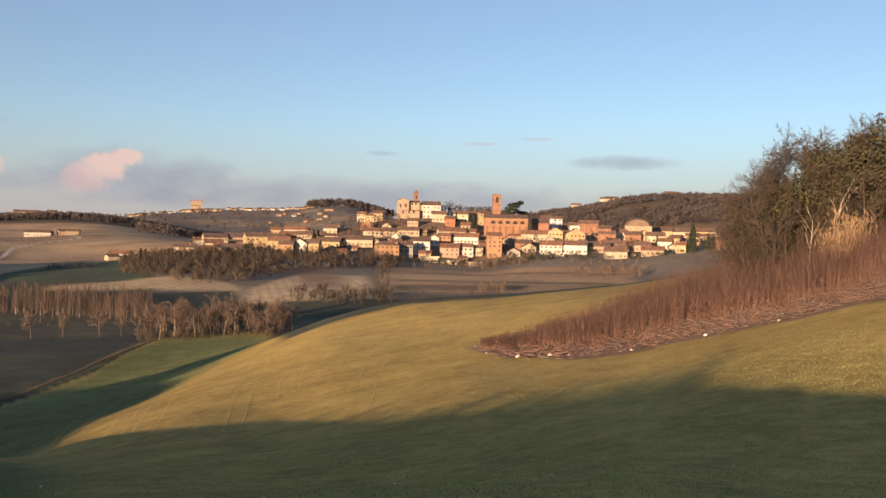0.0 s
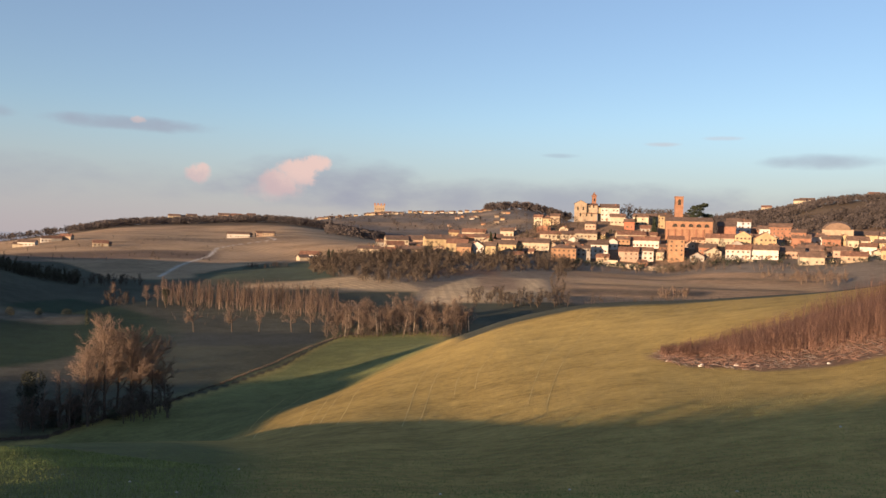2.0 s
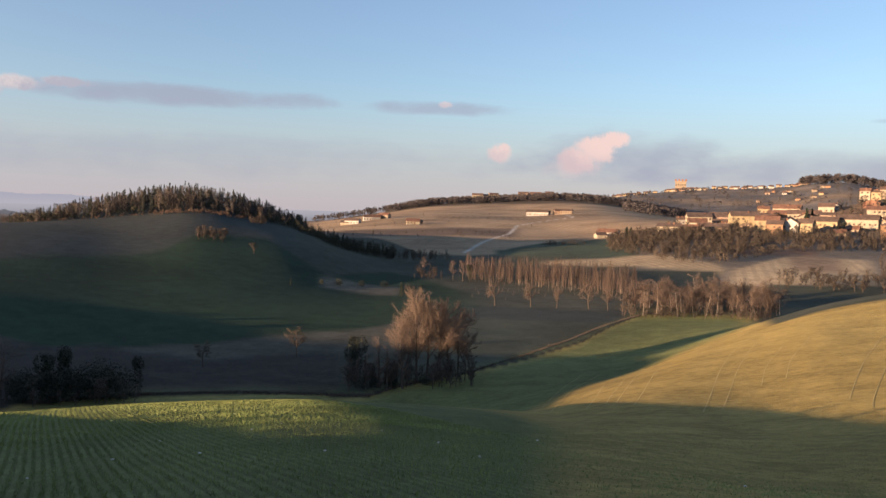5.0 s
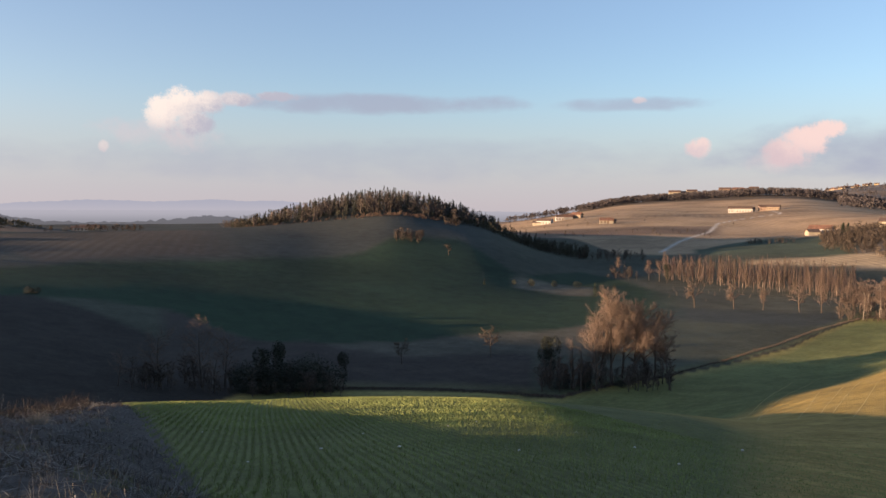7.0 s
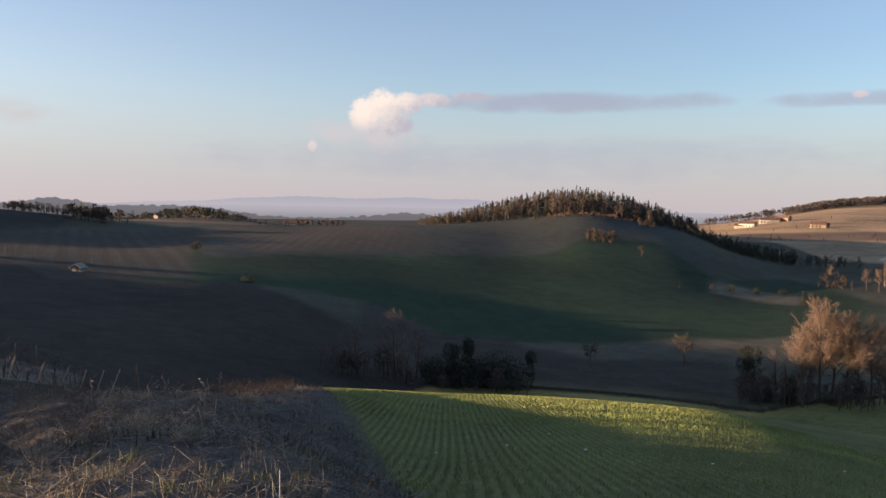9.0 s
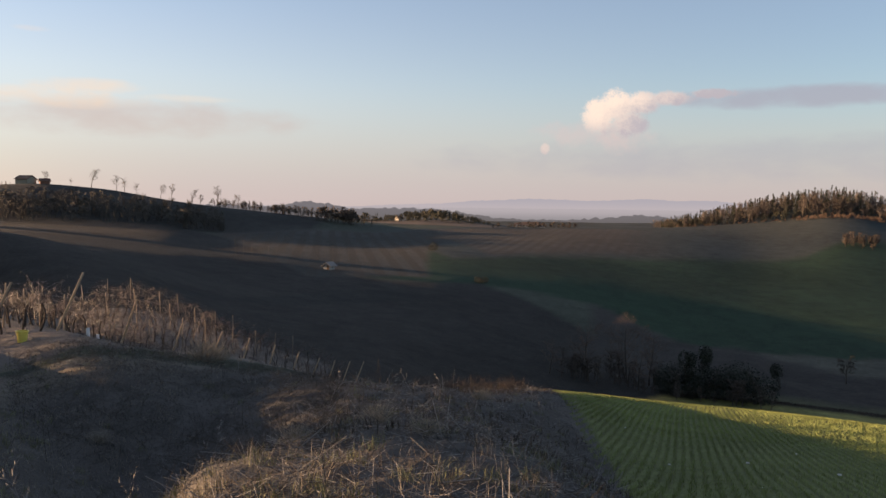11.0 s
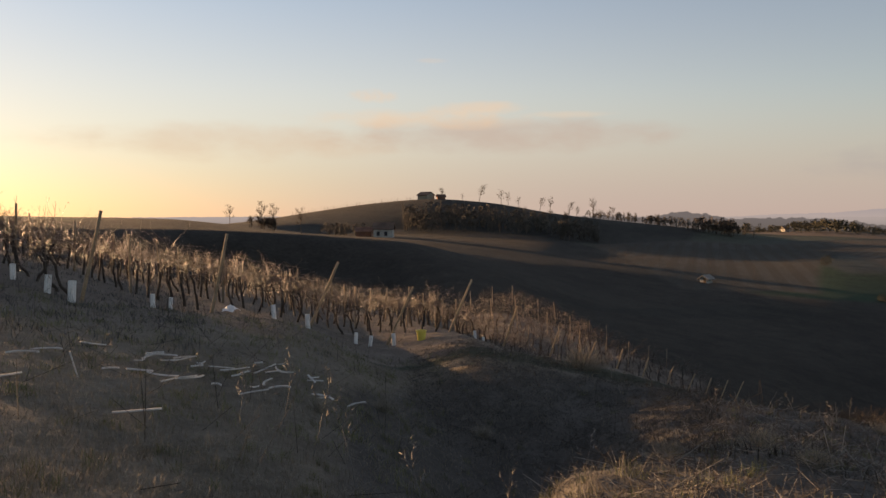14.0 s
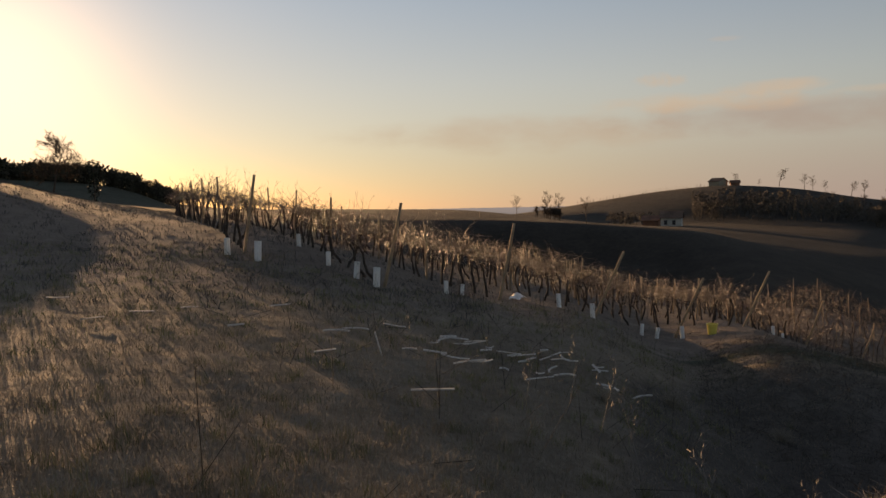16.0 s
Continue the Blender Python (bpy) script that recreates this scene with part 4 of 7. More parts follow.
STREETS = {  # bearing, distance, width, height, plaster, kind of roof
    "lower lane": [
        (16.41, 559, 6.4, 4.1, "brick", "l"), (15.89, 532, 5.5, 5.9, "brick", "l"), (14.38, 545, 13.8, 5.7, "pink", "l"),
        (10.83, 532, 9.2, 8.9, "orange", "l"), (9.88, 536, 9.3, 10.2, "white", "g"), (9.06, 536, 9.6, 10.2, "yellow", "l"),
        # 2.61: shaded side of the orange house, added as a grey house
        (7.05, 547, 6.3, 4.1, "tan", "l"), (3.94, 545, 15.5, 11.8, "orange", "h"), (2.61, 555, 9.2, 11.0, "grey", "l"),
        (-7.61, 555, 15.1, 8.9, "white", "l"), (-9.15, 556, 16.7, 8.8, "white", "l"), (-11.95, 531, 13.5, 7.4, "cream", "l"),
        (-14.42, 530, 13.7, 5.9, "tan", "l"), (-16.31, 527, 6.3, 7.0, "yellow", "l"), (-18.81, 532, 5.8, 6.3, "brick", "g"),
        (-19.37, 541, 7.1, 7.5, "cream", "l"),
    ],
    "middle lane": [
        (17.48, 570, 15.4, 5.0, "cream", "l"), (15.69, 580, 12.0, 6.9, "cream", "l"), (14.11, 594, 11.7, 3.8, "cream", "l"),
        (12.76, 584, 18.6, 10.1, "yellow", "l"), (11.32, 569, 14.5, 8.6, "yellow", "l"), (7.94, 579, 16.7, 6.9, "yellow", "l"),
        (6.31, 563, 7.2, 4.3, "tan", "l"), (6.03, 583, 24.2, 7.7, "cream", "l"), (3.79, 598, 6.9, 3.4, "cream", "l"),
        (3.27, 599, 6.9, 6.2, "white", "g"), (1.54, 572, 13.2, 11.9, "white", "l"), (0.66, 596, 7.4, 7.4, "white", "g"),
        (-0.09, 599, 8.8, 8.3, "orange", "l"), (-0.52, 571, 13.4, 9.2, "pink", "l"), (-1.56, 574, 10.6, 9.0, "white", "l"),
        (-2.44, 577, 8.0, 7.2, "cream", "l"), (-2.88, 599, 8.3, 4.7, "brick", "l"), (-3.57, 570, 10.1, 17.1, "orange", "l"),
        (-5.67, 587, 11.5, 6.5, "brick", "l"), (-9.28, 564, 10.4, 4.5, "tan", "l"), (-10.69, 568, 16.3, 7.2, "pink", "l"),
        (-10.69, 578, 10.7, 5.9, "white", "l"), (-11.93, 581, 15.6, 6.9, "white", "l"), (-13.74, 567, 10.5, 6.5, "pink", "l"),
        (-15.21, 568, 9.3, 7.4, "white", "l"), (-15.89, 572, 7.1, 8.6, "yellow", "l"),
    ],
    "upper lane": [
        (15.62, 605, 16.5, 9.0, "cream", "l"), (14.27, 610, 14.1, 7.8, "pink", "l"), (9.15, 616, 21.3, 6.2, "cream", "l"),
        (7.87, 638, 10.3, 6.9, "cream", "l"), (4.47, 615, 24.1, 5.6, "cream", "l"), (3.66, 614, 10.2, 5.9, "cream", "l"),
        (2.48, 616, 15.9, 6.4, "cream", "l"), (1.39, 620, 6.9, 3.7, "yellow", "l"), (-0.58, 620, 20.8, 6.4, "cream", "l"),
        (-1.51, 604, 21.6, 8.1, "white", "l"), (-1.88, 626, 10.4, 5.3, "cream", "l"), (-4.66, 636, 11.0, 7.3, "brick", "l"),
        (-6.54, 616, 22.7, 7.9, "cream", "l"), (-7.81, 614, 10.8, 10.4, "yellow", "g"), (-9.14, 614, 14.4, 10.0, "yellow", "g"),
        (-11.19, 628, 9.7, 11.9, "brick", "l"), (-11.34, 626, 12.4, 8.6, "brick", "l"), (-13.09, 638, 12.1, 7.4, "brick", "l"),
        (-14.57, 626, 13.3, 7.7, "cream", "l"), (-20.19, 605, 15.9, 8.5, "brick", "l"),
    ],
    "hill lane": [
        (11.60, 690, 8.3, 9.7, "yellow", "l"), (10.69, 649, 13.5, 5.4, "orange", "l"), (10.15, 690, 19.9, 9.8, "cream", "l"),
        (5.70, 690, 7.2, 10.8, "cream", "l"), (5.11, 690, 7.2, 8.3, "yellow", "l"), (4.56, 690, 8.0, 9.0, "tan", "l"),
        (0.31, 662, 11.5, 8.5, "cream", "l"), (-0.46, 650, 7.5, 7.5, "red", "l"), (-1.26, 672, 12.1, 9.6, "cream", "l"),
        (-2.13, 690, 9.1, 10.3, "cream", "l"), (-2.84, 680, 9.7, 11.9, "yellow", "l"), (-3.77, 641, 11.8, 7.0, "tan", "l"),
        (-7.23, 690, 11.1, 14.2, "blue", "l"), (-7.95, 690, 8.1, 14.0, "blue", "l"), (-8.51, 690, 7.2, 8.1, "brick", "l"),
        (-9.12, 690, 10.2, 9.9, "white", "l"), (-10.09, 690, 16.6, 12.5, "brick", "l"), (-10.42, 690, 9.9, 9.1, "yellow", "l"),
        (-12.20, 645, 10.4, 8.1, "white", "l"), (-13.81, 642, 6.8, 7.9, "yellow", "g"), (-14.75, 690, 23.9, 8.5, "yellow", "l"),
        (-16.24, 690, 14.6, 7.8, "cream", "l"), (-17.81, 690, 14.6, 8.2, "yellow", "l"),
    ],
}


def build_village():
    rnd = random.Random(5)
    for lane, rows in STREETS.items():
        for row in rows:
            house(*row, rnd, where="on the " + lane)
    # low houses and outbuildings that fill the gaps between the lanes
    taken = [bearing(row[0], row[1]) for rows in STREETS.values() for row in rows] + [bearing(-4.35, 632), bearing(-3.69, 644), bearing(-13.43, 660)]
    left = 64
    while left:
        az, r = rnd.uniform(-19.5, 17), rnd.uniform(552, 655)
        p = bearing(az, r)
        if min((p - q).length for q in taken) < 11.5:
            continue
        taken.append(p)
        left -= 1
        house(az, r, rnd.uniform(5, 11), rnd.uniform(3.6, 6.2), rnd.choice(("tan", "cream", "brick", "yellow", "pink", "grey")), rnd.choice("llg"), rnd, where="between the lanes")


def tower(name, az, r, wide, high, mat, label, spire=0.0, category="tower"):
    ob = thing(name, label, category)
    ob.matrix_basis = Matrix.Translation(on_ground(az, r)) @ pose(0, 0, 0, 0, 0, az + 8)
    w = wide / 2
    part("shaft", box_mesh("shaft", mat, (-w, w, -w, w, -3, high - 0.3)), ob)
    part("cornice", box_mesh("cornice", mat, (-w - .35, w + .35, -w - .35, w + .35, high - 0.3, high + 0.25), (-w - .2, w + .2, -w - .2, w + .2, high * 0.72, high * 0.72 + 0.35)), ob)
    if spire:
        part("roof", mesh_from("roof", [(-w - .3, -w - .3, high + .25), (w + .3, -w - .3, high + .25), (w + .3, w + .3, high + .25), (-w - .3, w + .3, high + .25), (0, 0, high + spire)],
                               [(0, 1, 4), (1, 2, 4), (2, 3, 4), (3, 0, 4), (3, 2, 1, 0)], ROOF_MAT[0]), ob)
    belfry = arch_mesh("bell_opening", wide * 0.36, wide * 0.75, SHADE_DARK)
    for k in range(4):
        side = pose(0, 0, 0, 0, 0, 90 * k)
        part("bell_opening", belfry, ob, m=side @ pose(0, -w - 0.02, high * 0.79))
    return ob


def build_churches():
    rnd = random.Random(9)
    # the brick church with its row of round-headed windows, and its tower
    hall = thing("brick_church", "large red brick church with arched windows and tiled roof", "church")
    hall.matrix_basis = Matrix.Translation(on_ground(-4.35, 632)) @ pose(0, 0, 0, 0, 0, -4.35 + 4)
    part("wall", gabled(33, 14, 13.4, 3.0, plain("church_brick", (0.225, 0.122, 0.076), 0.9, 0.2, 0.4, 4.0, 0.4, 0.03)), hall)
    part("roof", gable_roof(33, 14, 13.4, 3.0, ROOF_MAT[1]), hall)
    part("cornice", box_mesh("cornice", WALL_MAT["orange"], (-16.7, 16.7, -7.3, -7.0, 12.6, 13.2), (-16.6, 16.6, -7.2, -7.0, 7.9, 8.3)), hall)
    lunette = arch_mesh("window", 3.4, 2.4, SHADE_DARK)
    for k in range(5):
        part("window", lunette, hall, m=pose(-10 + 5.6 * k, -7.05, 9.2))
    for k in range(7):
        part("buttress", box_mesh("buttress", WALL_MAT["brick"], (-0.5, 0.5, -7.8, -7.0, -2, 7.6)), hall, m=pose(-15 + 5.0 * k, 0, 0))
    tower("brick_tower", -3.69, 644, 5.8, 29.5, plain("tower_brick", (0.215, 0.112, 0.070), 0.9, 0.2, 0.5, 4.0, 0.4, 0.03), "square red brick bell tower with open belfry and flat cornice")
    house(-6.8, 652, 13, 12.0, "brick", "l", rnd, 12, False, "house", "near the church")
    # the church on top of the hill
    top = thing("hill_church", "tall tan hilltop church with gabled front and lower aisles", "church")
    top.matrix_basis = Matrix.Translation(on_ground(2.85, 690)) @ pose(0, 0, 0, 0, 0, 2.85)
    part("nave", gabled(10, 20, 14.5, 2.6, WALL_MAT["tan"], True), top)
    part("nave_roof", gable_roof(10, 20, 14.5, 2.6, ROOF_MAT[1], True), top)
    for name, x, w, d, hgt in (("transept", 9.0, 9.5, 15, 15.0), ("aisle", 7.6, 12, 22, 8.0), ("sacristy", 17.0, 5.5, 12, 13.2)):
        part(name, gabled(w, d, hgt - 1.6, 1.6, WALL_MAT["tan" if name != "sacristy" else "yellow"]), top, m=pose(x, 0, 0))
        part(name + "_roof", gable_roof(w, d, hgt - 1.6, 1.6, ROOF_MAT[0]), top, m=pose(x, 0, 0))
    slit = arch_mesh("window", 1.2, 3.0, SHADE_DARK)
    for x, z in ((-2.2, 9), (2.2, 9), (0, 4), (7.5, 11.5), (10.5, 11.5), (5, 4.2), (9, 4.2)):
        part("window", slit, top, m=pose(x, -11.05 if z < 5 and x > 4 else (-7.55 if x > 4 else -10.05), z))
    tower("hill_bell_tower", 1.95, 694, 3.3, 21.0, WALL_MAT["brick"], "slender brick bell tower with a pointed cap beside the hilltop church", 3.4)
    house(.88, 690, 15, 14.5, "white", "l", rnd, 11, True, "house", "near the church", turn=4)
    # a big rounded straw-coloured roof above the houses
    dome = thing("barn", "wide barn with a rounded straw-coloured roof behind the houses", "barn")
    dome.matrix_basis = Matrix.Translation(on_ground(-13.43, 660)) @ pose(0, 0, 0, 0, 0, -13.4)
    part("wall", box_mesh("wall", WALL_MAT["tan"], (-10.3, 10.3, -6, 6, -2, 10.0)), dome)
    n, v, f = 12, [], []
    for i in range(n + 1):
        a = math.pi * i / n
        for y, q in ((-7, 0.8), (7, 0.8), (0, 1.0)):
            v.append((-10.5 * math.cos(a) * q, y, 9.8 + 6.2 * math.sin(a) * q))
    for i in range(n):
        a, b = 3 * i, 3 * i + 3
        f += [(a, b, b + 2, a + 2), (a + 2, b + 2, b + 1, a + 1)]
    f += [tuple(3 * i for i in range(n + 1))[::-1], tuple(3 * i + 1 for i in range(n + 1))]
    part("roof", mesh_from("roof", v, f, plain("straw_roof", (0.150, 0.102, 0.074), 0.95, 0.25, 0.5, 4.0, 0.4)), dome)
    # terrace walls of the gardens under the front houses
    for az, r, w, h in ((.6, 541, 7.0, 4.0), (-.5, 538, 12.0, 2.6), (-1.9, 537, 16.0, 2.4), (-3.4, 538, 12.0, 2.0), (1.1, 548, 9.0, 2.5), (-12.6, 538, 16.0, 2.2), (-8.0, 536, 9.0, 1.8)):
        wl = thing("garden_wall", "rough stone garden terrace wall under the houses", "wall", group="terrace walls",
                   data=box_mesh("garden_wall", STONE, (-w / 2, w / 2, -0.3, 0.3, -2.0, h), (-w / 2 - .1, w / 2 + .1, -0.4, 0.4, h, h + 0.15)))
        wl.matrix_basis = Matrix.Translation(on_ground(az, r)) @ pose(0, 0, 0, 0, 0, az + rnd.uniform(-8, 8))


def build_far_hamlets():
    rnd = random.Random(21)
    colours = ["cream", "yellow", "pink", "white", "orange", "tan"]
    # round the castle on the far ridge
    castle = thing("castle", "square tan castle with corner turrets on the far ridge", "castle")
    castle.matrix_basis = Matrix.Translation(on_ground(16.85, 2400)) @ pose(0, 0, 0, 0, 0, 16.8) @ Matrix.Scale(1.15, 4)
    part("keep", box_mesh("keep", WALL_MAT["tan"], (-13, 13, -9, 9, -4, 22)), castle)
    part("gallery", box_mesh("gallery", WALL_MAT["tan"], (-14, 14, -10, 10, 22, 24)), castle)
    for x in (-12, -4, 4, 12):
        part("turret", box_mesh("turret", WALL_MAT["brick"], (x - 2.2, x + 2.2, -8, -3, 24, 29)), castle)
    for k in range(5):
        part("window", box_mesh("window", GLASS, (-1.1, 1.1, -0.2, 0.3, 0, 3.4)), castle, m=pose(-10 + 5 * k, -9.05, 13))
    spots = [(17.6 - 1.6 * rnd.random(), rnd.uniform(2290, 2385)) for _ in range(40)] + [(rnd.uniform(17.5, 21.4), rnd.uniform(2330, 2400)) for _ in range(30)]
    spots += [(rnd.uniform(9.0, 16.0), rnd.uniform(2260, 2390)) for _ in range(44)] + [(rnd.uniform(6.5, 12), rnd.uniform(1950, 2150)) for _ in range(12)]
    for az, r in spots:
        house(az, r, rnd.uniform(7, 13), rnd.uniform(5, 8), rnd.choice(colours), "l", rnd, 9, False, where="on the far ridge", group="far hamlet houses")
    # along the wooded ridge
    for az, r in ((30.6, 1560), (30.1, 1565), (29.5, 1570), (27.4, 1560), (27.0, 1565), (26.6, 1560), (26.1, 1570), (25.6, 1560), (-11.6, 1490), (-11.2, 1480), (-15.4, 1500), (-9.2, 1440)):
        house(az, r, rnd.uniform(14, 24), rnd.uniform(13, 17), rnd.choice(["white", "pink", "cream"]), "l", rnd, 12, False, where="on the wooded ridge", group="ridge houses")
    # hill farms
    for az, r, w, h, c in ((26.4, 985, 26, 7.0, "white"), (25.75, 990, 8, 5.5, "grey"), (24.9, 990, 13, 6.5, "pink"), (24.4, 985, 14, 6.0, "tan"), (39.3, 880, 16, 6.5, "white"), (39.8, 882, 9, 5, "cream"),
                           (38.2, 930, 12, 6.5, "white"), (37.7, 930, 10, 5.5, "grey"), (37.1, 935, 12, 6.5, "tan"), (35.1, 760, 12, 5.5, "cream"), (34.7, 762, 7, 4.0, "tan"),
                           (21.55, 585, 14, 5.5, "white"), (22.05, 575, 7, 4.0, "cream"), (43.8, 1400, 24, 10, "white"), (44.6, 1300, 20, 8, "cream"),
                           (81.0, 930, 18, 6, "white"), (80.3, 930, 12, 6, "cream"), (70.4, 930, 16, 5, "white"), (69.8, 930, 20, 6, "cream"), (69.2, 930, 12, 5, "white"), (79.0, 700, 5, 4, "white")):
        house(az, r, w, h, c, "l", rnd, 8, w > 11 and r < 1000, where="among bare fields", group="farm houses", turn=rnd.uniform(-25, 25))


def build_valley_huts():
    rnd = random.Random(33)
    barn = house(102.95, 428, 8.5, 3.9, "cream", "g", rnd, 5.5, False, "barn", "on the hilltop", "", "barn", turn=62)
    house(101.9, 430, 4.0, 2.6, "brick", "l", rnd, 4, False, "shed", "near the barn", "", "shed", turn=10)
    farm = house(105.9, 268, 6.2, 4.8, "white", "l", rnd, 5.5, False, "farmhouse", "under the hill", "", "house", turn=-6)
    for x in (-1.6, 0.9):
        part("window", FAR_WINDOW, farm, m=pose(x, -2.77, 0.5))
    house(107.25, 274, 5.0, 3.2, "brick", "l", rnd, 5.5, False, "barn", "beside the farmhouse", "", "barn", turn=-6)
    hut = house(83.85, 190, 1.7, 1.4, "white", "g", rnd, 2.3, False, "vineyard_hut", "below the vines", "", "hut", turn=-28, tiles=WALL_MAT["grey"])
    part("door", box_mesh("door", SHUTTER, (-0.3, 0.3, -0.05, 0.05, 0, 1.1)), hut, m=pose(0.3, -1.17, 0))
    part("window", box_mesh("window", GLASS, (-0.2, 0.2, -0.04, 0.04, 0, 0.4)), hut, m=pose(1.01, -0.3, 0.5, 0, 0, 90))


build_village()
build_churches()
build_far_hamlets()
build_valley_huts()

# ---------------------------------------------------------------- trees and woods
def scatter(rnd, count, az, r, high):
    """Rows of bearing, distance, height, spread evenly between the limits."""
    return np.stack([rnd.uniform(*az, count), rnd.uniform(*r, count), rnd.uniform(*high, count)], 1)


def build_valley_trees():
    rnd = random.Random(3)
    label = "bare winter tree with pinkish brown twigs in the valley grove"
    grove = [bare_tree(s, 13, GROVE, label, group="grove trees", thick=0.017, twig_size=0.015) for s in (1, 2, 3)]
    copies(grove, [(34.6, 121, 1.16), (33.2, 122, 1.05), (36.1, 120, 0.9), (31.7, 125, 0.92), (35.4, 124, 1.0), (33.9, 127, 1.08), (32.4, 127, 0.95), (30.9, 127, 0.6)], rnd, 0.95, 1.05)
    thin = [bare_tree(s, 9, SLENDER, "thin bare tree at the edge of the grove", group="thin trees") for s in (11, 12)]
    copies(thin, [(37.3, 118), (36.7, 117, 0.8), (38.2, 119, 0.6), (35.6, 116, 0.9), (38.9, 118, 0.5)], rnd)
    lone = [bare_tree(s, 5.2, LIGHT, "small bare fruit tree on the valley floor", group="fruit trees", twig=TWIG_GREY) for s in (21, 22)]
    copies(lone, [(43.0, 146), (49.3, 137, 0.9), (46.0, 300, 0.8)], rnd)
    row = [bare_tree(s, 8.4, LIGHT, "bare rusty-leaved tree in a row across the valley", group="valley row trees", thick=0.018, twig_size=0.03) for s in (31, 32, 33)]
    copies(row, [(29.2, 228), (26.7, 227, 0.95), (24.9, 226, 0.85), (22.7, 225), (21.4, 224, 0.9), (20.4, 223, 0.8), (31.5, 300, 1.1), (32.2, 303, 0.9), (34.2, 330, 0.9)], rnd, 0.9, 1.1)
    poplar = [bare_tree(s, 11, POPLAR, "slender bare poplar in the plantation", group="plantation poplars", bark=MID_BARK, twig=TWIG_GREY if s % 2 else TWIG, thick=0.010, twig_size=0.02) for s in (41, 42, 43, 44)]
    poplar.append(bare_tree(45, 11, POPLAR, "slender pale-stemmed bare poplar in the plantation", group="plantation poplars", bark=PALE_BARK, thick=0.010, twig_size=0.03))
    spots = []
    for lane in range(4):
        for k in range(22):
            t = k / 21
            spots.append((31.0 - 11.0 * t + rnd.uniform(-.3, .3), 306 - 50 * t + 9 * lane + rnd.uniform(-4, 4), rnd.uniform(0.55, 0.9)))
    copies(poplar, spots, rnd, 0.9, 1.05)
    birch = [bare_tree(s, 10, LIGHT, "pale-barked bare birch at the foot of the village slope", group="valley birches", bark=PALE_BARK, thick=0.012, twig_size=0.03) for s in (51, 52)]
    birch += [bare_tree(s, 10, SPREADING, "bare brown tree at the foot of the village slope", group="valley birches", bark=MID_BARK, thick=0.012, twig_size=0.018) for s in (53, 54)]
    copies(birch, [(19.4 - 0.36 * k + rnd.uniform(-.2, .2), 214 + rnd.uniform(0, 18) - 0.05 * k, rnd.uniform(0.7, 1.05)) for k in range(26)] + [(19.6 - 0.3 * k + rnd.uniform(-.3, .3), 222 + rnd.uniform(0, 22), rnd.uniform(0.6, 0.95)) for k in range(30)], rnd, 0.9, 1.1)
    copies([bare_tree(61, 10.6, LIGHT, "tall bare tree with reddish twig ends in the ravine", thick=0.018, group="ravine trees", twig_size=0.014),
            bare_tree(62, 8.4, LIGHT, "bare tree with reddish twig ends in the ravine", thick=0.018, group="ravine trees", twig_size=0.014)],
           [(65.7, 112, 1.05), (63.0, 114, 0.95), (68.3, 110, 0.6), (61.5, 116, 0.8), (62.2, 111, 0.75)], rnd, 0.95, 1.05)


def ivy_tree(name, label, seed, clumps, leaves, size, trunk_high, mat, group="", category="tree"):
    ob = thing(name, label, category, group=group)
    s = Skeleton(seed)
    s.branch(Vector((0, 0, 0)), Vector((0.03, 0, 1)), trunk_high, trunk_high * 0.022, 0, [(7, 0.3, 55, 0.35, 0.2)])
    co, tri = s.scaled(trunk_high)["trunk"]
    part("trunk", mesh_tris("trunk", co, tri, BARK), ob)
    co, tri = foliage(seed, clumps, leaves, size)
    part("crown", mesh_tris("crown", co, tri, mat), ob)
    return ob


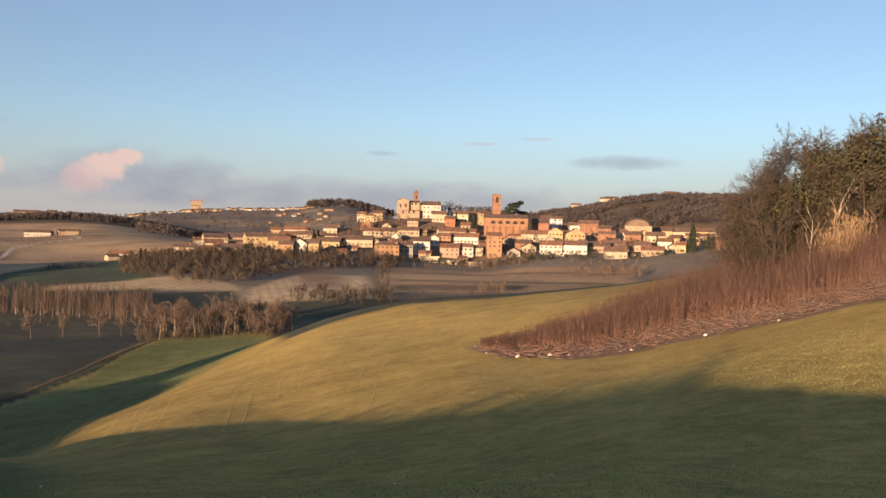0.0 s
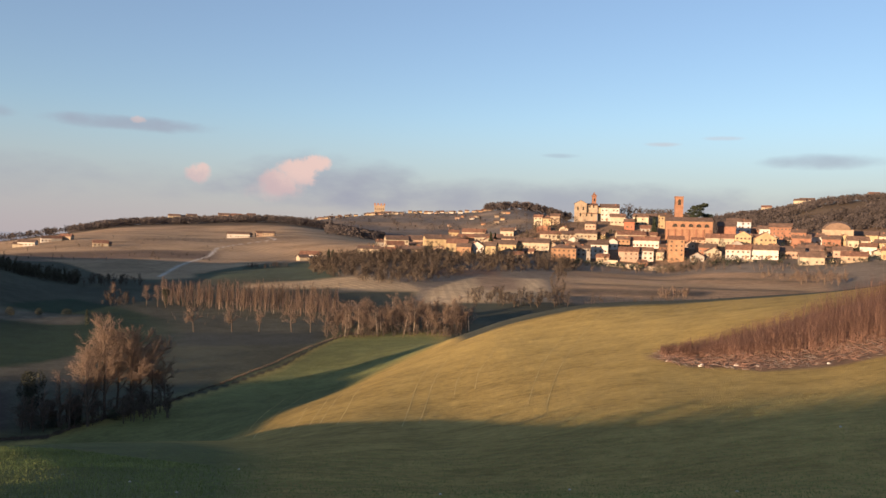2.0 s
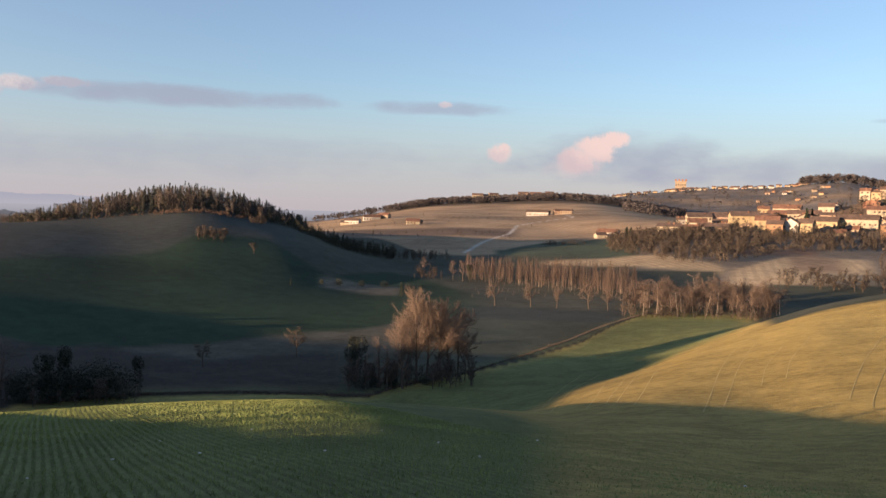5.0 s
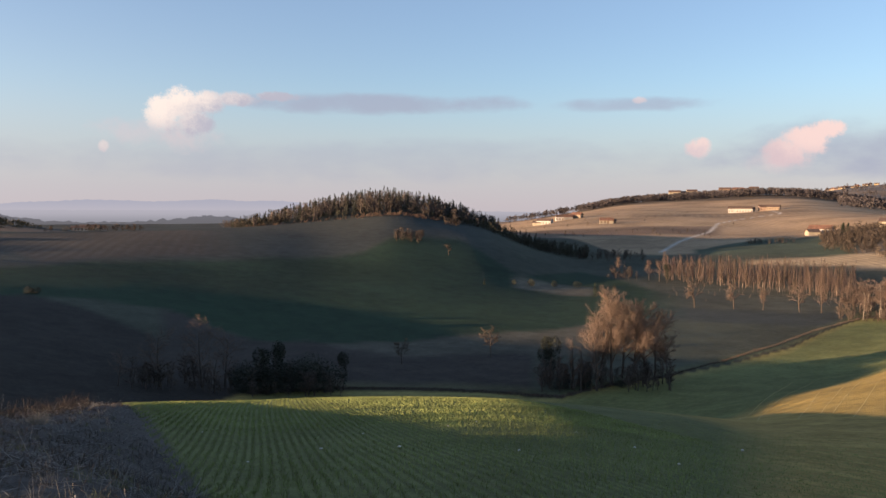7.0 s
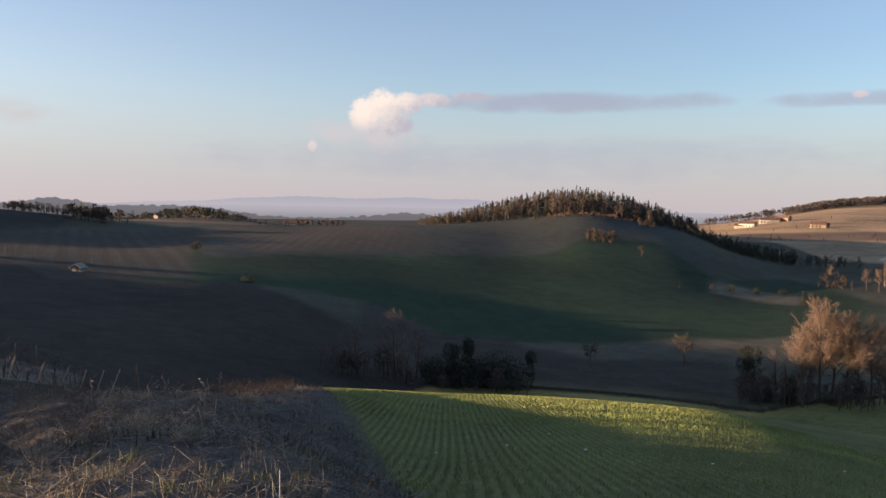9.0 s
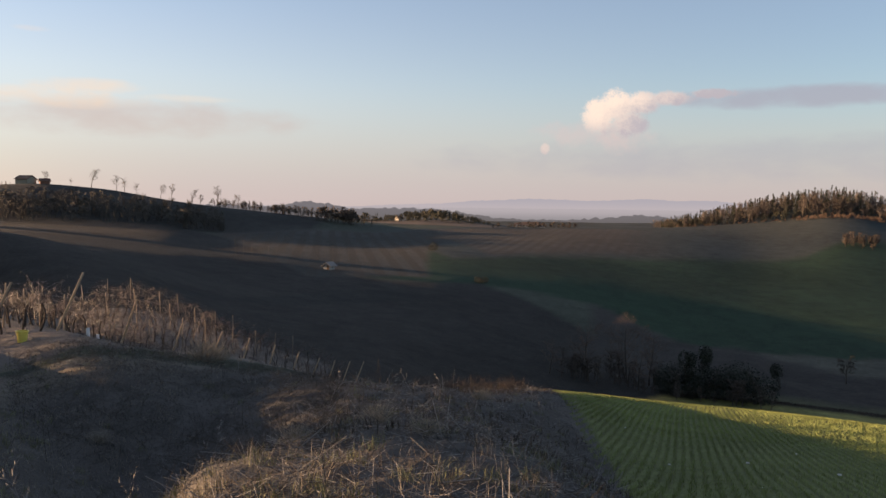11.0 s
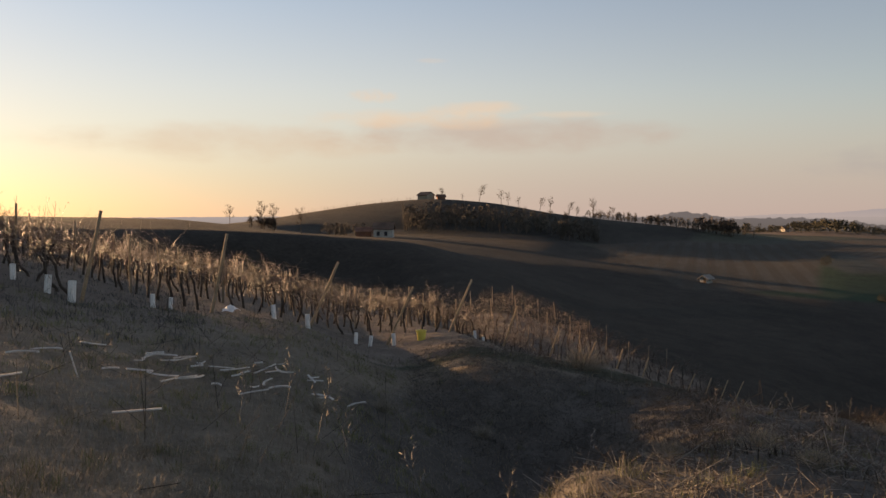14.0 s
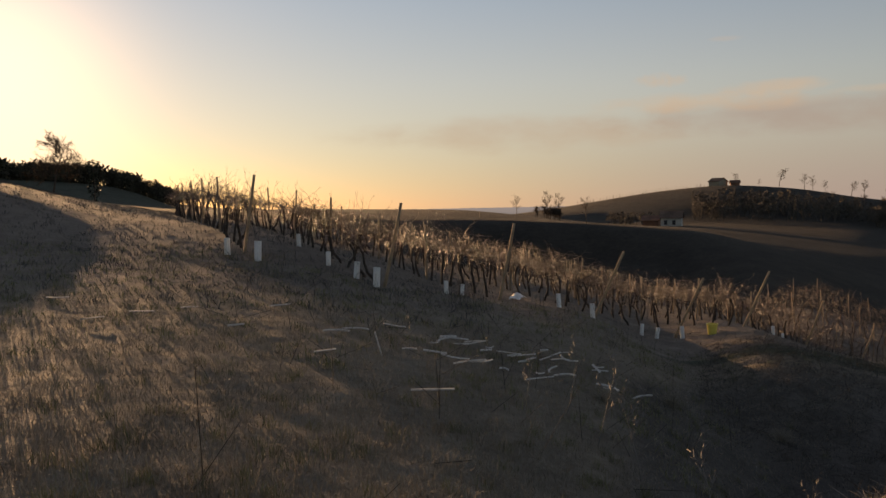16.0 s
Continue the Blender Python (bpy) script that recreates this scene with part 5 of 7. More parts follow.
def build_evergreens():
    rnd = random.Random(8)
    # ivy-clad stumps and shrubs along the ravine and beside the grove
    pollard = ivy_tree("ivy_tree", "dark ivy-clad pollard by the ravine", 71, [(0, 0, 2.2, 0.6, 1.8), (0.4, 0, 4.2, 0.8, 1.1), (-0.6, 0.2, 4.4, 0.6, 0.9)], 620, 0.10, 4.4, IVY, "ivy trees")
    copies([pollard], [(53.4, 115), (38.8, 124, 1.25), (39.2, 122, 1.0), (57.8, 114, 1.25), (59.0, 113, 1.15), (31.0, 296, 1.3)], rnd, 0.95, 1.1)
    shrub = ivy_tree("shrub", "dense dark evergreen shrub in the ravine", 72, [(0, 0, 1.7, 1.7, 1.7), (1.3, 0.4, 1.3, 1.2, 1.3), (-1.3, -0.3, 1.5, 1.3, 1.5)], 900, 0.09, 2.4, IVY, "ravine shrubs", "shrub")
    copies([shrub], [(54.9, 113, 1.3), (55.8, 114, 1.45), (56.7, 115, 1.2), (58.4, 115, 1.4), (60.2, 114, 1.2), (57.5, 112, 1.3), (59.3, 113, 1.2), (37.0, 272, 0.6), (38.6, 267, 0.7), (40.2, 262, 0.7), (41.4, 260, 0.5), (73.0, 189, 0.55), (73.4, 189, 0.5), (76.6, 253, 0.8),
                      (36.4, 119, 0.7), (38.0, 118, 0.6), (34.0, 119, 0.5)], rnd, 0.9, 1.1)
    cypress = ivy_tree("cypress", "small dark cypress on the valley meadow", 73, [(0, 0, 0.9, 0.75, 1.0), (0, 0, 2.2, 0.6, 1.3), (0, 0, 3.5, 0.35, 1.0)], 260, 0.13, 3.0, CEDAR, "meadow cypresses")
    copies([cypress], [(35.8, 246), (34.5, 255, 0.7), (43.5, 250, 0.5)], rnd, 0.95, 1.05)
    # conifers between the houses
    cone = [(rnd.uniform(-.5, .5), rnd.uniform(-.5, .5), 2.4 + 1.8 * k, (3.4 - 0.36 * k) * rnd.uniform(0.8, 1.1), 1.5) for k in range(8)]
    conifer = ivy_tree("conifer", "tall dark conifer standing between the village houses", 74, cone, 260, 0.5, 16.0, CEDAR, "village conifers")
    copies([conifer], [(-17.0, 527, 1.08), (-18.0, 533, 0.62), (-2.1, 640, 0.85), (-18.4, 535, 0.5), (20.3, 500, 0.55), (20.0, 505, 0.5), (9.0, 600, 0.6), (8.7, 605, 0.5), (-14.7, 585, 0.5), (-0.9, 668, 0.5)], rnd, 0.97, 1.03)
    layered = [(rnd.uniform(-5, 5), rnd.uniform(-3, 3), 8 + 2.2 * k, 3.6, 1.0) for k in range(6)] + [(-4, 0, 13, 3.0, 1.2), (4.5, 0, 12, 3.2, 1.2), (0, 0, 19.5, 2.5, 1.4)]
    cedar = ivy_tree("cedar", "broad dark cedar behind the brick church", 75, layered, 260, 0.6, 19, CEDAR, "village cedars")
    copies([cedar], [(-5.35, 692, 1.15), (-4.7, 696, 1.0)], rnd, 0.97, 1.03)


def build_right_wood():
    rnd = random.Random(14)
    tall = [bare_tree(s, 10, SPREADING, "bare brown tree in the wood above the coppice", group="wood edge trees", thick=0.014, twig_size=0.016, twig=TWIG_GREY) for s in (81, 82, 83)]
    spots = [(-19.8, 77, 0.55), (-20.5, 80, 0.7), (-21.2, 76, 0.8), (-21.8, 82, 0.9), (-22.3, 77, 0.95), (-23.0, 83, 1.05), (-23.6, 76, 0.9), (-24.3, 80, 1.02), (-24.9, 86, 1.0), (-25.6, 78, 0.9), (-26.3, 84, 1.0),
             (-27.0, 78, 0.95), (-27.7, 83, 0.95), (-28.4, 78, 0.92), (-29.1, 84, 0.95), (-30, 78, 0.9), (-31, 84, 0.95), (-32, 80, 0.9), (-33.5, 82, 0.9), (-35, 80, 0.9)]
    copies(tall, spots, rnd, 1.12, 1.28)
    green = ivy_tree("ivy_tree", "tree overgrown with olive green ivy in the wood", 84, [(0, 0, 2.5, 1.3, 2.4), (0.8, 0.3, 5.0, 1.4, 1.8), (-0.9, 0, 4.6, 1.2, 1.6), (0.2, 0, 7.0, 1.1, 1.4)], 520, 0.13, 8.2, OLIVE, "ivy trees of the wood")
    copies([green], [(-22.0, 75, 0.8), (-23.4, 74, 0.85), (-24.8, 75, 1.0), (-25.5, 76, 1.0), (-26.6, 76, 1.05), (-28.2, 76, 1.1), (-29.3, 76, 1.1), (-30.8, 76, 1.1), (-27.4, 80, 1.0), (-21.0, 79, 0.6), (-20.6, 74, 0.45), (-21.6, 73, 0.55), (-23.0, 73, 0.6), (-24.0, 78, 1.1), (-26.0, 73, 0.75), (-28.8, 74, 0.9), (-22.6, 79, 0.9)], rnd, 1.05, 1.2)
    under = scatter(np.random.RandomState(85), 260, (-36, -19.2), (70, 92), (3.5, 7.5))
    woodland("underwood", "dense brown leafless underwood between the trees", 86, under, unit_shapes((87, 88, 89), [(14, 0.1, 45, 0.5, 0.3), (12, 0.1, 45, 0.5, 0.2)], 0.012, twig=0.004), TWIG_GREY)
    # the pale trunks that fork in front
    fork = bare_tree(90, 7.2, [(4, 0.35, 28, 0.6, 0.7), (3, 0.4, 40, 0.4, 0.4)], "pale forked tree trunk leaning in front of the wood", bark=PALE_BARK, twig=PALE_BARK, thick=0.014, group="forked trees")
    place(fork, -25.2, 70, 30, 1.0, lean=6)
    place(copy_thing(fork, Matrix()), -24.1, 70.5, 160, 0.75, lean=-14)


def clearings(spots):
    """Leaves out the trees on the fields that lie open in the wood."""
    a, d = np.radians(spots[:, 0]), spots[:, 1]
    x, y = -d * np.sin(a), d * np.cos(a)
    open_field = np.sin(x / 47 + 1.7 * np.sin(y / 90)) + np.sin(y / 38 + np.sin(x / 70))
    return spots[open_field < 1.25]


def build_woods():
    r = np.random.RandomState
    bare = unit_shapes((101, 102, 103, 104), [(12, 0.2, 50, 0.42, 0.3), (12, 0.15, 48, 0.5, 0.15)], 0.02, twig=0.009)
    spiky = unit_shapes((105, 106, 107), [(18, 0.12, 40, 0.28, 0.3), (7, 0.1, 45, 0.55, 0.2)], 0.03, twig=0.012)
    clump = bush_shapes((108, 109, 110))
    dark = plain("hill_wood", (0.055, 0.050, 0.032), 0.95, 0.45, 0.05, 2.0, 0.0, by_piece=0.2)
    far = plain("far_wood", (0.058, 0.049, 0.048), 0.95, 0.40, 0.02, 1.0, 0.0, by_piece=0.2)
    # slim trunks wrapped in ivy, with bare trees between them
    ivied = []
    for seed in (161, 162, 163, 164):
        q = np.random.RandomState(seed)
        ivied.append(foliage(seed, [(q.normal(0, .012), q.normal(0, .012), 0.14 + 0.17 * k, q.uniform(0.05, 0.085) * (1.15 - 0.13 * k), 0.12) for k in range(5)] + [(0, 0, 0.93, 0.018, 0.09)], 20, 0.035, 0.5))
    crest = lambda t: np.interp(t, [42.5, 46, 50, 54, 58, 61], [.8, .95, 1.05, 1.0, .8, .55])
    a = scatter(r(1), 520, (42.5, 61), (408, 475), (5.0, 10.0))
    a[:, 2] *= crest(a[:, 0])
    woodland("hill_wood", "slim ivy-clad trees standing close together on the hilltop", 111, a, ivied, plain("hill_ivy", (0.041, 0.043, 0.031), 0.9, 0.45, 0.05, 2.0, 0.0, by_piece=0.3))
    a = scatter(r(54), 440, (42.5, 61.5), (406, 475), (5.0, 9.0))
    a[:, 2] *= crest(a[:, 0])
    woodland("hill_bare_trees", "brown leafless trees mixed into the hilltop wood", 152, a, bare + spiky, plain("hill_twigs", (0.092, 0.073, 0.060), 0.95, 0.35, 0.05, 2.0, 0.0, by_piece=0.25))
    woodland("hill_underwood", "dark underwood at the foot of the hilltop trees", 151, np.concatenate([scatter(r(51), 460, (42.5, 61), (410, 470), (2.0, 4.4)), scatter(r(52), 150, (36.3, 43), (390, 425), (2, 3.6))]), clump, dark)
    woodland("bracken", "rusty bracken and scrub in front of the hilltop wood", 153, np.concatenate([scatter(r(55), 160, (46.6, 52.5), (398, 409), (0.8, 2.0)), scatter(r(56), 60, (52.5, 60), (402, 410), (0.6, 1.6))]), clump, plain("rusty_bracken", (0.150, 0.098, 0.066), 0.95, 0.3, 0.1, 2.0, 0.0, by_piece=0.25))
    tail = scatter(r(2), 170, (36.3, 43), (392, 425), (4.0, 6.5))
    woodland("hill_hedge", "dark hedge of trees running down from the hilltop wood", 112, tail, ivied + spiky, dark)
    woodland("bushes", "rounded leafless bushes at the end of the wood", 113, np.concatenate([scatter(r(3), 50, (32.5, 37), (385, 420), (3, 5.5)), scatter(r(4), 34, (47.9, 49.7), (318, 334), (2.2, 5.6)),
                                                                                              scatter(r(5), 24, (45.2, 46.4), (385, 392), (2.5, 4.2))]), bare, TWIG_GREY)
    slope = scatter(r(6), 300, (3.0, 21.5), (440, 528), (4.5, 8.5))
    slope = slope[(slope[:, 1] > np.interp(slope[:, 0], [3, 8.8, 13.7, 16.7, 21.6], [470, 430, 356, 350, 412]))]
    more = scatter(r(7), 260, (12.5, 21.5), (350, 528), (4.5, 7.5))
    more = more[(more[:, 1] > np.interp(more[:, 0], [12.5, 13.7, 16.7, 21.6], [385, 356, 352, 412]))]
    woodland("slope_wood", "brown leafless scrub wood on the slope under the village", 114, np.concatenate([slope, more]), bare, TWIG_GREY)
    low = scatter(r(46), 900, (3.0, 21.5), (352, 530), (2.0, 4.2))
    low = low[(low[:, 1] > np.interp(low[:, 0], [3, 8.8, 13.7, 16.7, 21.6], [474, 434, 358, 352, 414]))]
    woodland("slope_underwood", "olive brown underwood filling the slope under the village", 146, low, clump, plain("underwood_twigs", (0.072, 0.056, 0.042), 0.95, 0.45, 0.08, 3.0, 0.0, by_piece=0.25))
    woodland("garden_shrubs", "dark evergreen shrubs in the village gardens", 147, np.concatenate([scatter(r(47), 110, (-20, 18), (535, 650), (2.0, 5.0)), scatter(r(48), 150, (-8, 4), (512, 545), (1.8, 4.4)), scatter(r(53), 60, (-20, -8), (515, 535), (1.8, 4.0)), scatter(r(49), 40, (8, 17), (515, 535), (2.5, 5))]), clump, IVY)
    woodland("slope_scrub", "low brown scrub and garden bushes below the houses", 115, np.concatenate([scatter(r(8), 150, (-14, 3), (486, 534), (1.8, 4.2)), scatter(r(9), 40, (-13, -9), (440, 480), (2, 4)),
                                                                                                     scatter(r(10), 70, (-6.5, -2), (500, 560), (3, 6.5)), scatter(r(11), 30, (-4.5, -2.5), (330, 350), (2.5, 4)),
                                                                                                     scatter(r(12), 40, (-14, -11), (420, 470), (3, 5.5))]), bare, TWIG)
    woodland("garden_trees", "bare garden trees between the village houses", 116, np.concatenate([scatter(r(13), 80, (-20, 18), (545, 660), (4, 8)), scatter(r(14), 60, (3, 7), (600, 680), (4, 8))]), bare, TWIG_GREY)
    woodland("hilltop_trees", "tall bare trees standing behind the hilltop church", 117, scatter(r(15), 46, (-4.5, .3), (700, 730), (13, 18)), bare, TWIG_GREY)
    woodland("undergrowth", "brown undergrowth beneath the birches", 118, np.concatenate([scatter(r(16), 260, (10.5, 20.5), (208, 240), (1.2, 3.6)), scatter(r(17), 60, (19, 31), (240, 300), (0.8, 1.8)), scatter(r(18), 80, (30.5, 39.5), (115, 126), (1.2, 4.6)),
                                                                                          scatter(r(19), 90, (53.5, 67.5), (109, 119), (1.2, 4.4))]), bare, BARK)
    woodland("field_hedges", "leafless hedges between the far fields", 119, np.concatenate([scatter(r(20), 40, (23, 26.2), (482, 500), (2, 4)), scatter(r(21), 30, (28, 41), (560, 640), (2, 4)), scatter(r(22), 26, (33, 35), (300, 330), (2, 4)),
                                                                                            scatter(r(23), 30, (24, 44), (700, 1000), (2, 4))]), bare, TWIG_GREY)
    woodland("gully_scrub", "dark scrub filling the gully below the village fields", 154, np.concatenate([scatter(r(57), 120, (3.4, 10.5), (285, 325), (2.0, 5.0)), scatter(r(58), 50, (3.7, 4.7), (335, 480), (2.0, 4.5)),
                                                                                                            scatter(r(59), 70, (-14, 3), (292, 318), (1.5, 3.4))]), bare, TWIG_GREY)
    woodland("poplar_plantation", "dense ranks of thin bare poplars in the valley", 155, np.stack([np.repeat(np.linspace(31.2, 19.6, 64), 8) + r(60).uniform(-.2, .2, 512), np.repeat(np.linspace(306, 255, 64), 8) + np.tile(np.arange(8) * 5.0, 64) + r(61).uniform(-2.5, 2.5, 512), r(62).uniform(4.8, 8.8, 512)], 1),
             unit_shapes((63, 64, 65), [(16, 0.2, 20, 0.2, 0.5), (4, 0.15, 30, 0.5, 0.3)], 0.008, twig=0.0028), plain("poplar_twigs", (0.105, 0.074, 0.058), 0.95, 0.3, 0.2, 20.0, 0.0, by_piece=0.2))
    grown = scatter(r(63), 380, (72.6, 81.0), (640, 800), (3.5, 10))
    grown[:, 2] *= np.interp(grown[:, 0], [72.6, 74.5, 76.5, 78.5, 81.0], [.35, .8, 1.05, .85, .3])
    woodland("far_valley_wood", "dark wood on the low hill across the valley", 156, np.concatenate([grown, scatter(r(64), 60, (80.5, 84), (640, 700), (4, 8))]), ivied + clump, dark)
    woodland("ridge_hedges", "bare bushes along the edge of the ridge field", 157, np.concatenate([scatter(r(65), 46, (66.5, 72.5), (378, 392), (1.5, 3.4)), scatter(r(66), 34, (82.2, 85.0), (405, 425), (5, 8.5)), scatter(r(67), 60, (85, 91.5), (428, 445), (2.5, 5.0))]), bare + clump, TWIG_GREY)
    woodland("vineyard_hill_wood", "dark strip of wood on the side of the vineyard hill", 120, np.concatenate([scatter(r(24), 330, (91, 104.5), (322, 372), (3.5, 6.5)), scatter(r(25), 60, (80.5, 93), (418, 440), (3, 6)),
                                                                                                               scatter(r(26), 40, (107, 110), (280, 300), (3, 5)), scatter(r(27), 12, (92.8, 93.6), (315, 322), (6, 8))]), bare + spiky + clump[:1], plain("hill_scrub", (0.072, 0.062, 0.050), 0.95, 0.4, 0.05, 2.0, 0.0, by_piece=0.25))
    woodland("far_ridge_wood", "bare brown wood along the far ridge", 121, np.concatenate([scatter(r(28), 1900, (16.5, 37), (1420, 1640), (8, 13)), scatter(r(29), 200, (17, 20.5), (1150, 1400), (8, 12))]), clump, far)
    woodland("right_hill_wood", "bare brown wood over the far hill behind the village", 122, clearings(scatter(r(30), 3800, (-23, 1), (1120, 1540), (7, 12))), clump, far)
    woodland("castle_ridge_wood", "dark wood on the far ridge beside the castle hamlet", 123, np.concatenate([scatter(r(31), 320, (3.5, 9.5), (2250, 2420), (12, 24)), scatter(r(32), 150, (4, 24), (1800, 2250), (9, 14))]), clump, far)
    woodland("horizon_woods", "wood on the end of the far ridge", 124, scatter(r(36), 80, (37, 42), (1500, 1700), (8, 14)), clump, far)
    woodland("sunset_hill_wood", "wood on the hill towards the setting sun", 125, np.concatenate([scatter(r(37), 420, (139, 158), (600, 1000), (9, 13)), scatter(r(38), 420, (139.6, 152), (395, 470), (7, 9.5))]), bare[:2] + clump, dark)


def build_skyline_trees():
    rnd = random.Random(77)
    t = [bare_tree(s, 9.5, SKYLINE, "bare tree on the skyline of the vineyard hill", twig=TWIG_GREY, group="skyline trees", thick=0.016, reach=0.75, twig_size=0.03) for s in (131, 132)]
    copies(t, [(99.2, 428, 1.0), (97.7, 427, 0.85), (97.2, 426, 0.8), (96.5, 425, 0.6), (101.7, 432, 0.7), (95.0, 424, 0.8), (94.3, 424, 0.9), (93.0, 424, 0.8), (91.3, 426, 1.1), (90.0, 426, 0.8), (116.4, 236, 0.6),
               (114.2, 250, 0.9), (113.4, 252, 0.9), (111.6, 270, 0.95), (100.4, 430, 0.4)], rnd, 0.95, 1.05)
    big = bare_tree(139, 8.6, ROUND, "round-crowned bare tree before the setting sun", twig=TWIG_GREY, thick=0.018, reach=0.72, group="sunset trees")
    # the second one is unseen, added to cast its shadow on the wheat
    copies([big], [(147.0, 112, 0.95), (153.5, 90, 0.5)], rnd, 0.97, 1.03)
    stub = ivy_tree("ivy_tree", "ivy-clad trunk with a spiky bare top on the near slope", 134, [(0, 0, 2.0, 0.8, 2.0), (0, 0, 4.2, 0.9, 1.2)], 320, 0.16, 5.6, IVY)
    place(stub, 144.6, 110, 0, 1.0)
    woodland("skyline_bushes", "rounded bare bushes on the field's skyline", 135, scatter(np.random.RandomState(136), 16, (113.2, 115.6), (236, 246), (3, 5)), unit_shapes((137, 138), LIGHT, 0.02), TWIG_GREY)


build_valley_trees()
build_evergreens()
build_right_wood()
build_woods()
build_skyline_trees()

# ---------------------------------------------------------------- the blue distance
# Emission whose graded tone stands in for the haze of the distance.
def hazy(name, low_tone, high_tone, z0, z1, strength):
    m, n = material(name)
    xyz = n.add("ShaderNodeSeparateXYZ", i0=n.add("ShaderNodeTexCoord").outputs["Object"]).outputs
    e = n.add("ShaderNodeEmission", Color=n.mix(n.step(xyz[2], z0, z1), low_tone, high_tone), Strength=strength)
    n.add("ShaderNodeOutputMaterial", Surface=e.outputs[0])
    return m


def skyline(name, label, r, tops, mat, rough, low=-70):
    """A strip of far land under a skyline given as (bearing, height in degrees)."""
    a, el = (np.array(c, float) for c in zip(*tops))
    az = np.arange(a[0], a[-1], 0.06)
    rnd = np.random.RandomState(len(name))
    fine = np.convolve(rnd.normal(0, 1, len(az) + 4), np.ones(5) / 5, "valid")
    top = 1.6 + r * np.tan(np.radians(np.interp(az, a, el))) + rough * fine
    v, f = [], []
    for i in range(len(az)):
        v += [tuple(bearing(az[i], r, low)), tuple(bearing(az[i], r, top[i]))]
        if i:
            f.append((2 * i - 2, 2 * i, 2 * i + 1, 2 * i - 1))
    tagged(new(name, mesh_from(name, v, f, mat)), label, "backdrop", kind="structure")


def build_distance():
    """Flat glowing strips for plain, hills and mountains; haze is put into their colour."""
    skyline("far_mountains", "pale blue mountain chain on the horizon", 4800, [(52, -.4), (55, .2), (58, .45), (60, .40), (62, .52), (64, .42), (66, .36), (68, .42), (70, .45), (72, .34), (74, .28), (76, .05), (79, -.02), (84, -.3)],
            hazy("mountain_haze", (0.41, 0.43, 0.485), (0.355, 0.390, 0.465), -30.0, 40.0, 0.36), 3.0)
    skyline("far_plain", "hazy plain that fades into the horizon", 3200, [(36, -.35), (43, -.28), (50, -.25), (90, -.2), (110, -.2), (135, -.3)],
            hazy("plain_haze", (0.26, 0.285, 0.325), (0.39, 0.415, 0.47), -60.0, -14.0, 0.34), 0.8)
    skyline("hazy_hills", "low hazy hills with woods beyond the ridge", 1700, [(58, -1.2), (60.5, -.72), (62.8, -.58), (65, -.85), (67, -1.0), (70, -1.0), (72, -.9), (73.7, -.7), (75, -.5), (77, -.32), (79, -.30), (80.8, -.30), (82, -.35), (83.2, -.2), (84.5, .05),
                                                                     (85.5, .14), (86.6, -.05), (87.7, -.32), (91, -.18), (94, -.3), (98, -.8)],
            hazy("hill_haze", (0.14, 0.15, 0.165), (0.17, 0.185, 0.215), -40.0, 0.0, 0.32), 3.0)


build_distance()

# ---------------------------------------------------------------- vineyard
POST = plain("old_post_wood", (0.235, 0.175, 0.120), 0.9, 0.35, 2.0, 40.0, 0.6, 0.01, by_piece=0.2)
VINE_BARK = plain("vine_bark", (0.060, 0.045, 0.035), 0.95, 0.4, 6.0, 60.0, 0.7, 0.01)
CANE = plain("vine_canes", (0.110, 0.080, 0.064), 0.45, 0.35, 1.5, 30.0, 0.0)
# Lighter copy of the post wood for the end posts, sunlight put into it.
END_WOOD = plain("bleached_post_wood", (0.330, 0.235, 0.150), 0.9, 0.35, 2.0, 40.0, 0.6, 0.01, by_piece=0.2)
WIRE = plain("wire", (0.13, 0.125, 0.12), 0.6, 0.2, 3.0, 30.0, 0.0)
GUARD = plain("white_guard", (0.72, 0.70, 0.66), 0.5, 0.15, 3.0, 30.0, 0.1)


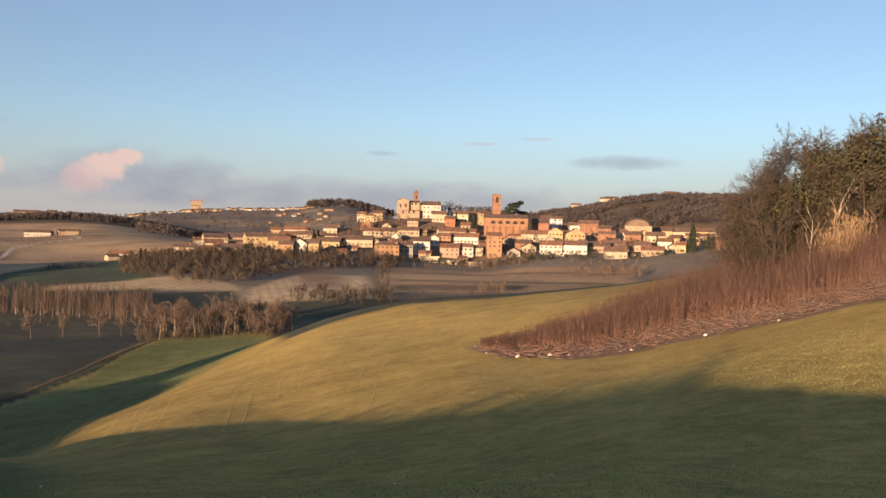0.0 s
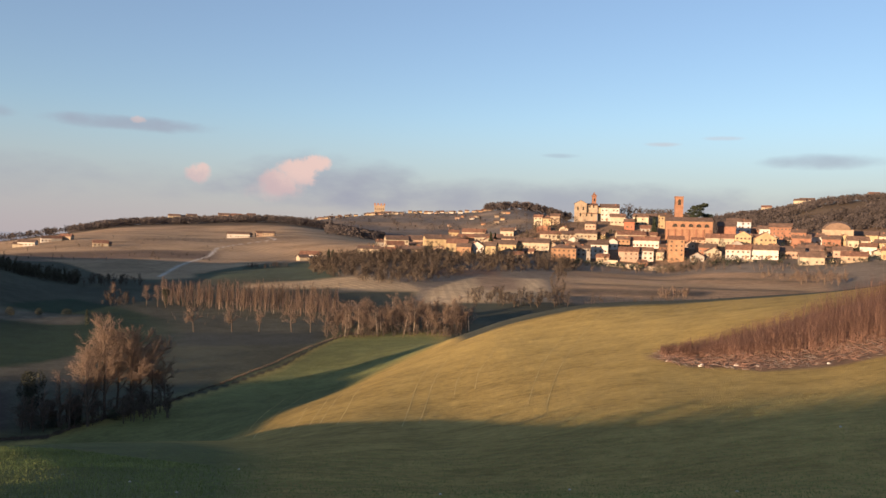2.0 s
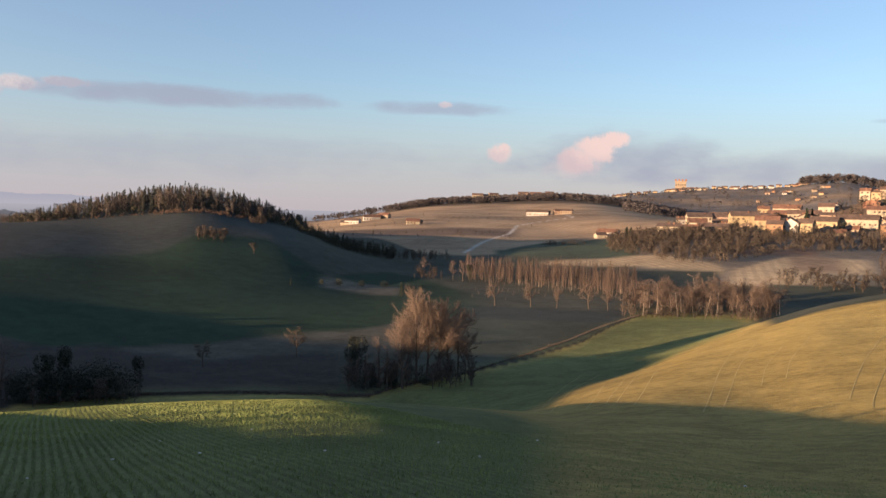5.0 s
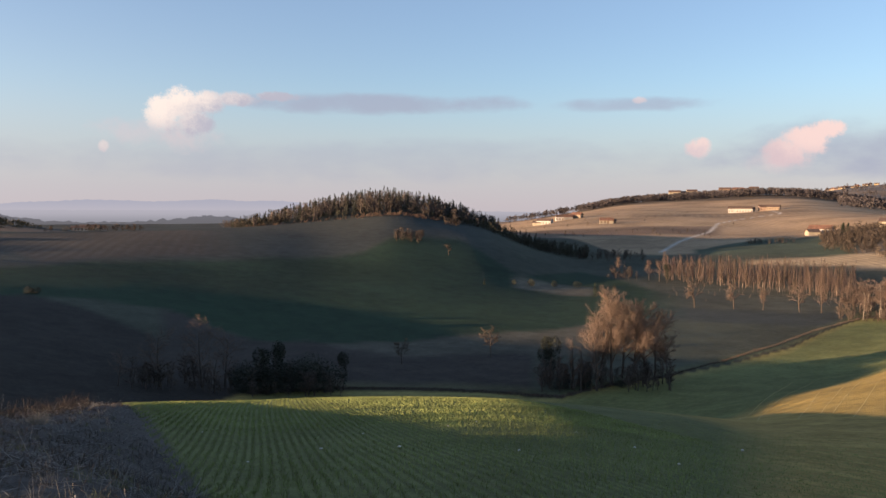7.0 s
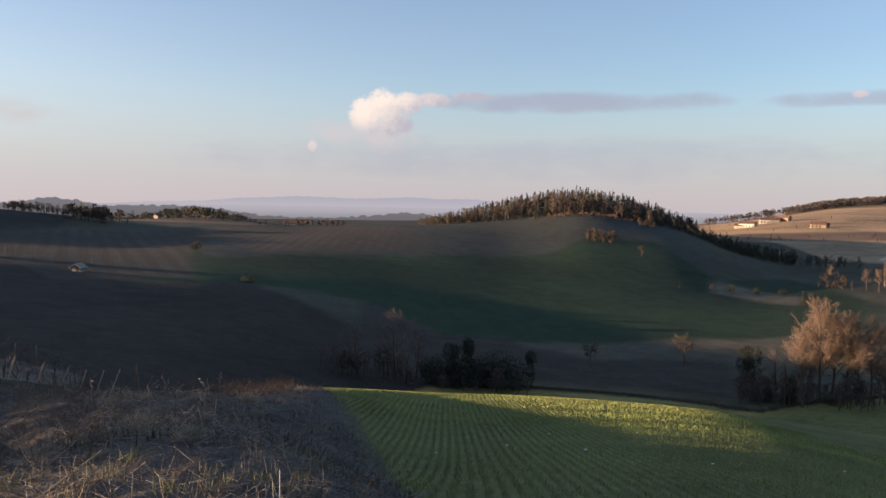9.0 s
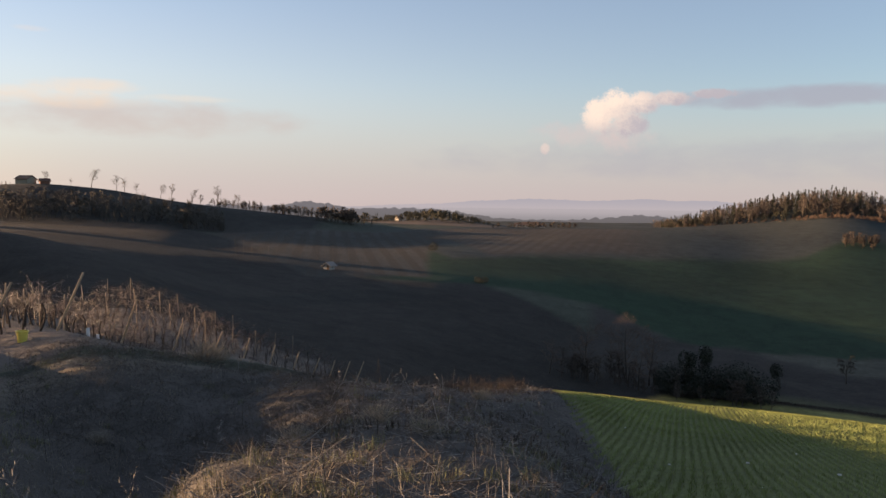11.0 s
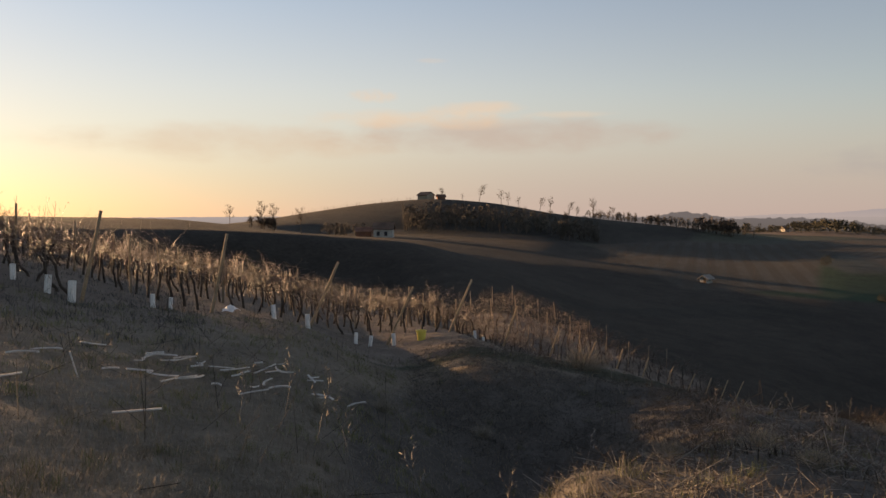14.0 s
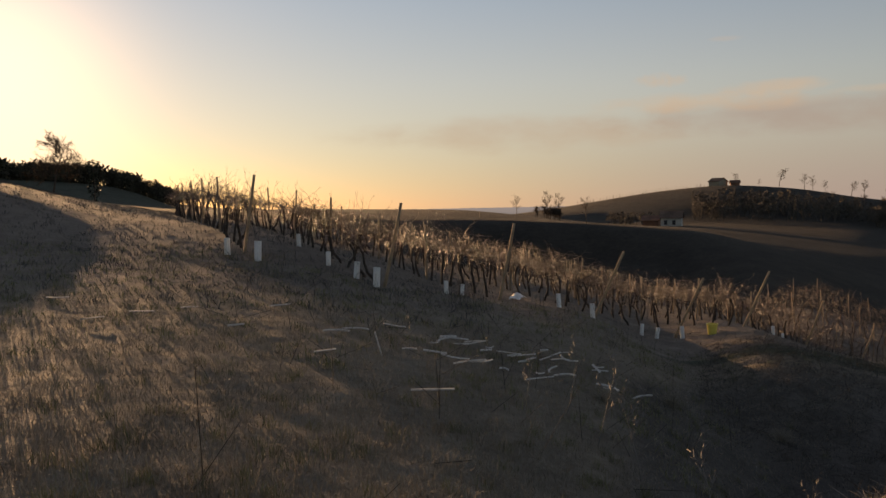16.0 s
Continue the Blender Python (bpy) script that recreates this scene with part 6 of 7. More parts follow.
def vine_meshes(seed):
    r = random.Random(seed)
    s = Skeleton(seed)
    p, d = Vector((0, 0, -0.1)), Vector((0, 0, 1))
    for i in range(5):
        d = s.wander(d, 0.28)
        d.z = abs(d.z) + 0.5
        d.normalize()
        q = p + d * 0.2
        s.tube("trunk", p, q, 0.038 - 0.003 * i, 0.035 - 0.003 * i, 6)
        p = q
    # long canes that rise, arch over and hang down along the wires
    for i in range(13):
        side = 1 if i % 2 else -1
        a = p + Vector((side * r.uniform(0, 0.25), r.uniform(-0.05, 0.05), r.uniform(-0.1, 0.1)))
        d = Vector((side * r.uniform(0.0, 0.9), r.gauss(0, 0.35), r.uniform(0.3, 1.2))).normalized()
        n, bow = r.randrange(6, 11), r.choice((r.uniform(0.0, 0.08), r.uniform(0.12, 0.42), r.uniform(0.12, 0.42)))
        for k in range(n):
            b = a + d * r.uniform(0.09, 0.13)
            s.tube("crown", a, b, 0.0070 - 0.0005 * k, 0.0 if k == n - 1 else 0.0065 - 0.0005 * k, 3)
            if r.random() < 0.4:
                q = s.wander(d + Vector((0, 0, 0.3)), 0.6)
                m = b + q * r.uniform(0.05, 0.16)
                s.tube("crown", b, m, 0.004, 0.003, 3)
                s.tube("crown", m, m + s.wander(q - Vector((0, 0, 0.4)), 0.3) * r.uniform(0.04, 0.13), 0.003, 0.0, 3)
            a, d = b, s.wander(d + Vector((side * 0.10, 0, -bow)), 0.22)
    for side in (1, -1):
        a, d = p.copy(), Vector((side, 0, 0.35)).normalized()
        for k in range(5):
            b = a + d * 0.15
            s.tube("crown", a, b, 0.011, 0.009, 4)
            a, d = b, s.wander(d + Vector((0, 0, -0.12)), 0.12)
    out = {}
    for key, mat in (("trunk", VINE_BARK), ("crown", CANE)):
        co, tri = s.parts[key]
        out[key] = mesh_tris("vine_" + key, np.array([tuple(v) for v in co]), np.array(tri), mat)
    return out


def post_mesh(name, radius, high, seed, mat):
    s = Skeleton(seed)
    p = Vector((0, 0, -0.3))
    for k in range(4):
        q = p + Vector((s.rnd.uniform(-.012, .012), s.rnd.uniform(-.012, .012), (high + 0.3) / 4))
        s.tube("trunk", p, q, radius * (1.05 - 0.06 * k), radius * (1.0 - 0.06 * k), 7)
        p = q
    co, tri = s.parts["trunk"]
    co, tri = [tuple(v) for v in co], list(tri)
    n = len(co)
    tri += [(n - 7, n - 7 + i, n - 6 + i) for i in range(1, 6)]
    return mesh_tris(name, np.array(co), np.array(tri), mat)


ROW_WAY = bearing(143, 1.0)


def row_starts():
    """Where the rows of vines begin, along the edge of the slope."""
    a, b = Vector((-17.8, -12.9, 0)), Vector((-61.7, 6.5, 0))
    starts = [a.lerp(b, k / 12.3) for k in range(15)]
    return [Vector((-17.6, -17.8, 0))] + starts


def build_vineyard():
    rnd = random.Random(55)
    vines = [vine_meshes(200 + k) for k in range(6)]
    tall, brace = [post_mesh("post", 0.042, 2.0, 220 + k, POST) for k in range(3)], [post_mesh("end_post", 0.05, 2.3, 230 + k, END_WOOD) for k in range(3)]
    across = Vector((-ROW_WAY.y, ROW_WAY.x, 0))
    for n, start in enumerate(row_starts()):
        row = thing("vine_row", "row of leafless pruned vines on wires with leaning wooden end post", "vine row", Matrix.Translation((start.x, start.y, ground_height(start.x, start.y))), "vine rows")
        base = row.matrix_basis.translation.copy()

        def at(s, side=0.0):
            p = start + ROW_WAY * s + across * side
            return Vector((p.x, p.y, ground_height(p.x, p.y))) - base

        lean = rnd.uniform(16, 25) if n > 2 else rnd.uniform(9, 17)
        # the end posts lean downhill
        axis = Vector((-math.cos(radians(15)), -math.sin(radians(15)), 0))
        part("end_post", rnd.choice(brace), row, m=Matrix.Translation(at(-0.25)) @ Matrix.Rotation(radians(lean), 4, axis))
        tops = []
        length = 34 if n < 10 else 24
        for k in range(1, int(length / 6) + 1):
            spot = at(6.0 * k + rnd.uniform(-.3, .3), rnd.uniform(-.06, .06))
            part("post", rnd.choice(tall), row, m=Matrix.Translation(spot) @ pose(0, 0, 0, rnd.uniform(-4, 4), rnd.uniform(-4, 4), rnd.uniform(0, 90)))
            tops.append(spot)
        for h in (0.9, 1.4, 1.85):
            co, tri = [], []
            s = Skeleton(n)
            pts = [at(0.2) + Vector((0, 0, h))] + [p + Vector((0, 0, h)) for p in tops]
            for p, q in zip(pts, pts[1:]):
                mid = (p + q) / 2 - Vector((0, 0, 0.04))
                s.tube("trunk", p, mid, 0.0025, 0.0025, 3)
                s.tube("trunk", mid, q, 0.0025, 0.0025, 3)
            co, tri = s.parts["trunk"]
            part("wire", mesh_tris("wire", np.array([tuple(v) for v in co]), np.array(tri), WIRE), row)
        turn = math.degrees(math.atan2(ROW_WAY.y, ROW_WAY.x))
        k = 0.6
        while k < length:
            v = rnd.choice(vines)
            m = Matrix.Translation(at(k, rnd.uniform(-.05, .05))) @ pose(0, 0, 0, 0, 0, turn + rnd.choice((0, 180)) + rnd.uniform(-8, 8)) @ Matrix.Scale(rnd.uniform(1.12, 1.35) * (0.98 if n > 4 else 1.03), 4)
            stem = part("vine_trunk", v["trunk"], row, m=m)
            part("vine_crown", v["crown"], stem)
            k += rnd.uniform(0.8, 1.05)
    # white guards round young vines, and one yellow pail
    tube = bpy.data.meshes.new("vine_guard")
    bm = bmesh.new()
    for rad, flip in ((0.075, 1), (0.068, -1)):
        ring = [[bm.verts.new((rad * math.cos(6.2832 * i / 8), rad * math.sin(6.2832 * i / 8), z)) for i in range(8)] for z in (-0.05, 0.42)]
        for i in range(8):
            q = (ring[0][i], ring[0][(i + 1) % 8], ring[1][(i + 1) % 8], ring[1][i])
            bm.faces.new(q if flip > 0 else q[::-1])
    bm.to_mesh(tube)
    bm.free()
    tube.materials.append(GUARD)
    for az, r, s in ((129.6, 24.5, 1), (127.7, 22.6, 1.1), (126.3, 21.4, 1.25), (121.4, 23.6, .9), (120.3, 23.9, .8), (113.5, 25.3, 1), (111.2, 25.0, 1.05), (107.9, 28, .9), (106.9, 28.3, .9), (105.2, 28.8, 1), (99.5, 33.2, .9),
                     (136.4, 24, 1.1), (134.4, 23.0, 1.3), (98.9, 33.5, .7), (131.6, 28.5, 1), (95.2, 38, .9)):
        g = thing("vine_guard", "white plastic tree guard round a young vine", "tree guard", group="vine guards", data=tube)
        g.matrix_basis = Matrix.Translation(on_ground(az, r)) @ pose(0, 0, 0, rnd.uniform(-7, 7), rnd.uniform(-7, 7), 0) @ Matrix.Scale(s, 4)
    verts, faces = [], []
    for z, rad in ((0.0, 0.13), (0.32, 0.17)):
        verts += [(rad * math.cos(6.2832 * i / 12), rad * math.sin(6.2832 * i / 12), z) for i in range(12)]
    faces += [(i, (i + 1) % 12, 12 + (i + 1) % 12, 12 + i) for i in range(12)] + [tuple(range(12))[::-1]]
    pail = thing("pail", "yellow plastic pail standing under the vines", "pail", Matrix.Translation(on_ground(103.3, 29.2)) @ Matrix.Scale(1.1, 4))
    part("bucket", mesh_from("bucket", verts, faces, plain("yellow_plastic", (0.80, 0.60, 0.12), 0.45, 0.1, 2.0, 20.0, 0.05)), pail)
    part("rim", mesh_from("rim", [(rad * math.cos(6.2832 * i / 12), rad * math.sin(6.2832 * i / 12), z) for rad, z in ((0.17, 0.30), (0.19, 0.30), (0.19, 0.33), (0.16, 0.33)) for i in range(12)],
                          [(12 * j + i, 12 * j + (i + 1) % 12, 12 * j + 12 + (i + 1) % 12, 12 * j + 12 + i) for j in range(3) for i in range(12)], bpy.data.materials["yellow_plastic"]), pail)
    # white sheet crumpled at the foot of a row
    s = np.random.RandomState(4)
    gx, gy = np.meshgrid(np.linspace(-.27, .27, 9), np.linspace(-.2, .2, 7))
    gz = 0.2 * np.exp(-((gx * 4) ** 2 + (gy * 4.5) ** 2)) + s.uniform(0, 0.06, gx.shape)
    v = np.stack([gx, gy, gz], -1).reshape(-1, 3)
    f = [(9 * i + j, 9 * i + j + 1, 9 * i + j + 10, 9 * i + j + 9) for i in range(6) for j in range(8)]
    thing("plastic_sheet", "crumpled white plastic sheet at the foot of the vines", "sheet", Matrix.Translation(on_ground(116.4, 25.6)), data=mesh_from("plastic_sheet", v, f, GUARD))


def stakes(name, label, seed, count, az, r, high, thick, mat, gap=None):
    """Many thin posts standing on a far slope, in lines where gap gives (bearing step)."""
    rnd = np.random.RandomState(seed)
    a = rnd.uniform(*az, count)
    if gap:
        a = np.round(a / gap) * gap + rnd.normal(0, 0.02, count)
    d = rnd.uniform(*r, count)
    x, y = -d * np.sin(np.radians(a)), d * np.cos(np.radians(a))
    z = heights(x, y)
    h = rnd.uniform(0.8, 1.1, count) * high
    co = []
    for k in range(3):
        t = 2.0944 * k
        co.append(np.stack([x + thick * math.cos(t), y + thick * math.sin(t), z - 0.2], 1))
    co.append(np.stack([x, y, z + h], 1))
    co = np.stack(co, 1).reshape(-1, 3)
    b = np.arange(0, 4 * count, 4)
    tri = np.concatenate([np.stack([b + i, b + (i + 1) % 3, b + 3], 1) for i in range(3)])
    tagged(new(name, mesh_tris(name, co, tri, mat)), label, "vineyard", kind="stuff")


build_vineyard()
stakes("hill_vineyard", "lines of vineyard stakes on the far slope", 1, 1500, (80.5, 90.5), (205, 345), 0.7, 0.03, BARK, 0.55)
stakes("ridge_vineyard", "vineyard stakes along the ridge field", 2, 800, (62.5, 77), (300, 372), 0.7, 0.03, BARK, 0.5)
stakes("crest_vineyard", "thin vineyard stakes on the crest of the hill", 3, 240, (103.5, 112.5), (405, 430), 2.0, 0.045, BARK, 0.22)
stakes("slope_vineyard", "vine stakes on the slope below the wooded hill", 4, 300, (52, 58), (330, 385), 0.7, 0.03, BARK, 0.5)

# ---------------------------------------------------------------- near ground: coppice, heaps, wheat, grass
DRY = plain("dry_grass", (0.235, 0.202, 0.154), 0.9, 0.35, 1.5, 15.0, 0.0, by_piece=0.25)
# Darker, greyer copy of the dry grass, with shade put into its colour.
DRY_SHADED = plain("rotten_grass", (0.100, 0.092, 0.080), 0.95, 0.40, 1.2, 15.0, 0.0, by_piece=0.3)
GREEN_GRASS = plain("grass_blades", (0.150, 0.148, 0.070), 0.85, 0.35, 1.5, 15.0, 0.0, by_piece=0.25)
WHEAT_LEAF = plain("wheat_leaves", (0.205, 0.240, 0.074), 0.8, 0.30, 0.25, 10.0, 0.0, by_piece=0.2)
STALK = plain("chopped_stalks", (0.185, 0.170, 0.150), 0.85, 0.35, 2.0, 30.0, 0.0, by_piece=0.25)
PALE_WOOD = plain("weathered_lath", (0.470, 0.445, 0.400), 0.8, 0.25, 3.0, 40.0, 0.3, 0.004)
STONE_WHITE = plain("pale_stone", (0.560, 0.520, 0.460), 0.9, 0.25, 4.0, 30.0, 0.4, 0.01)


def grid_heights(x, y):
    """Ground heights for very many places, read from a fine table."""
    az = (np.degrees(np.arctan2(-x, y)) + 40) % 360 - 40
    r = np.hypot(x, y)
    out = np.empty_like(x)
    key = np.round(az * 10).astype(int)
    order = np.argsort(key, kind="stable")
    cuts = np.flatnonzero(np.diff(key[order])) + 1
    for idx in np.split(order, cuts):
        R, Z = lay_at(float(az[idx].mean()))
        out[idx] = shape(R, Z, r[idx])
    return out + ripple(x, y)


def blades(name, label, mat, x, y, high, wide, lean, seed, per=1, spread=0.0, category="grass"):
    """Single grass blades as slim bent triangles, several to a tuft."""
    rnd = np.random.RandomState(seed)
    x, y, high = np.repeat(x, per), np.repeat(y, per), np.repeat(high, per) * rnd.uniform(0.6, 1.15, len(x) * per)
    x, y = x + rnd.normal(0, spread, len(x)), y + rnd.normal(0, spread, len(y))
    z = grid_heights(x, y)
    t, a = rnd.uniform(0, 6.2832, len(x)), rnd.uniform(0, 6.2832, len(x))
    l = np.abs(rnd.normal(0, lean, len(x)))
    w = wide * rnd.uniform(0.7, 1.3, len(x))
    foot = np.stack([x, y, z - 0.01], 1)
    side = np.stack([np.cos(t) * w, np.sin(t) * w, 0 * t], 1)
    bend = np.stack([np.cos(a) * l * high, np.sin(a) * l * high, high * np.sqrt(np.clip(1 - 0.5 * l ** 2, 0.1, 1))], 1)
    mid = foot + bend * 0.5 + (high * 0.12)[:, None] * [0, 0, 1]
    co = np.stack([foot - side, foot + side, mid - side * 0.8, mid + side * 0.8, foot + bend], 1).reshape(-1, 3)
    b = np.arange(0, len(co), 5)
    tri = np.concatenate([np.stack([b, b + 1, b + 3], 1), np.stack([b, b + 3, b + 2], 1), np.stack([b + 2, b + 3, b + 4], 1)])
    return tagged(new(name, mesh_tris(name, co, tri, mat)), label, category, kind="stuff")


def sector(seed, count, az, r, keep=None, even=0.5):
    """Places spread over a sector; a smaller even crowds them towards the eye."""
    rnd = np.random.RandomState(seed)
    a = rnd.uniform(*az, count)
    d = (r[0] ** (1 / even) + rnd.uniform(0, 1, count) * (r[1] ** (1 / even) - r[0] ** (1 / even))) ** even if even else r[0] * (r[1] / r[0]) ** rnd.uniform(0, 1, count)
    if keep is not None:
        ok = keep(a, d)
        a, d = a[ok], d[ok]
    return -d * np.sin(np.radians(a)), d * np.cos(np.radians(a))


def sticks(name, label, mat, x, y, long, thick, seed, rise=0.15, lift=0.03, category="debris"):
    """Short rods lying about or standing at a slant."""
    rnd = np.random.RandomState(seed)
    z = grid_heights(x, y) + rnd.uniform(0, lift, len(x))
    t = rnd.uniform(0, 6.2832, len(x))
    e = np.abs(rnd.normal(0, rise, len(x)))
    l = long * rnd.uniform(0.4, 1.3, len(x))
    d = np.stack([np.cos(t) * np.cos(e), np.sin(t) * np.cos(e), np.sin(e)], 1) * l[:, None]
    u = np.stack([-np.sin(t), np.cos(t), 0 * t], 1) * thick
    w = np.tile([0, 0, thick * 1.6], (len(x), 1))
    p = np.stack([x, y, z], 1)
    co = np.stack([p - u, p + u, p + w, p + d - u * .6, p + d + u * .6, p + d + w * .6], 1).reshape(-1, 3)
    b = np.arange(0, len(co), 6)[:, None]
    faces = np.array([(0, 1, 4), (0, 4, 3), (1, 2, 5), (1, 5, 4), (2, 0, 3), (2, 3, 5)])
    tri = (b[:, None] + faces[None]).reshape(-1, 3)
    return tagged(new(name, mesh_tris(name, co, tri, mat)), label, category, kind="stuff")


def build_coppice():
    rnd = np.random.RandomState(41)
    n = 7000
    a = -36 + 33.2 * rnd.uniform(0, 1, n) ** 1.0
    near = np.interp(a, [-36, -28.6, -23, -16, -8.7, -4, -2.2], [60, 60, 61, 65.2, 65.5, 67.5, 71.5])
    d = near + rnd.uniform(0, 1, n) * np.interp(a, [-36, -20, -14, -8.6, -3], [16, 16, 14, 9, 2])
    tall = np.interp(a, [-36, -28, -20, -14, -8.6, -5, -3], [2.7, 2.7, 3.0, 2.8, 1.9, 1.3, 0.9]) * rnd.uniform(0.5, 1.12, n)
    x, y = -d * np.sin(np.radians(a)), d * np.cos(np.radians(a))
    z = grid_heights(x, y)
    cos, tris, base = [], [], 0
    for k in range(5):
        # one main shoot and four side twigs each
        f0 = 0.0 if k == 0 else rnd.uniform(0.15, 0.65, n)
        hgt = tall if k == 0 else tall * rnd.uniform(0.3, 0.5, n)
        t = rnd.uniform(0, 6.2832, n)
        out = rnd.normal(0, 0.10, n) if k == 0 else rnd.uniform(0.15, 0.45, n)
        foot = np.stack([x, y, z + f0 * tall], 1)
        tip = foot + np.stack([np.cos(t) * out * hgt, np.sin(t) * out * hgt, hgt], 1)
        w = 0.017 if k == 0 else 0.010
        ring = [foot + np.array([math.cos(2.0944 * i) * w, math.sin(2.0944 * i) * w, 0]) for i in range(3)]
        co = np.stack(ring + [tip], 1).reshape(-1, 3)
        b = np.arange(0, len(co), 4) + base
        cos.append(co)
        tris += [np.stack([b + i, b + (i + 1) % 3, b + 3], 1) for i in range(3)]
        base += len(co)
    tagged(new("coppice", mesh_tris("coppice", np.concatenate(cos), np.concatenate(tris), TWIG_RED)), "thicket of reddish brown leafless shoots on the bank", "thicket", kind="stuff")
    keep = lambda a, d: (d > np.interp(a, [-36, -28.6, -23, -16, -8.7, -4, -2.2], [53, 53.5, 54.5, 58.5, 57.5, 62.5, 68.5])) & (d < np.interp(a, [-36, -14, -8.6, -2.2], [66, 70, 73, 72]))
    x, y = sector(42, 5200, (-36, -2.3), (53, 74), keep)
    sticks("brushwood", "heap of cut brushwood and chips along the field edge", TWIG_RED, x, y, 0.8, 0.018, 43, 0.3, 0.25)
    x, y = sector(44, 2200, (-36, -2.3), (53, 74), keep)
    sticks("pale_chips", "pale wood chips scattered over the brush heap", STALK, x, y, 0.35, 0.02, 45, 0.3, 0.2)
    stone = bpy.data.meshes.new("stone")
    bm = bmesh.new()
    bmesh.ops.create_icosphere(bm, subdivisions=2, radius=0.2)
    for v in bm.verts:
        v.co *= 1 + 0.5 * (noise.noise(v.co * 6) )
        v.co.z *= 0.65
    bm.to_mesh(stone)
    bm.free()
    stone.materials.append(STONE_WHITE)
    r = random.Random(46)
    for az, d, s in ((-5.4, 62, 1.2), (-7.6, 61, 1.1), (-9.0, 60, .7), (-13.2, 59, .6), (-18, 58, .7), (-22.5, 56, .6), (-3.2, 66, .6)):
        o = thing("stone", "pale stone lying in the brush heap", "stone", group="heap stones", data=stone)
        o.matrix_basis = Matrix.Translation(on_ground(az, d)) @ pose(0, 0, 0, r.uniform(0, 40), r.uniform(0, 40), r.uniform(0, 360)) @ Matrix.Scale(s, 4)
    for az, d, s in ((44, 27, .16), (46, 25, .14), (49.5, 19, .2), (52, 24, .14), (55, 21, .16), (57, 29, .16), (37, 24, .15), (33, 21, .18), (60, 20, .12), (41, 17, .15), (30, 17, .15), (12, 18, .15), (3, 20, .14), (-8, 16, .12), (-20, 17, .12),
                     (47.2, 33, .2), (63, 27, .15), (54, 15, .1), (26, 26, .2), (-14, 30, .2)):
        o = thing("field_stone", "small pale stone lying on the wheat field", "stone", group="field stones", data=stone)
        o.matrix_basis = Matrix.Translation(on_ground(az, d)) @ pose(0, 0, 0, r.uniform(0, 40), r.uniform(0, 40), r.uniform(0, 360)) @ Matrix.Scale(s * 1.3, 4)


def build_reeds():
    ob = thing("giant_reed", "tall clump of straw-coloured giant reed beside the wood", "reed")
    rnd = np.random.RandomState(50)
    cos, tris, b = [], [], 0
    plume, ptri, pb = [], [], 0
    for k in range(170):
        f = np.array([rnd.normal(0, 0.5), rnd.normal(0, 0.5), -0.1])
        h = rnd.uniform(2.6, 4.6)
        tip = f + np.array([f[0] * 0.45 + rnd.normal(0, .25), f[1] * 0.45 + rnd.normal(0, .25), h])
        for i in range(3):
            cos.append(f + [0.02 * math.cos(2.0944 * i), 0.02 * math.sin(2.0944 * i), 0])
        cos.append(tip)
        tris += [(b + i, b + (i + 1) % 3, b + 3) for i in range(3)]
        b += 4
        for j in range(12):
            t = rnd.uniform(0.3, 1.0)
            p = f + (tip - f) * t
            d = rnd.normal(size=3) * [0.2, 0.2, 0.2] + [0, 0, 0.32]
            w = rnd.normal(size=3) * 0.02
            plume += [p - w, p + w, p + d]
            ptri.append((pb, pb + 1, pb + 2))
            pb += 3
    part("stem_bundle", mesh_tris("stem_bundle", np.array(cos), np.array(tris), REED), ob)
    part("foliage", mesh_tris("foliage", np.array(plume), np.array(ptri), REED), ob)
    place(ob, -26.3, 68, 0, 1.0, lean=5)
    place(copy_thing(ob, Matrix()), -25.6, 68.5, 200, 0.75)


def build_wheat():
    # drilled rows on the rounded near field
    rnd = np.random.RandomState(60)
    way, gap, step = math.radians(58), 0.22, 0.09
    ux, uy, vx, vy = -math.sin(way), math.cos(way), math.cos(way), math.sin(way)
    s, o = np.meshgrid(np.arange(0, 64, step), np.arange(-36, 14, gap))
    s, o = s + rnd.uniform(-.05, .05, s.shape), o + 0.25 * np.sin(s / 9.0) + rnd.normal(0, 0.012, s.shape)
    x, y = (s * ux + o * vx).ravel(), (s * uy + o * vy).ravel()
    a, d = np.degrees(np.arctan2(-x, y)), np.hypot(x, y)
    edge = np.interp(a, [61, 62.8, 64.8, 66.4, 68.5], [5, 9.5, 15.5, 22.5, 40])
    ok = (a > 24 + rnd.uniform(0, 8, x.shape)) & (a < 68) & (d > 7.5) & (d < 58) & (d > np.where(a > 61, edge, 0)) & (rnd.uniform(0, 1, x.shape) < np.where(d > 40, 0.6, 0.85))
    x, y = x[ok], y[ok]
    d = np.hypot(x, y)
    for name, mine, wide in (("wheat_rows", d < 27, 0.006), ("wheat_rows", d >= 27, 0.013)):
        blades(name, "young winter wheat in drilled rows", WHEAT_LEAF, x[mine], y[mine], np.full(mine.sum(), 0.10), wide, 0.7, 61, 3, 0.035, "wheat")
    thin = np.random.RandomState(59)
    x, y = sector(62, 46000, (-34, 32), (6, 44), lambda a, d: thin.uniform(0, 1, len(a)) < np.clip((46 - d) / 18, 0, 1), 0.6)
    blades("wheat", "young winter wheat covering the slope", WHEAT_LEAF, x, y, np.full(len(x), 0.05), 0.005, 0.9, 63, 3, 0.05, "wheat")


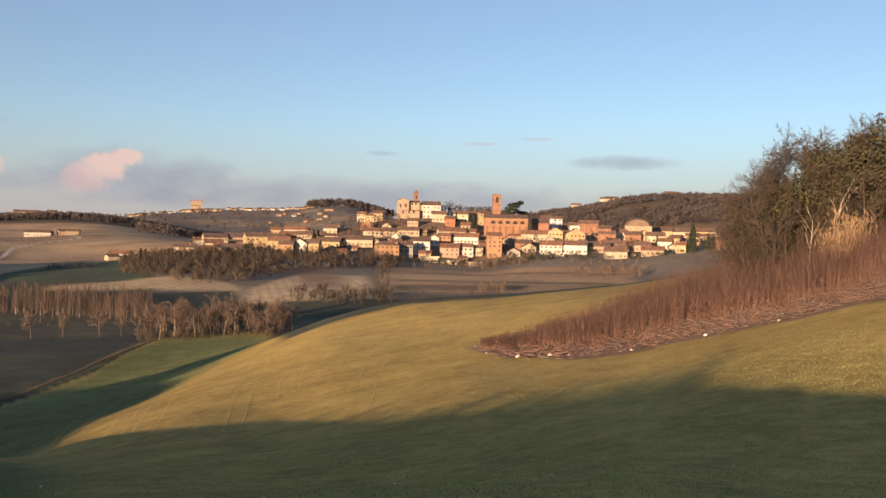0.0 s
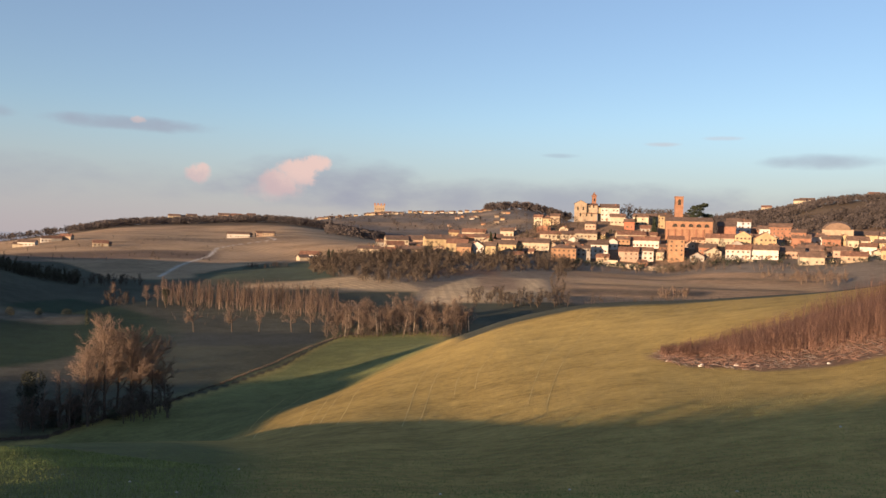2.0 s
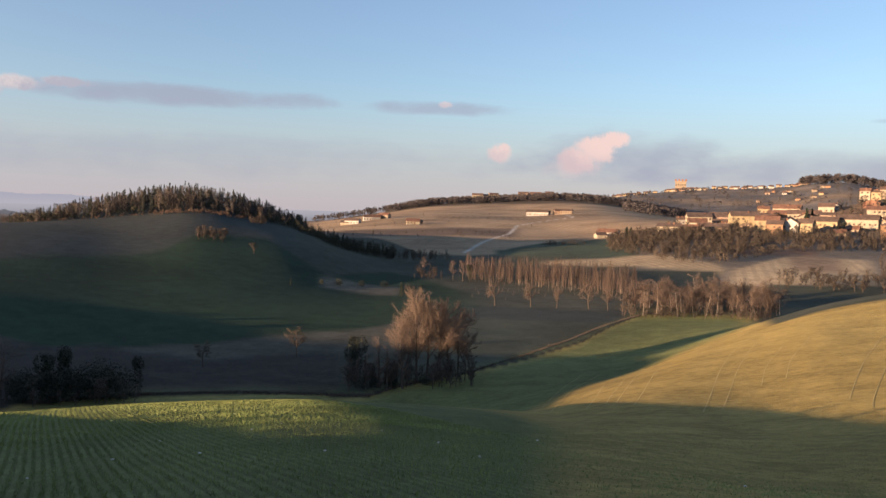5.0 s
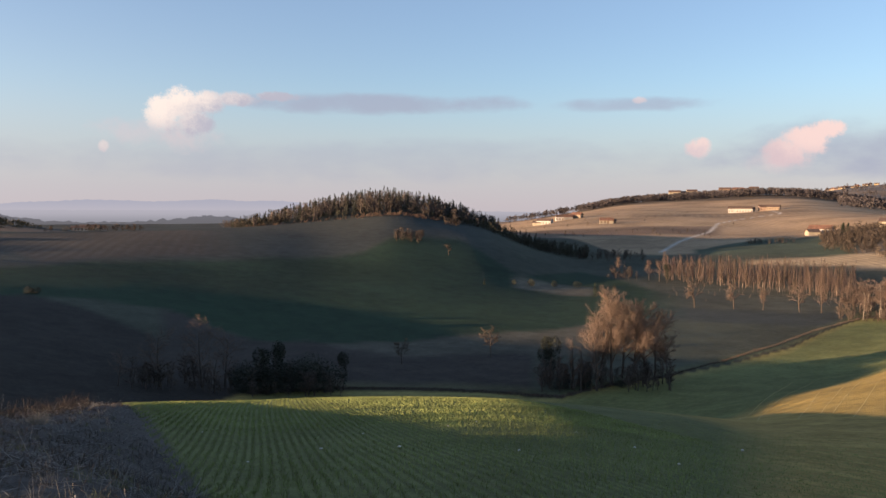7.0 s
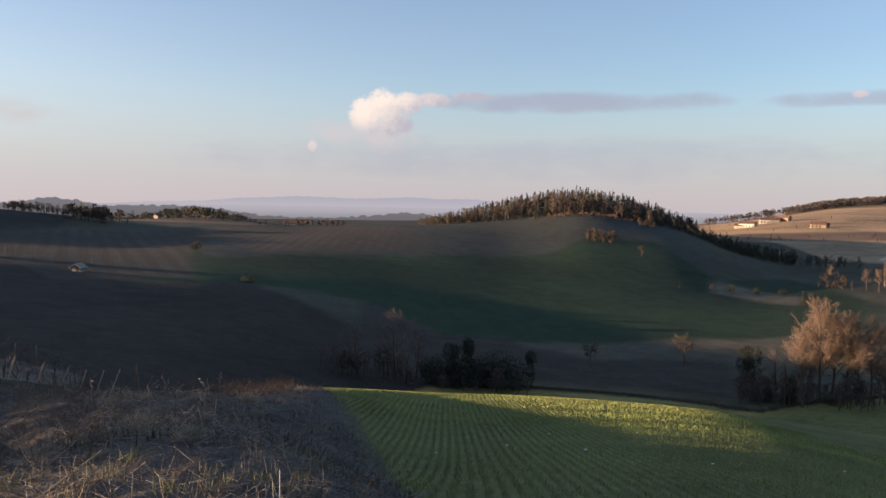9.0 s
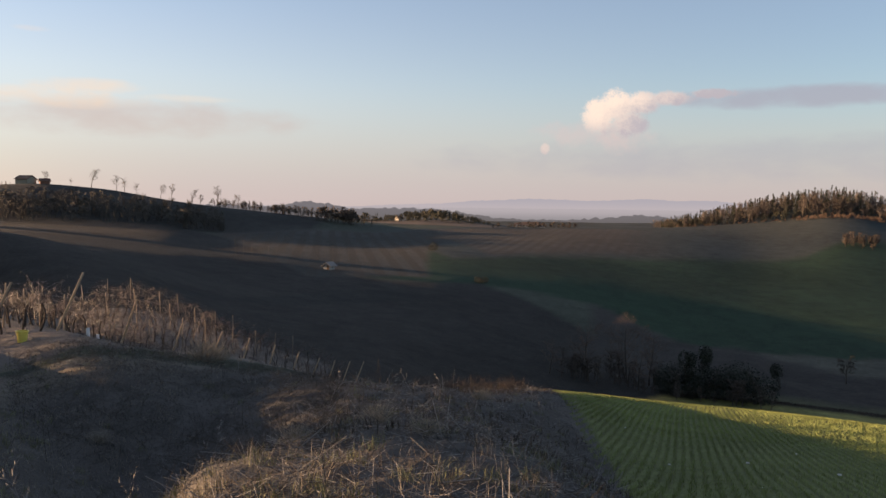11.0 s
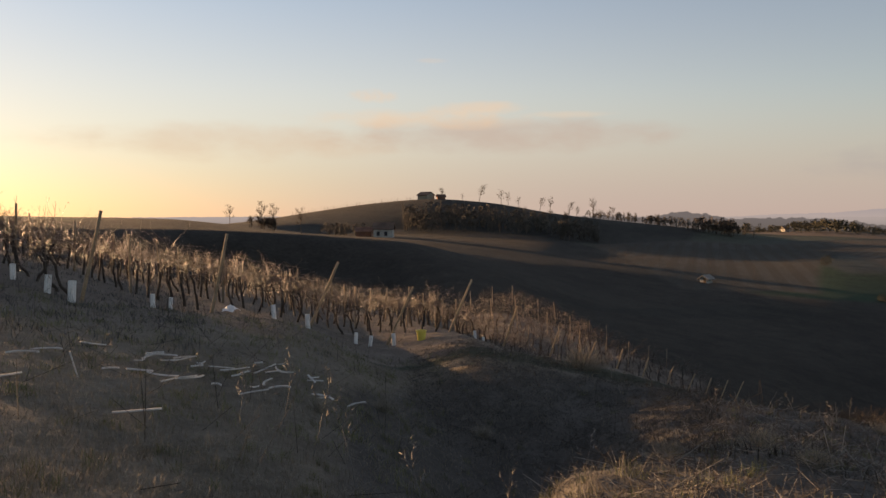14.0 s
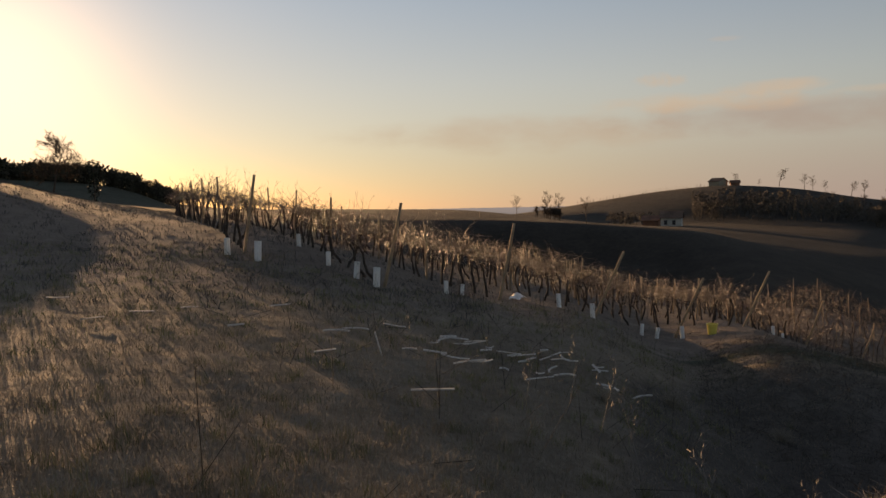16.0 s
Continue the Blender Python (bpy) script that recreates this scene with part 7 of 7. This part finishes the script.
def build_wheel_tracks():
    """Thin lines that wheels pressed into the wheat on the spur."""
    verts, faces = [], []
    rnd = random.Random(17)
    for k in (0, 1, 2, 4, 5, 7):
        first, last = rnd.uniform(48, 66), rnd.uniform(84, 132)
        drift = rnd.uniform(-.5, .5)
        for off in (0.0, 1.25 + rnd.uniform(-.15, .15)):
            a0 = 25.0 - 2.9 * k + off + drift
            way = np.linspace(0, 1, 60)
            d = first + (last - first) * way + rnd.uniform(-4, 4)
            az = np.interp(d, [50, 74, 104, 132], [a0, a0 - .9, a0 - 2.4, a0 - 4.2]) + 0.10 * np.sin(way * 7 + k)
            pts = [bearing(a, q) for a, q in zip(az, d)]
            for i, p in enumerate(pts):
                w = (pts[min(i + 1, 59)] - pts[max(i - 1, 0)]).normalized()
                side = Vector((-w.y, w.x, 0)) * 0.028
                for q in (p - side, p + side):
                    verts.append((q.x, q.y, ground_height(q.x, q.y) + 0.018))
                if i:
                    b = len(verts)
                    faces.append((b - 4, b - 3, b - 1, b - 2)[::-1])
    tagged(new("wheel_tracks", mesh_from("wheel_tracks", verts, faces, plain("pressed_wheat", (0.420, 0.315, 0.110), 0.95, 0.3, 0.2, 3.0, 0.0))),
           "thin wheel lines pressed into the wheat", "tracks", kind="stuff")


def build_bank():
    field = lambda a, d: ~((a < 68.5) & (d > np.interp(a, [56, 61, 62.8, 64.8, 66.4, 68.5], [4, 5, 9, 15, 22, 40])))
    rim = lambda a: np.interp(a, [60, 68, 74, 79, 83, 95, 105, 118, 126, 140, 155], [8, 38, 27, 21, 19, 23, 24, 24, 22, 26, 32])
    bank = lambda a, d: field(a, d) & (d < rim(a))
    hollow = lambda a, d: (a > 61) & (a < 112) & (d < np.interp(a, [62, 68, 80, 92, 96, 112], [9, 30, 22, 21, 14, 10]))
    thin = np.random.RandomState(63)

    def patchy(a, d):
        """Bare patches in the cover of the hump."""
        px, py = -d * np.sin(np.radians(a)), d * np.cos(np.radians(a))
        f = np.sin(px * 2.3 + 1.6 * np.sin(py * 1.7)) + np.sin(py * 2.9 + 1.4 * np.sin(px * 2.1)) + 0.6 * np.sin(px * 5.7 + py * 4.1)
        return f > thin.uniform(-1.6, 0.8, len(a))

    x, y = sector(64, 42000, (60, 156), (2.6, 36), lambda a, d: bank(a, d) & ((a > 96) | patchy(a, d)) & (~hollow(a, d) | (thin.uniform(0, 1, len(a)) < 0.45)), 0.0)
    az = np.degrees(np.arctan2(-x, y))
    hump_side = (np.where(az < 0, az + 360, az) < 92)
    for name, label, mine, mat in (("dry_grass", "dry winter grass on the bank", ~hump_side, DRY), ("rotten_grass", "grey rotten grass matted over the hump", hump_side, DRY_SHADED)):
        high, lean = (0.05, 1.9) if mat is DRY_SHADED else (0.095, 1.2)
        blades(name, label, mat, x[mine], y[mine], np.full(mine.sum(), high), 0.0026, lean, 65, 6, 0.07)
    x, y = sector(66, 760, (60, 156), (2.6, 26), bank, 0.0)
    blades("grass_tufts", "yellow-green grass tufts on the bank", GREEN_GRASS, x, y, np.full(len(x), 0.13), 0.0022, 0.6, 67, 26, 0.045)
    x, y = sector(68, 520, (60, 156), (3, 36), lambda a, d: bank(a, d) & ((a > 92) | (thin.uniform(0, 1, len(a)) < 0.3)), 0.0)
    blades("straw_tufts", "tall straw tufts on the bank", DRY, x, y, np.full(len(x), 0.24), 0.0018, 0.6, 69, 14, 0.05)
    # chopped stalks on the hump
    hump = lambda a, d: bank(a, d) & patchy(a, d) & (a < np.interp(d, [3, 5.5, 7.4, 10.5, 16, 30], [112, 99, 93, 88, 83.5, 80]))
    x, y = sector(70, 8000, (61, 112), (2.6, 30), hump, 0.0)
    sticks("chopped_stalks", "chopped dry stalks lying over the bank", STALK, x, y, 0.20, 0.0026, 71, 0.34, 0.06)
    x, y = sector(72, 7000, (61, 112), (2.6, 30), hump, 0.0)
    sticks("dark_stalks", "dark broken stems lying over the bank", TWIG_GREY, x, y, 0.3, 0.0022, 73, 0.5, 0.06)
    x, y = sector(74, 900, (78, 140), (3.5, 24), bank, 0.3)
    sticks("weed_stems", "thin dry weed stems standing in the hollow", TWIG_GREY, x, y, 0.6, 0.004, 75, 1.0, 0.02, "weeds")
    x, y = sector(76, 5000, (70, 82), (22, 48), lambda a, d: np.abs(d - np.interp(a, [68, 74, 82], [36, 27, 52])) < 7, 0.5)
    sticks("bramble", "dark bramble stems along the edge of the bank", TWIG_GREY, x, y, 0.45, 0.005, 77, 0.8, 0.10, "weeds")
    x, y = sector(78, 3500, (84, 160), (18, 70), None, 0.5)
    blades("vineyard_grass", "withered grass between the rows of vines", DRY, x, y, np.full(len(x), 0.13), 0.010, 0.8, 79, 3, 0.06)
    # matted grass on the flank of the hump and on the edge of the hollow
    rnd = np.random.RandomState(82)
    a, d = np.concatenate([rnd.uniform(83, 94, 2600), rnd.uniform(94, 104, 1900)]), np.concatenate([rnd.uniform(9, 23, 2600), rnd.uniform(14, 25, 1900)])
    x, y = -d * np.sin(np.radians(a)), d * np.cos(np.radians(a))
    blades("matted_grass", "matted grey winter grass on the flank of the bank", DRY_SHADED, x, y, np.full(len(x), 0.09), 0.003, 1.6, 83, 7, 0.08)
    sticks("flank_stalks", "broken stems lying on the flank of the bank", TWIG_GREY, x[::2], y[::2], 0.4, 0.003, 84, 0.5, 0.08)
    x, y = sector(96, 2600, (62, 100), (4, 34), hump, 0.5)
    sticks("broken_stems", "pale broken stems strewn over the hump", STALK, x, y, 0.34, 0.006, 97, 0.45, 0.05)
    # tussocks that break up the far half of the bank
    x, y = sector(86, 1500, (61, 100), (7, 40), bank, 0.6)
    blades("tussocks", "coarse grey tussocks over the end of the bank", DRY_SHADED, x, y, np.full(len(x), 0.11), 0.006, 1.5, 87, 16, 0.12)
    x, y = sector(88, 500, (61, 84), (8, 40), bank, 0.6)
    blades("dark_tussocks", "dark withered weeds over the end of the bank", TWIG_GREY, x, y, np.full(len(x), 0.15), 0.007, 1.3, 89, 14, 0.14)
    x, y = sector(92, 700, (102, 156), (9, 26), bank, 0.5)
    blades("turf_tufts", "dark turf tufts on the meadow before the vines", GREEN_GRASS, x, y, np.full(len(x), 0.13), 0.005, 1.0, 93, 16, 0.12)
    x, y = sector(94, 3600, (118, 157), (14, 80), None, 0.6)
    blades("meadow_tufts", "short tufts of withered grass on the rising meadow", DRY_SHADED, x, y, np.full(len(x), 0.16), 0.008, 1.0, 95, 10, 0.14)
    # weeds along the ditch
    rnd = np.random.RandomState(80)
    a = rnd.uniform(17, 60, 2400)
    d = np.interp(a, [17, 19, 24, 27, 31, 35, 38, 48, 54, 60], [219, 218, 168, 148, 129, 120, 112, 115, 115, 112]) * (1 + rnd.normal(0, 0.004, len(a)))
    blades("ditch_weeds", "dark weeds along the ditch", BARK, -d * np.sin(np.radians(a)), d * np.cos(np.radians(a)), np.full(len(a), 0.26), 0.04, 0.5, 81, 3, 0.2)


def tall_weed(seed):
    s = Skeleton(seed)
    s.branch(Vector((0, 0, -0.05)), Vector((s.rnd.uniform(-.2, .2), s.rnd.uniform(-.2, .2), 1)).normalized(), 1.0, 0.007, 0, [(6, 0.4, 45, 0.3, 0.3), (3, 0.3, 45, 0.4, 0.2)])
    co, tri = [], []
    for c, t in s.parts.values():
        tri += [tuple(i + len(co) for i in f) for f in t]
        co += [tuple(v) for v in c]
    return mesh_tris("dry_weed", np.array(co), np.array(tri), STALK)


def dry_bush():
    """A round bush of fine withered stems."""
    rnd = np.random.RandomState(85)
    co, tri = [], []
    for k in range(420):
        d = rnd.normal(size=3)
        d[2] = abs(d[2]) + 0.25
        d /= np.linalg.norm(d)
        p, w = np.array([rnd.normal(0, .05), rnd.normal(0, .05), -0.05]), rnd.normal(size=3) * 0.0025
        for j in range(3):
            q = p + d * rnd.uniform(0.12, 0.24)
            b = len(co)
            co += [p - w, p + w, q]
            tri.append((b, b + 1, b + 2))
            p = p + (q - p) * 0.9
            d = d + rnd.normal(size=3) * 0.25
            d /= np.linalg.norm(d)
    return mesh_tris("dry_bush", np.array(co), np.array(tri), DRY)


def build_litter():
    bush = dry_bush()
    for az, r, s in ((92.2, 22.3, 1.5), (91.4, 22.8, 1.1), (80.5, 9.5, 0.6), (86.0, 8.2, 0.5), (77.0, 8.0, 0.5), (99.0, 15.0, 0.6), (106.0, 14.0, 0.6), (110.5, 11.5, 0.5), (73.0, 20.0, 0.7)):
        o = thing("dry_bush", "round bush of fine withered tan stems", "bush", group="dry bushes", data=bush)
        o.matrix_basis = Matrix.Translation(on_ground(az, r)) @ pose(0, 0, 0, 0, 0, az * 37) @ Matrix.Scale(s, 4)
    rnd = random.Random(90)
    weeds = [tall_weed(300 + k) for k in range(4)]
    for az, r, s in ((97, 7.5, .8), (92, 9, 1.0), (88, 11, .9), (84, 13, .9), (80, 9, .7), (76, 12, .8), (72, 14, .7), (103, 8, 1.1), (108, 8.5, 1.2), (111, 9, 1.3), (113, 10, 1.1), (116, 9.5, 1.0), (119, 11, .7), (105, 12, 1.0), (100, 11, .9),
                     (95, 13, .8), (66, 10, .6), (69, 17, .7), (86, 20, .8), (90, 21, .9), (78, 18, .8), (75, 24, .8), (64.5, 13, .6), (124, 12, .6), (110, 13, 1.2)):
        w = thing("dry_weed", "dry branching weed stalk standing on the bank", "weed", group="weed stalks", data=rnd.choice(weeds))
        w.matrix_basis = Matrix.Translation(on_ground(az, r)) @ pose(0, 0, 0, rnd.uniform(-15, 15), rnd.uniform(-15, 15), rnd.uniform(0, 360)) @ Matrix.Scale(s * 0.8, 4)
    laths = []
    for k in range(3):
        v, f = [], []
        bend = (0.0, 0.03, -0.05)[k]
        for i in range(5):
            x = -0.5 + i / 4
            y = bend * (1 - (2 * x) ** 2) * 2
            v += [(x, y - .017, 0), (x, y + .017, 0), (x, y + .015, .018), (x, y - .015, .016)]
        for i in range(4):
            b = 4 * i
            f += [(b + j, b + 4 + j, b + 4 + (j + 1) % 4, b + (j + 1) % 4) for j in range(4)]
        f += [(3, 2, 1, 0), (16, 17, 18, 19)]
        laths.append(mesh_from("lath", v, f, PALE_WOOD))
    def lath(az, r, long, turn, tilt=0.0, up=0.03):
        o = thing("lath", "pale weathered lath lying in the dry grass", "lath", group="heap of laths", data=rnd.choice(laths))
        o.matrix_basis = Matrix.Translation(on_ground(az, r, -up)) @ pose(0, 0, 0, rnd.uniform(-10, 10), tilt, turn) @ Matrix.Diagonal((long, 1.0, 1.0, 1))
    lath(122.5, 9.1, 0.5, 122, 0, 0.07)
    for k in range(38):
        az = rnd.gauss(116.0, 3.8) if k % 4 else rnd.uniform(110, 130)
        lath(az, rnd.uniform(11.2, 13.8), rnd.uniform(0.12, 0.5), az + rnd.gauss(0, 24), rnd.gauss(0, 7), rnd.uniform(0.06, 0.15))
    lath(126.3, 11.2, 0.35, 120, 75, 0.15)
    for az, r in ((136, 12), (139, 13.5), (142, 13), (145, 12.5), (133, 14.5), (147, 15), (130, 10.5)):
        lath(az, r, rnd.uniform(0.2, 0.45), az + rnd.uniform(-30, 30), 0, 0.07)


build_coppice()
build_reeds()
build_wheat()
build_wheel_tracks()
build_bank()
build_litter()
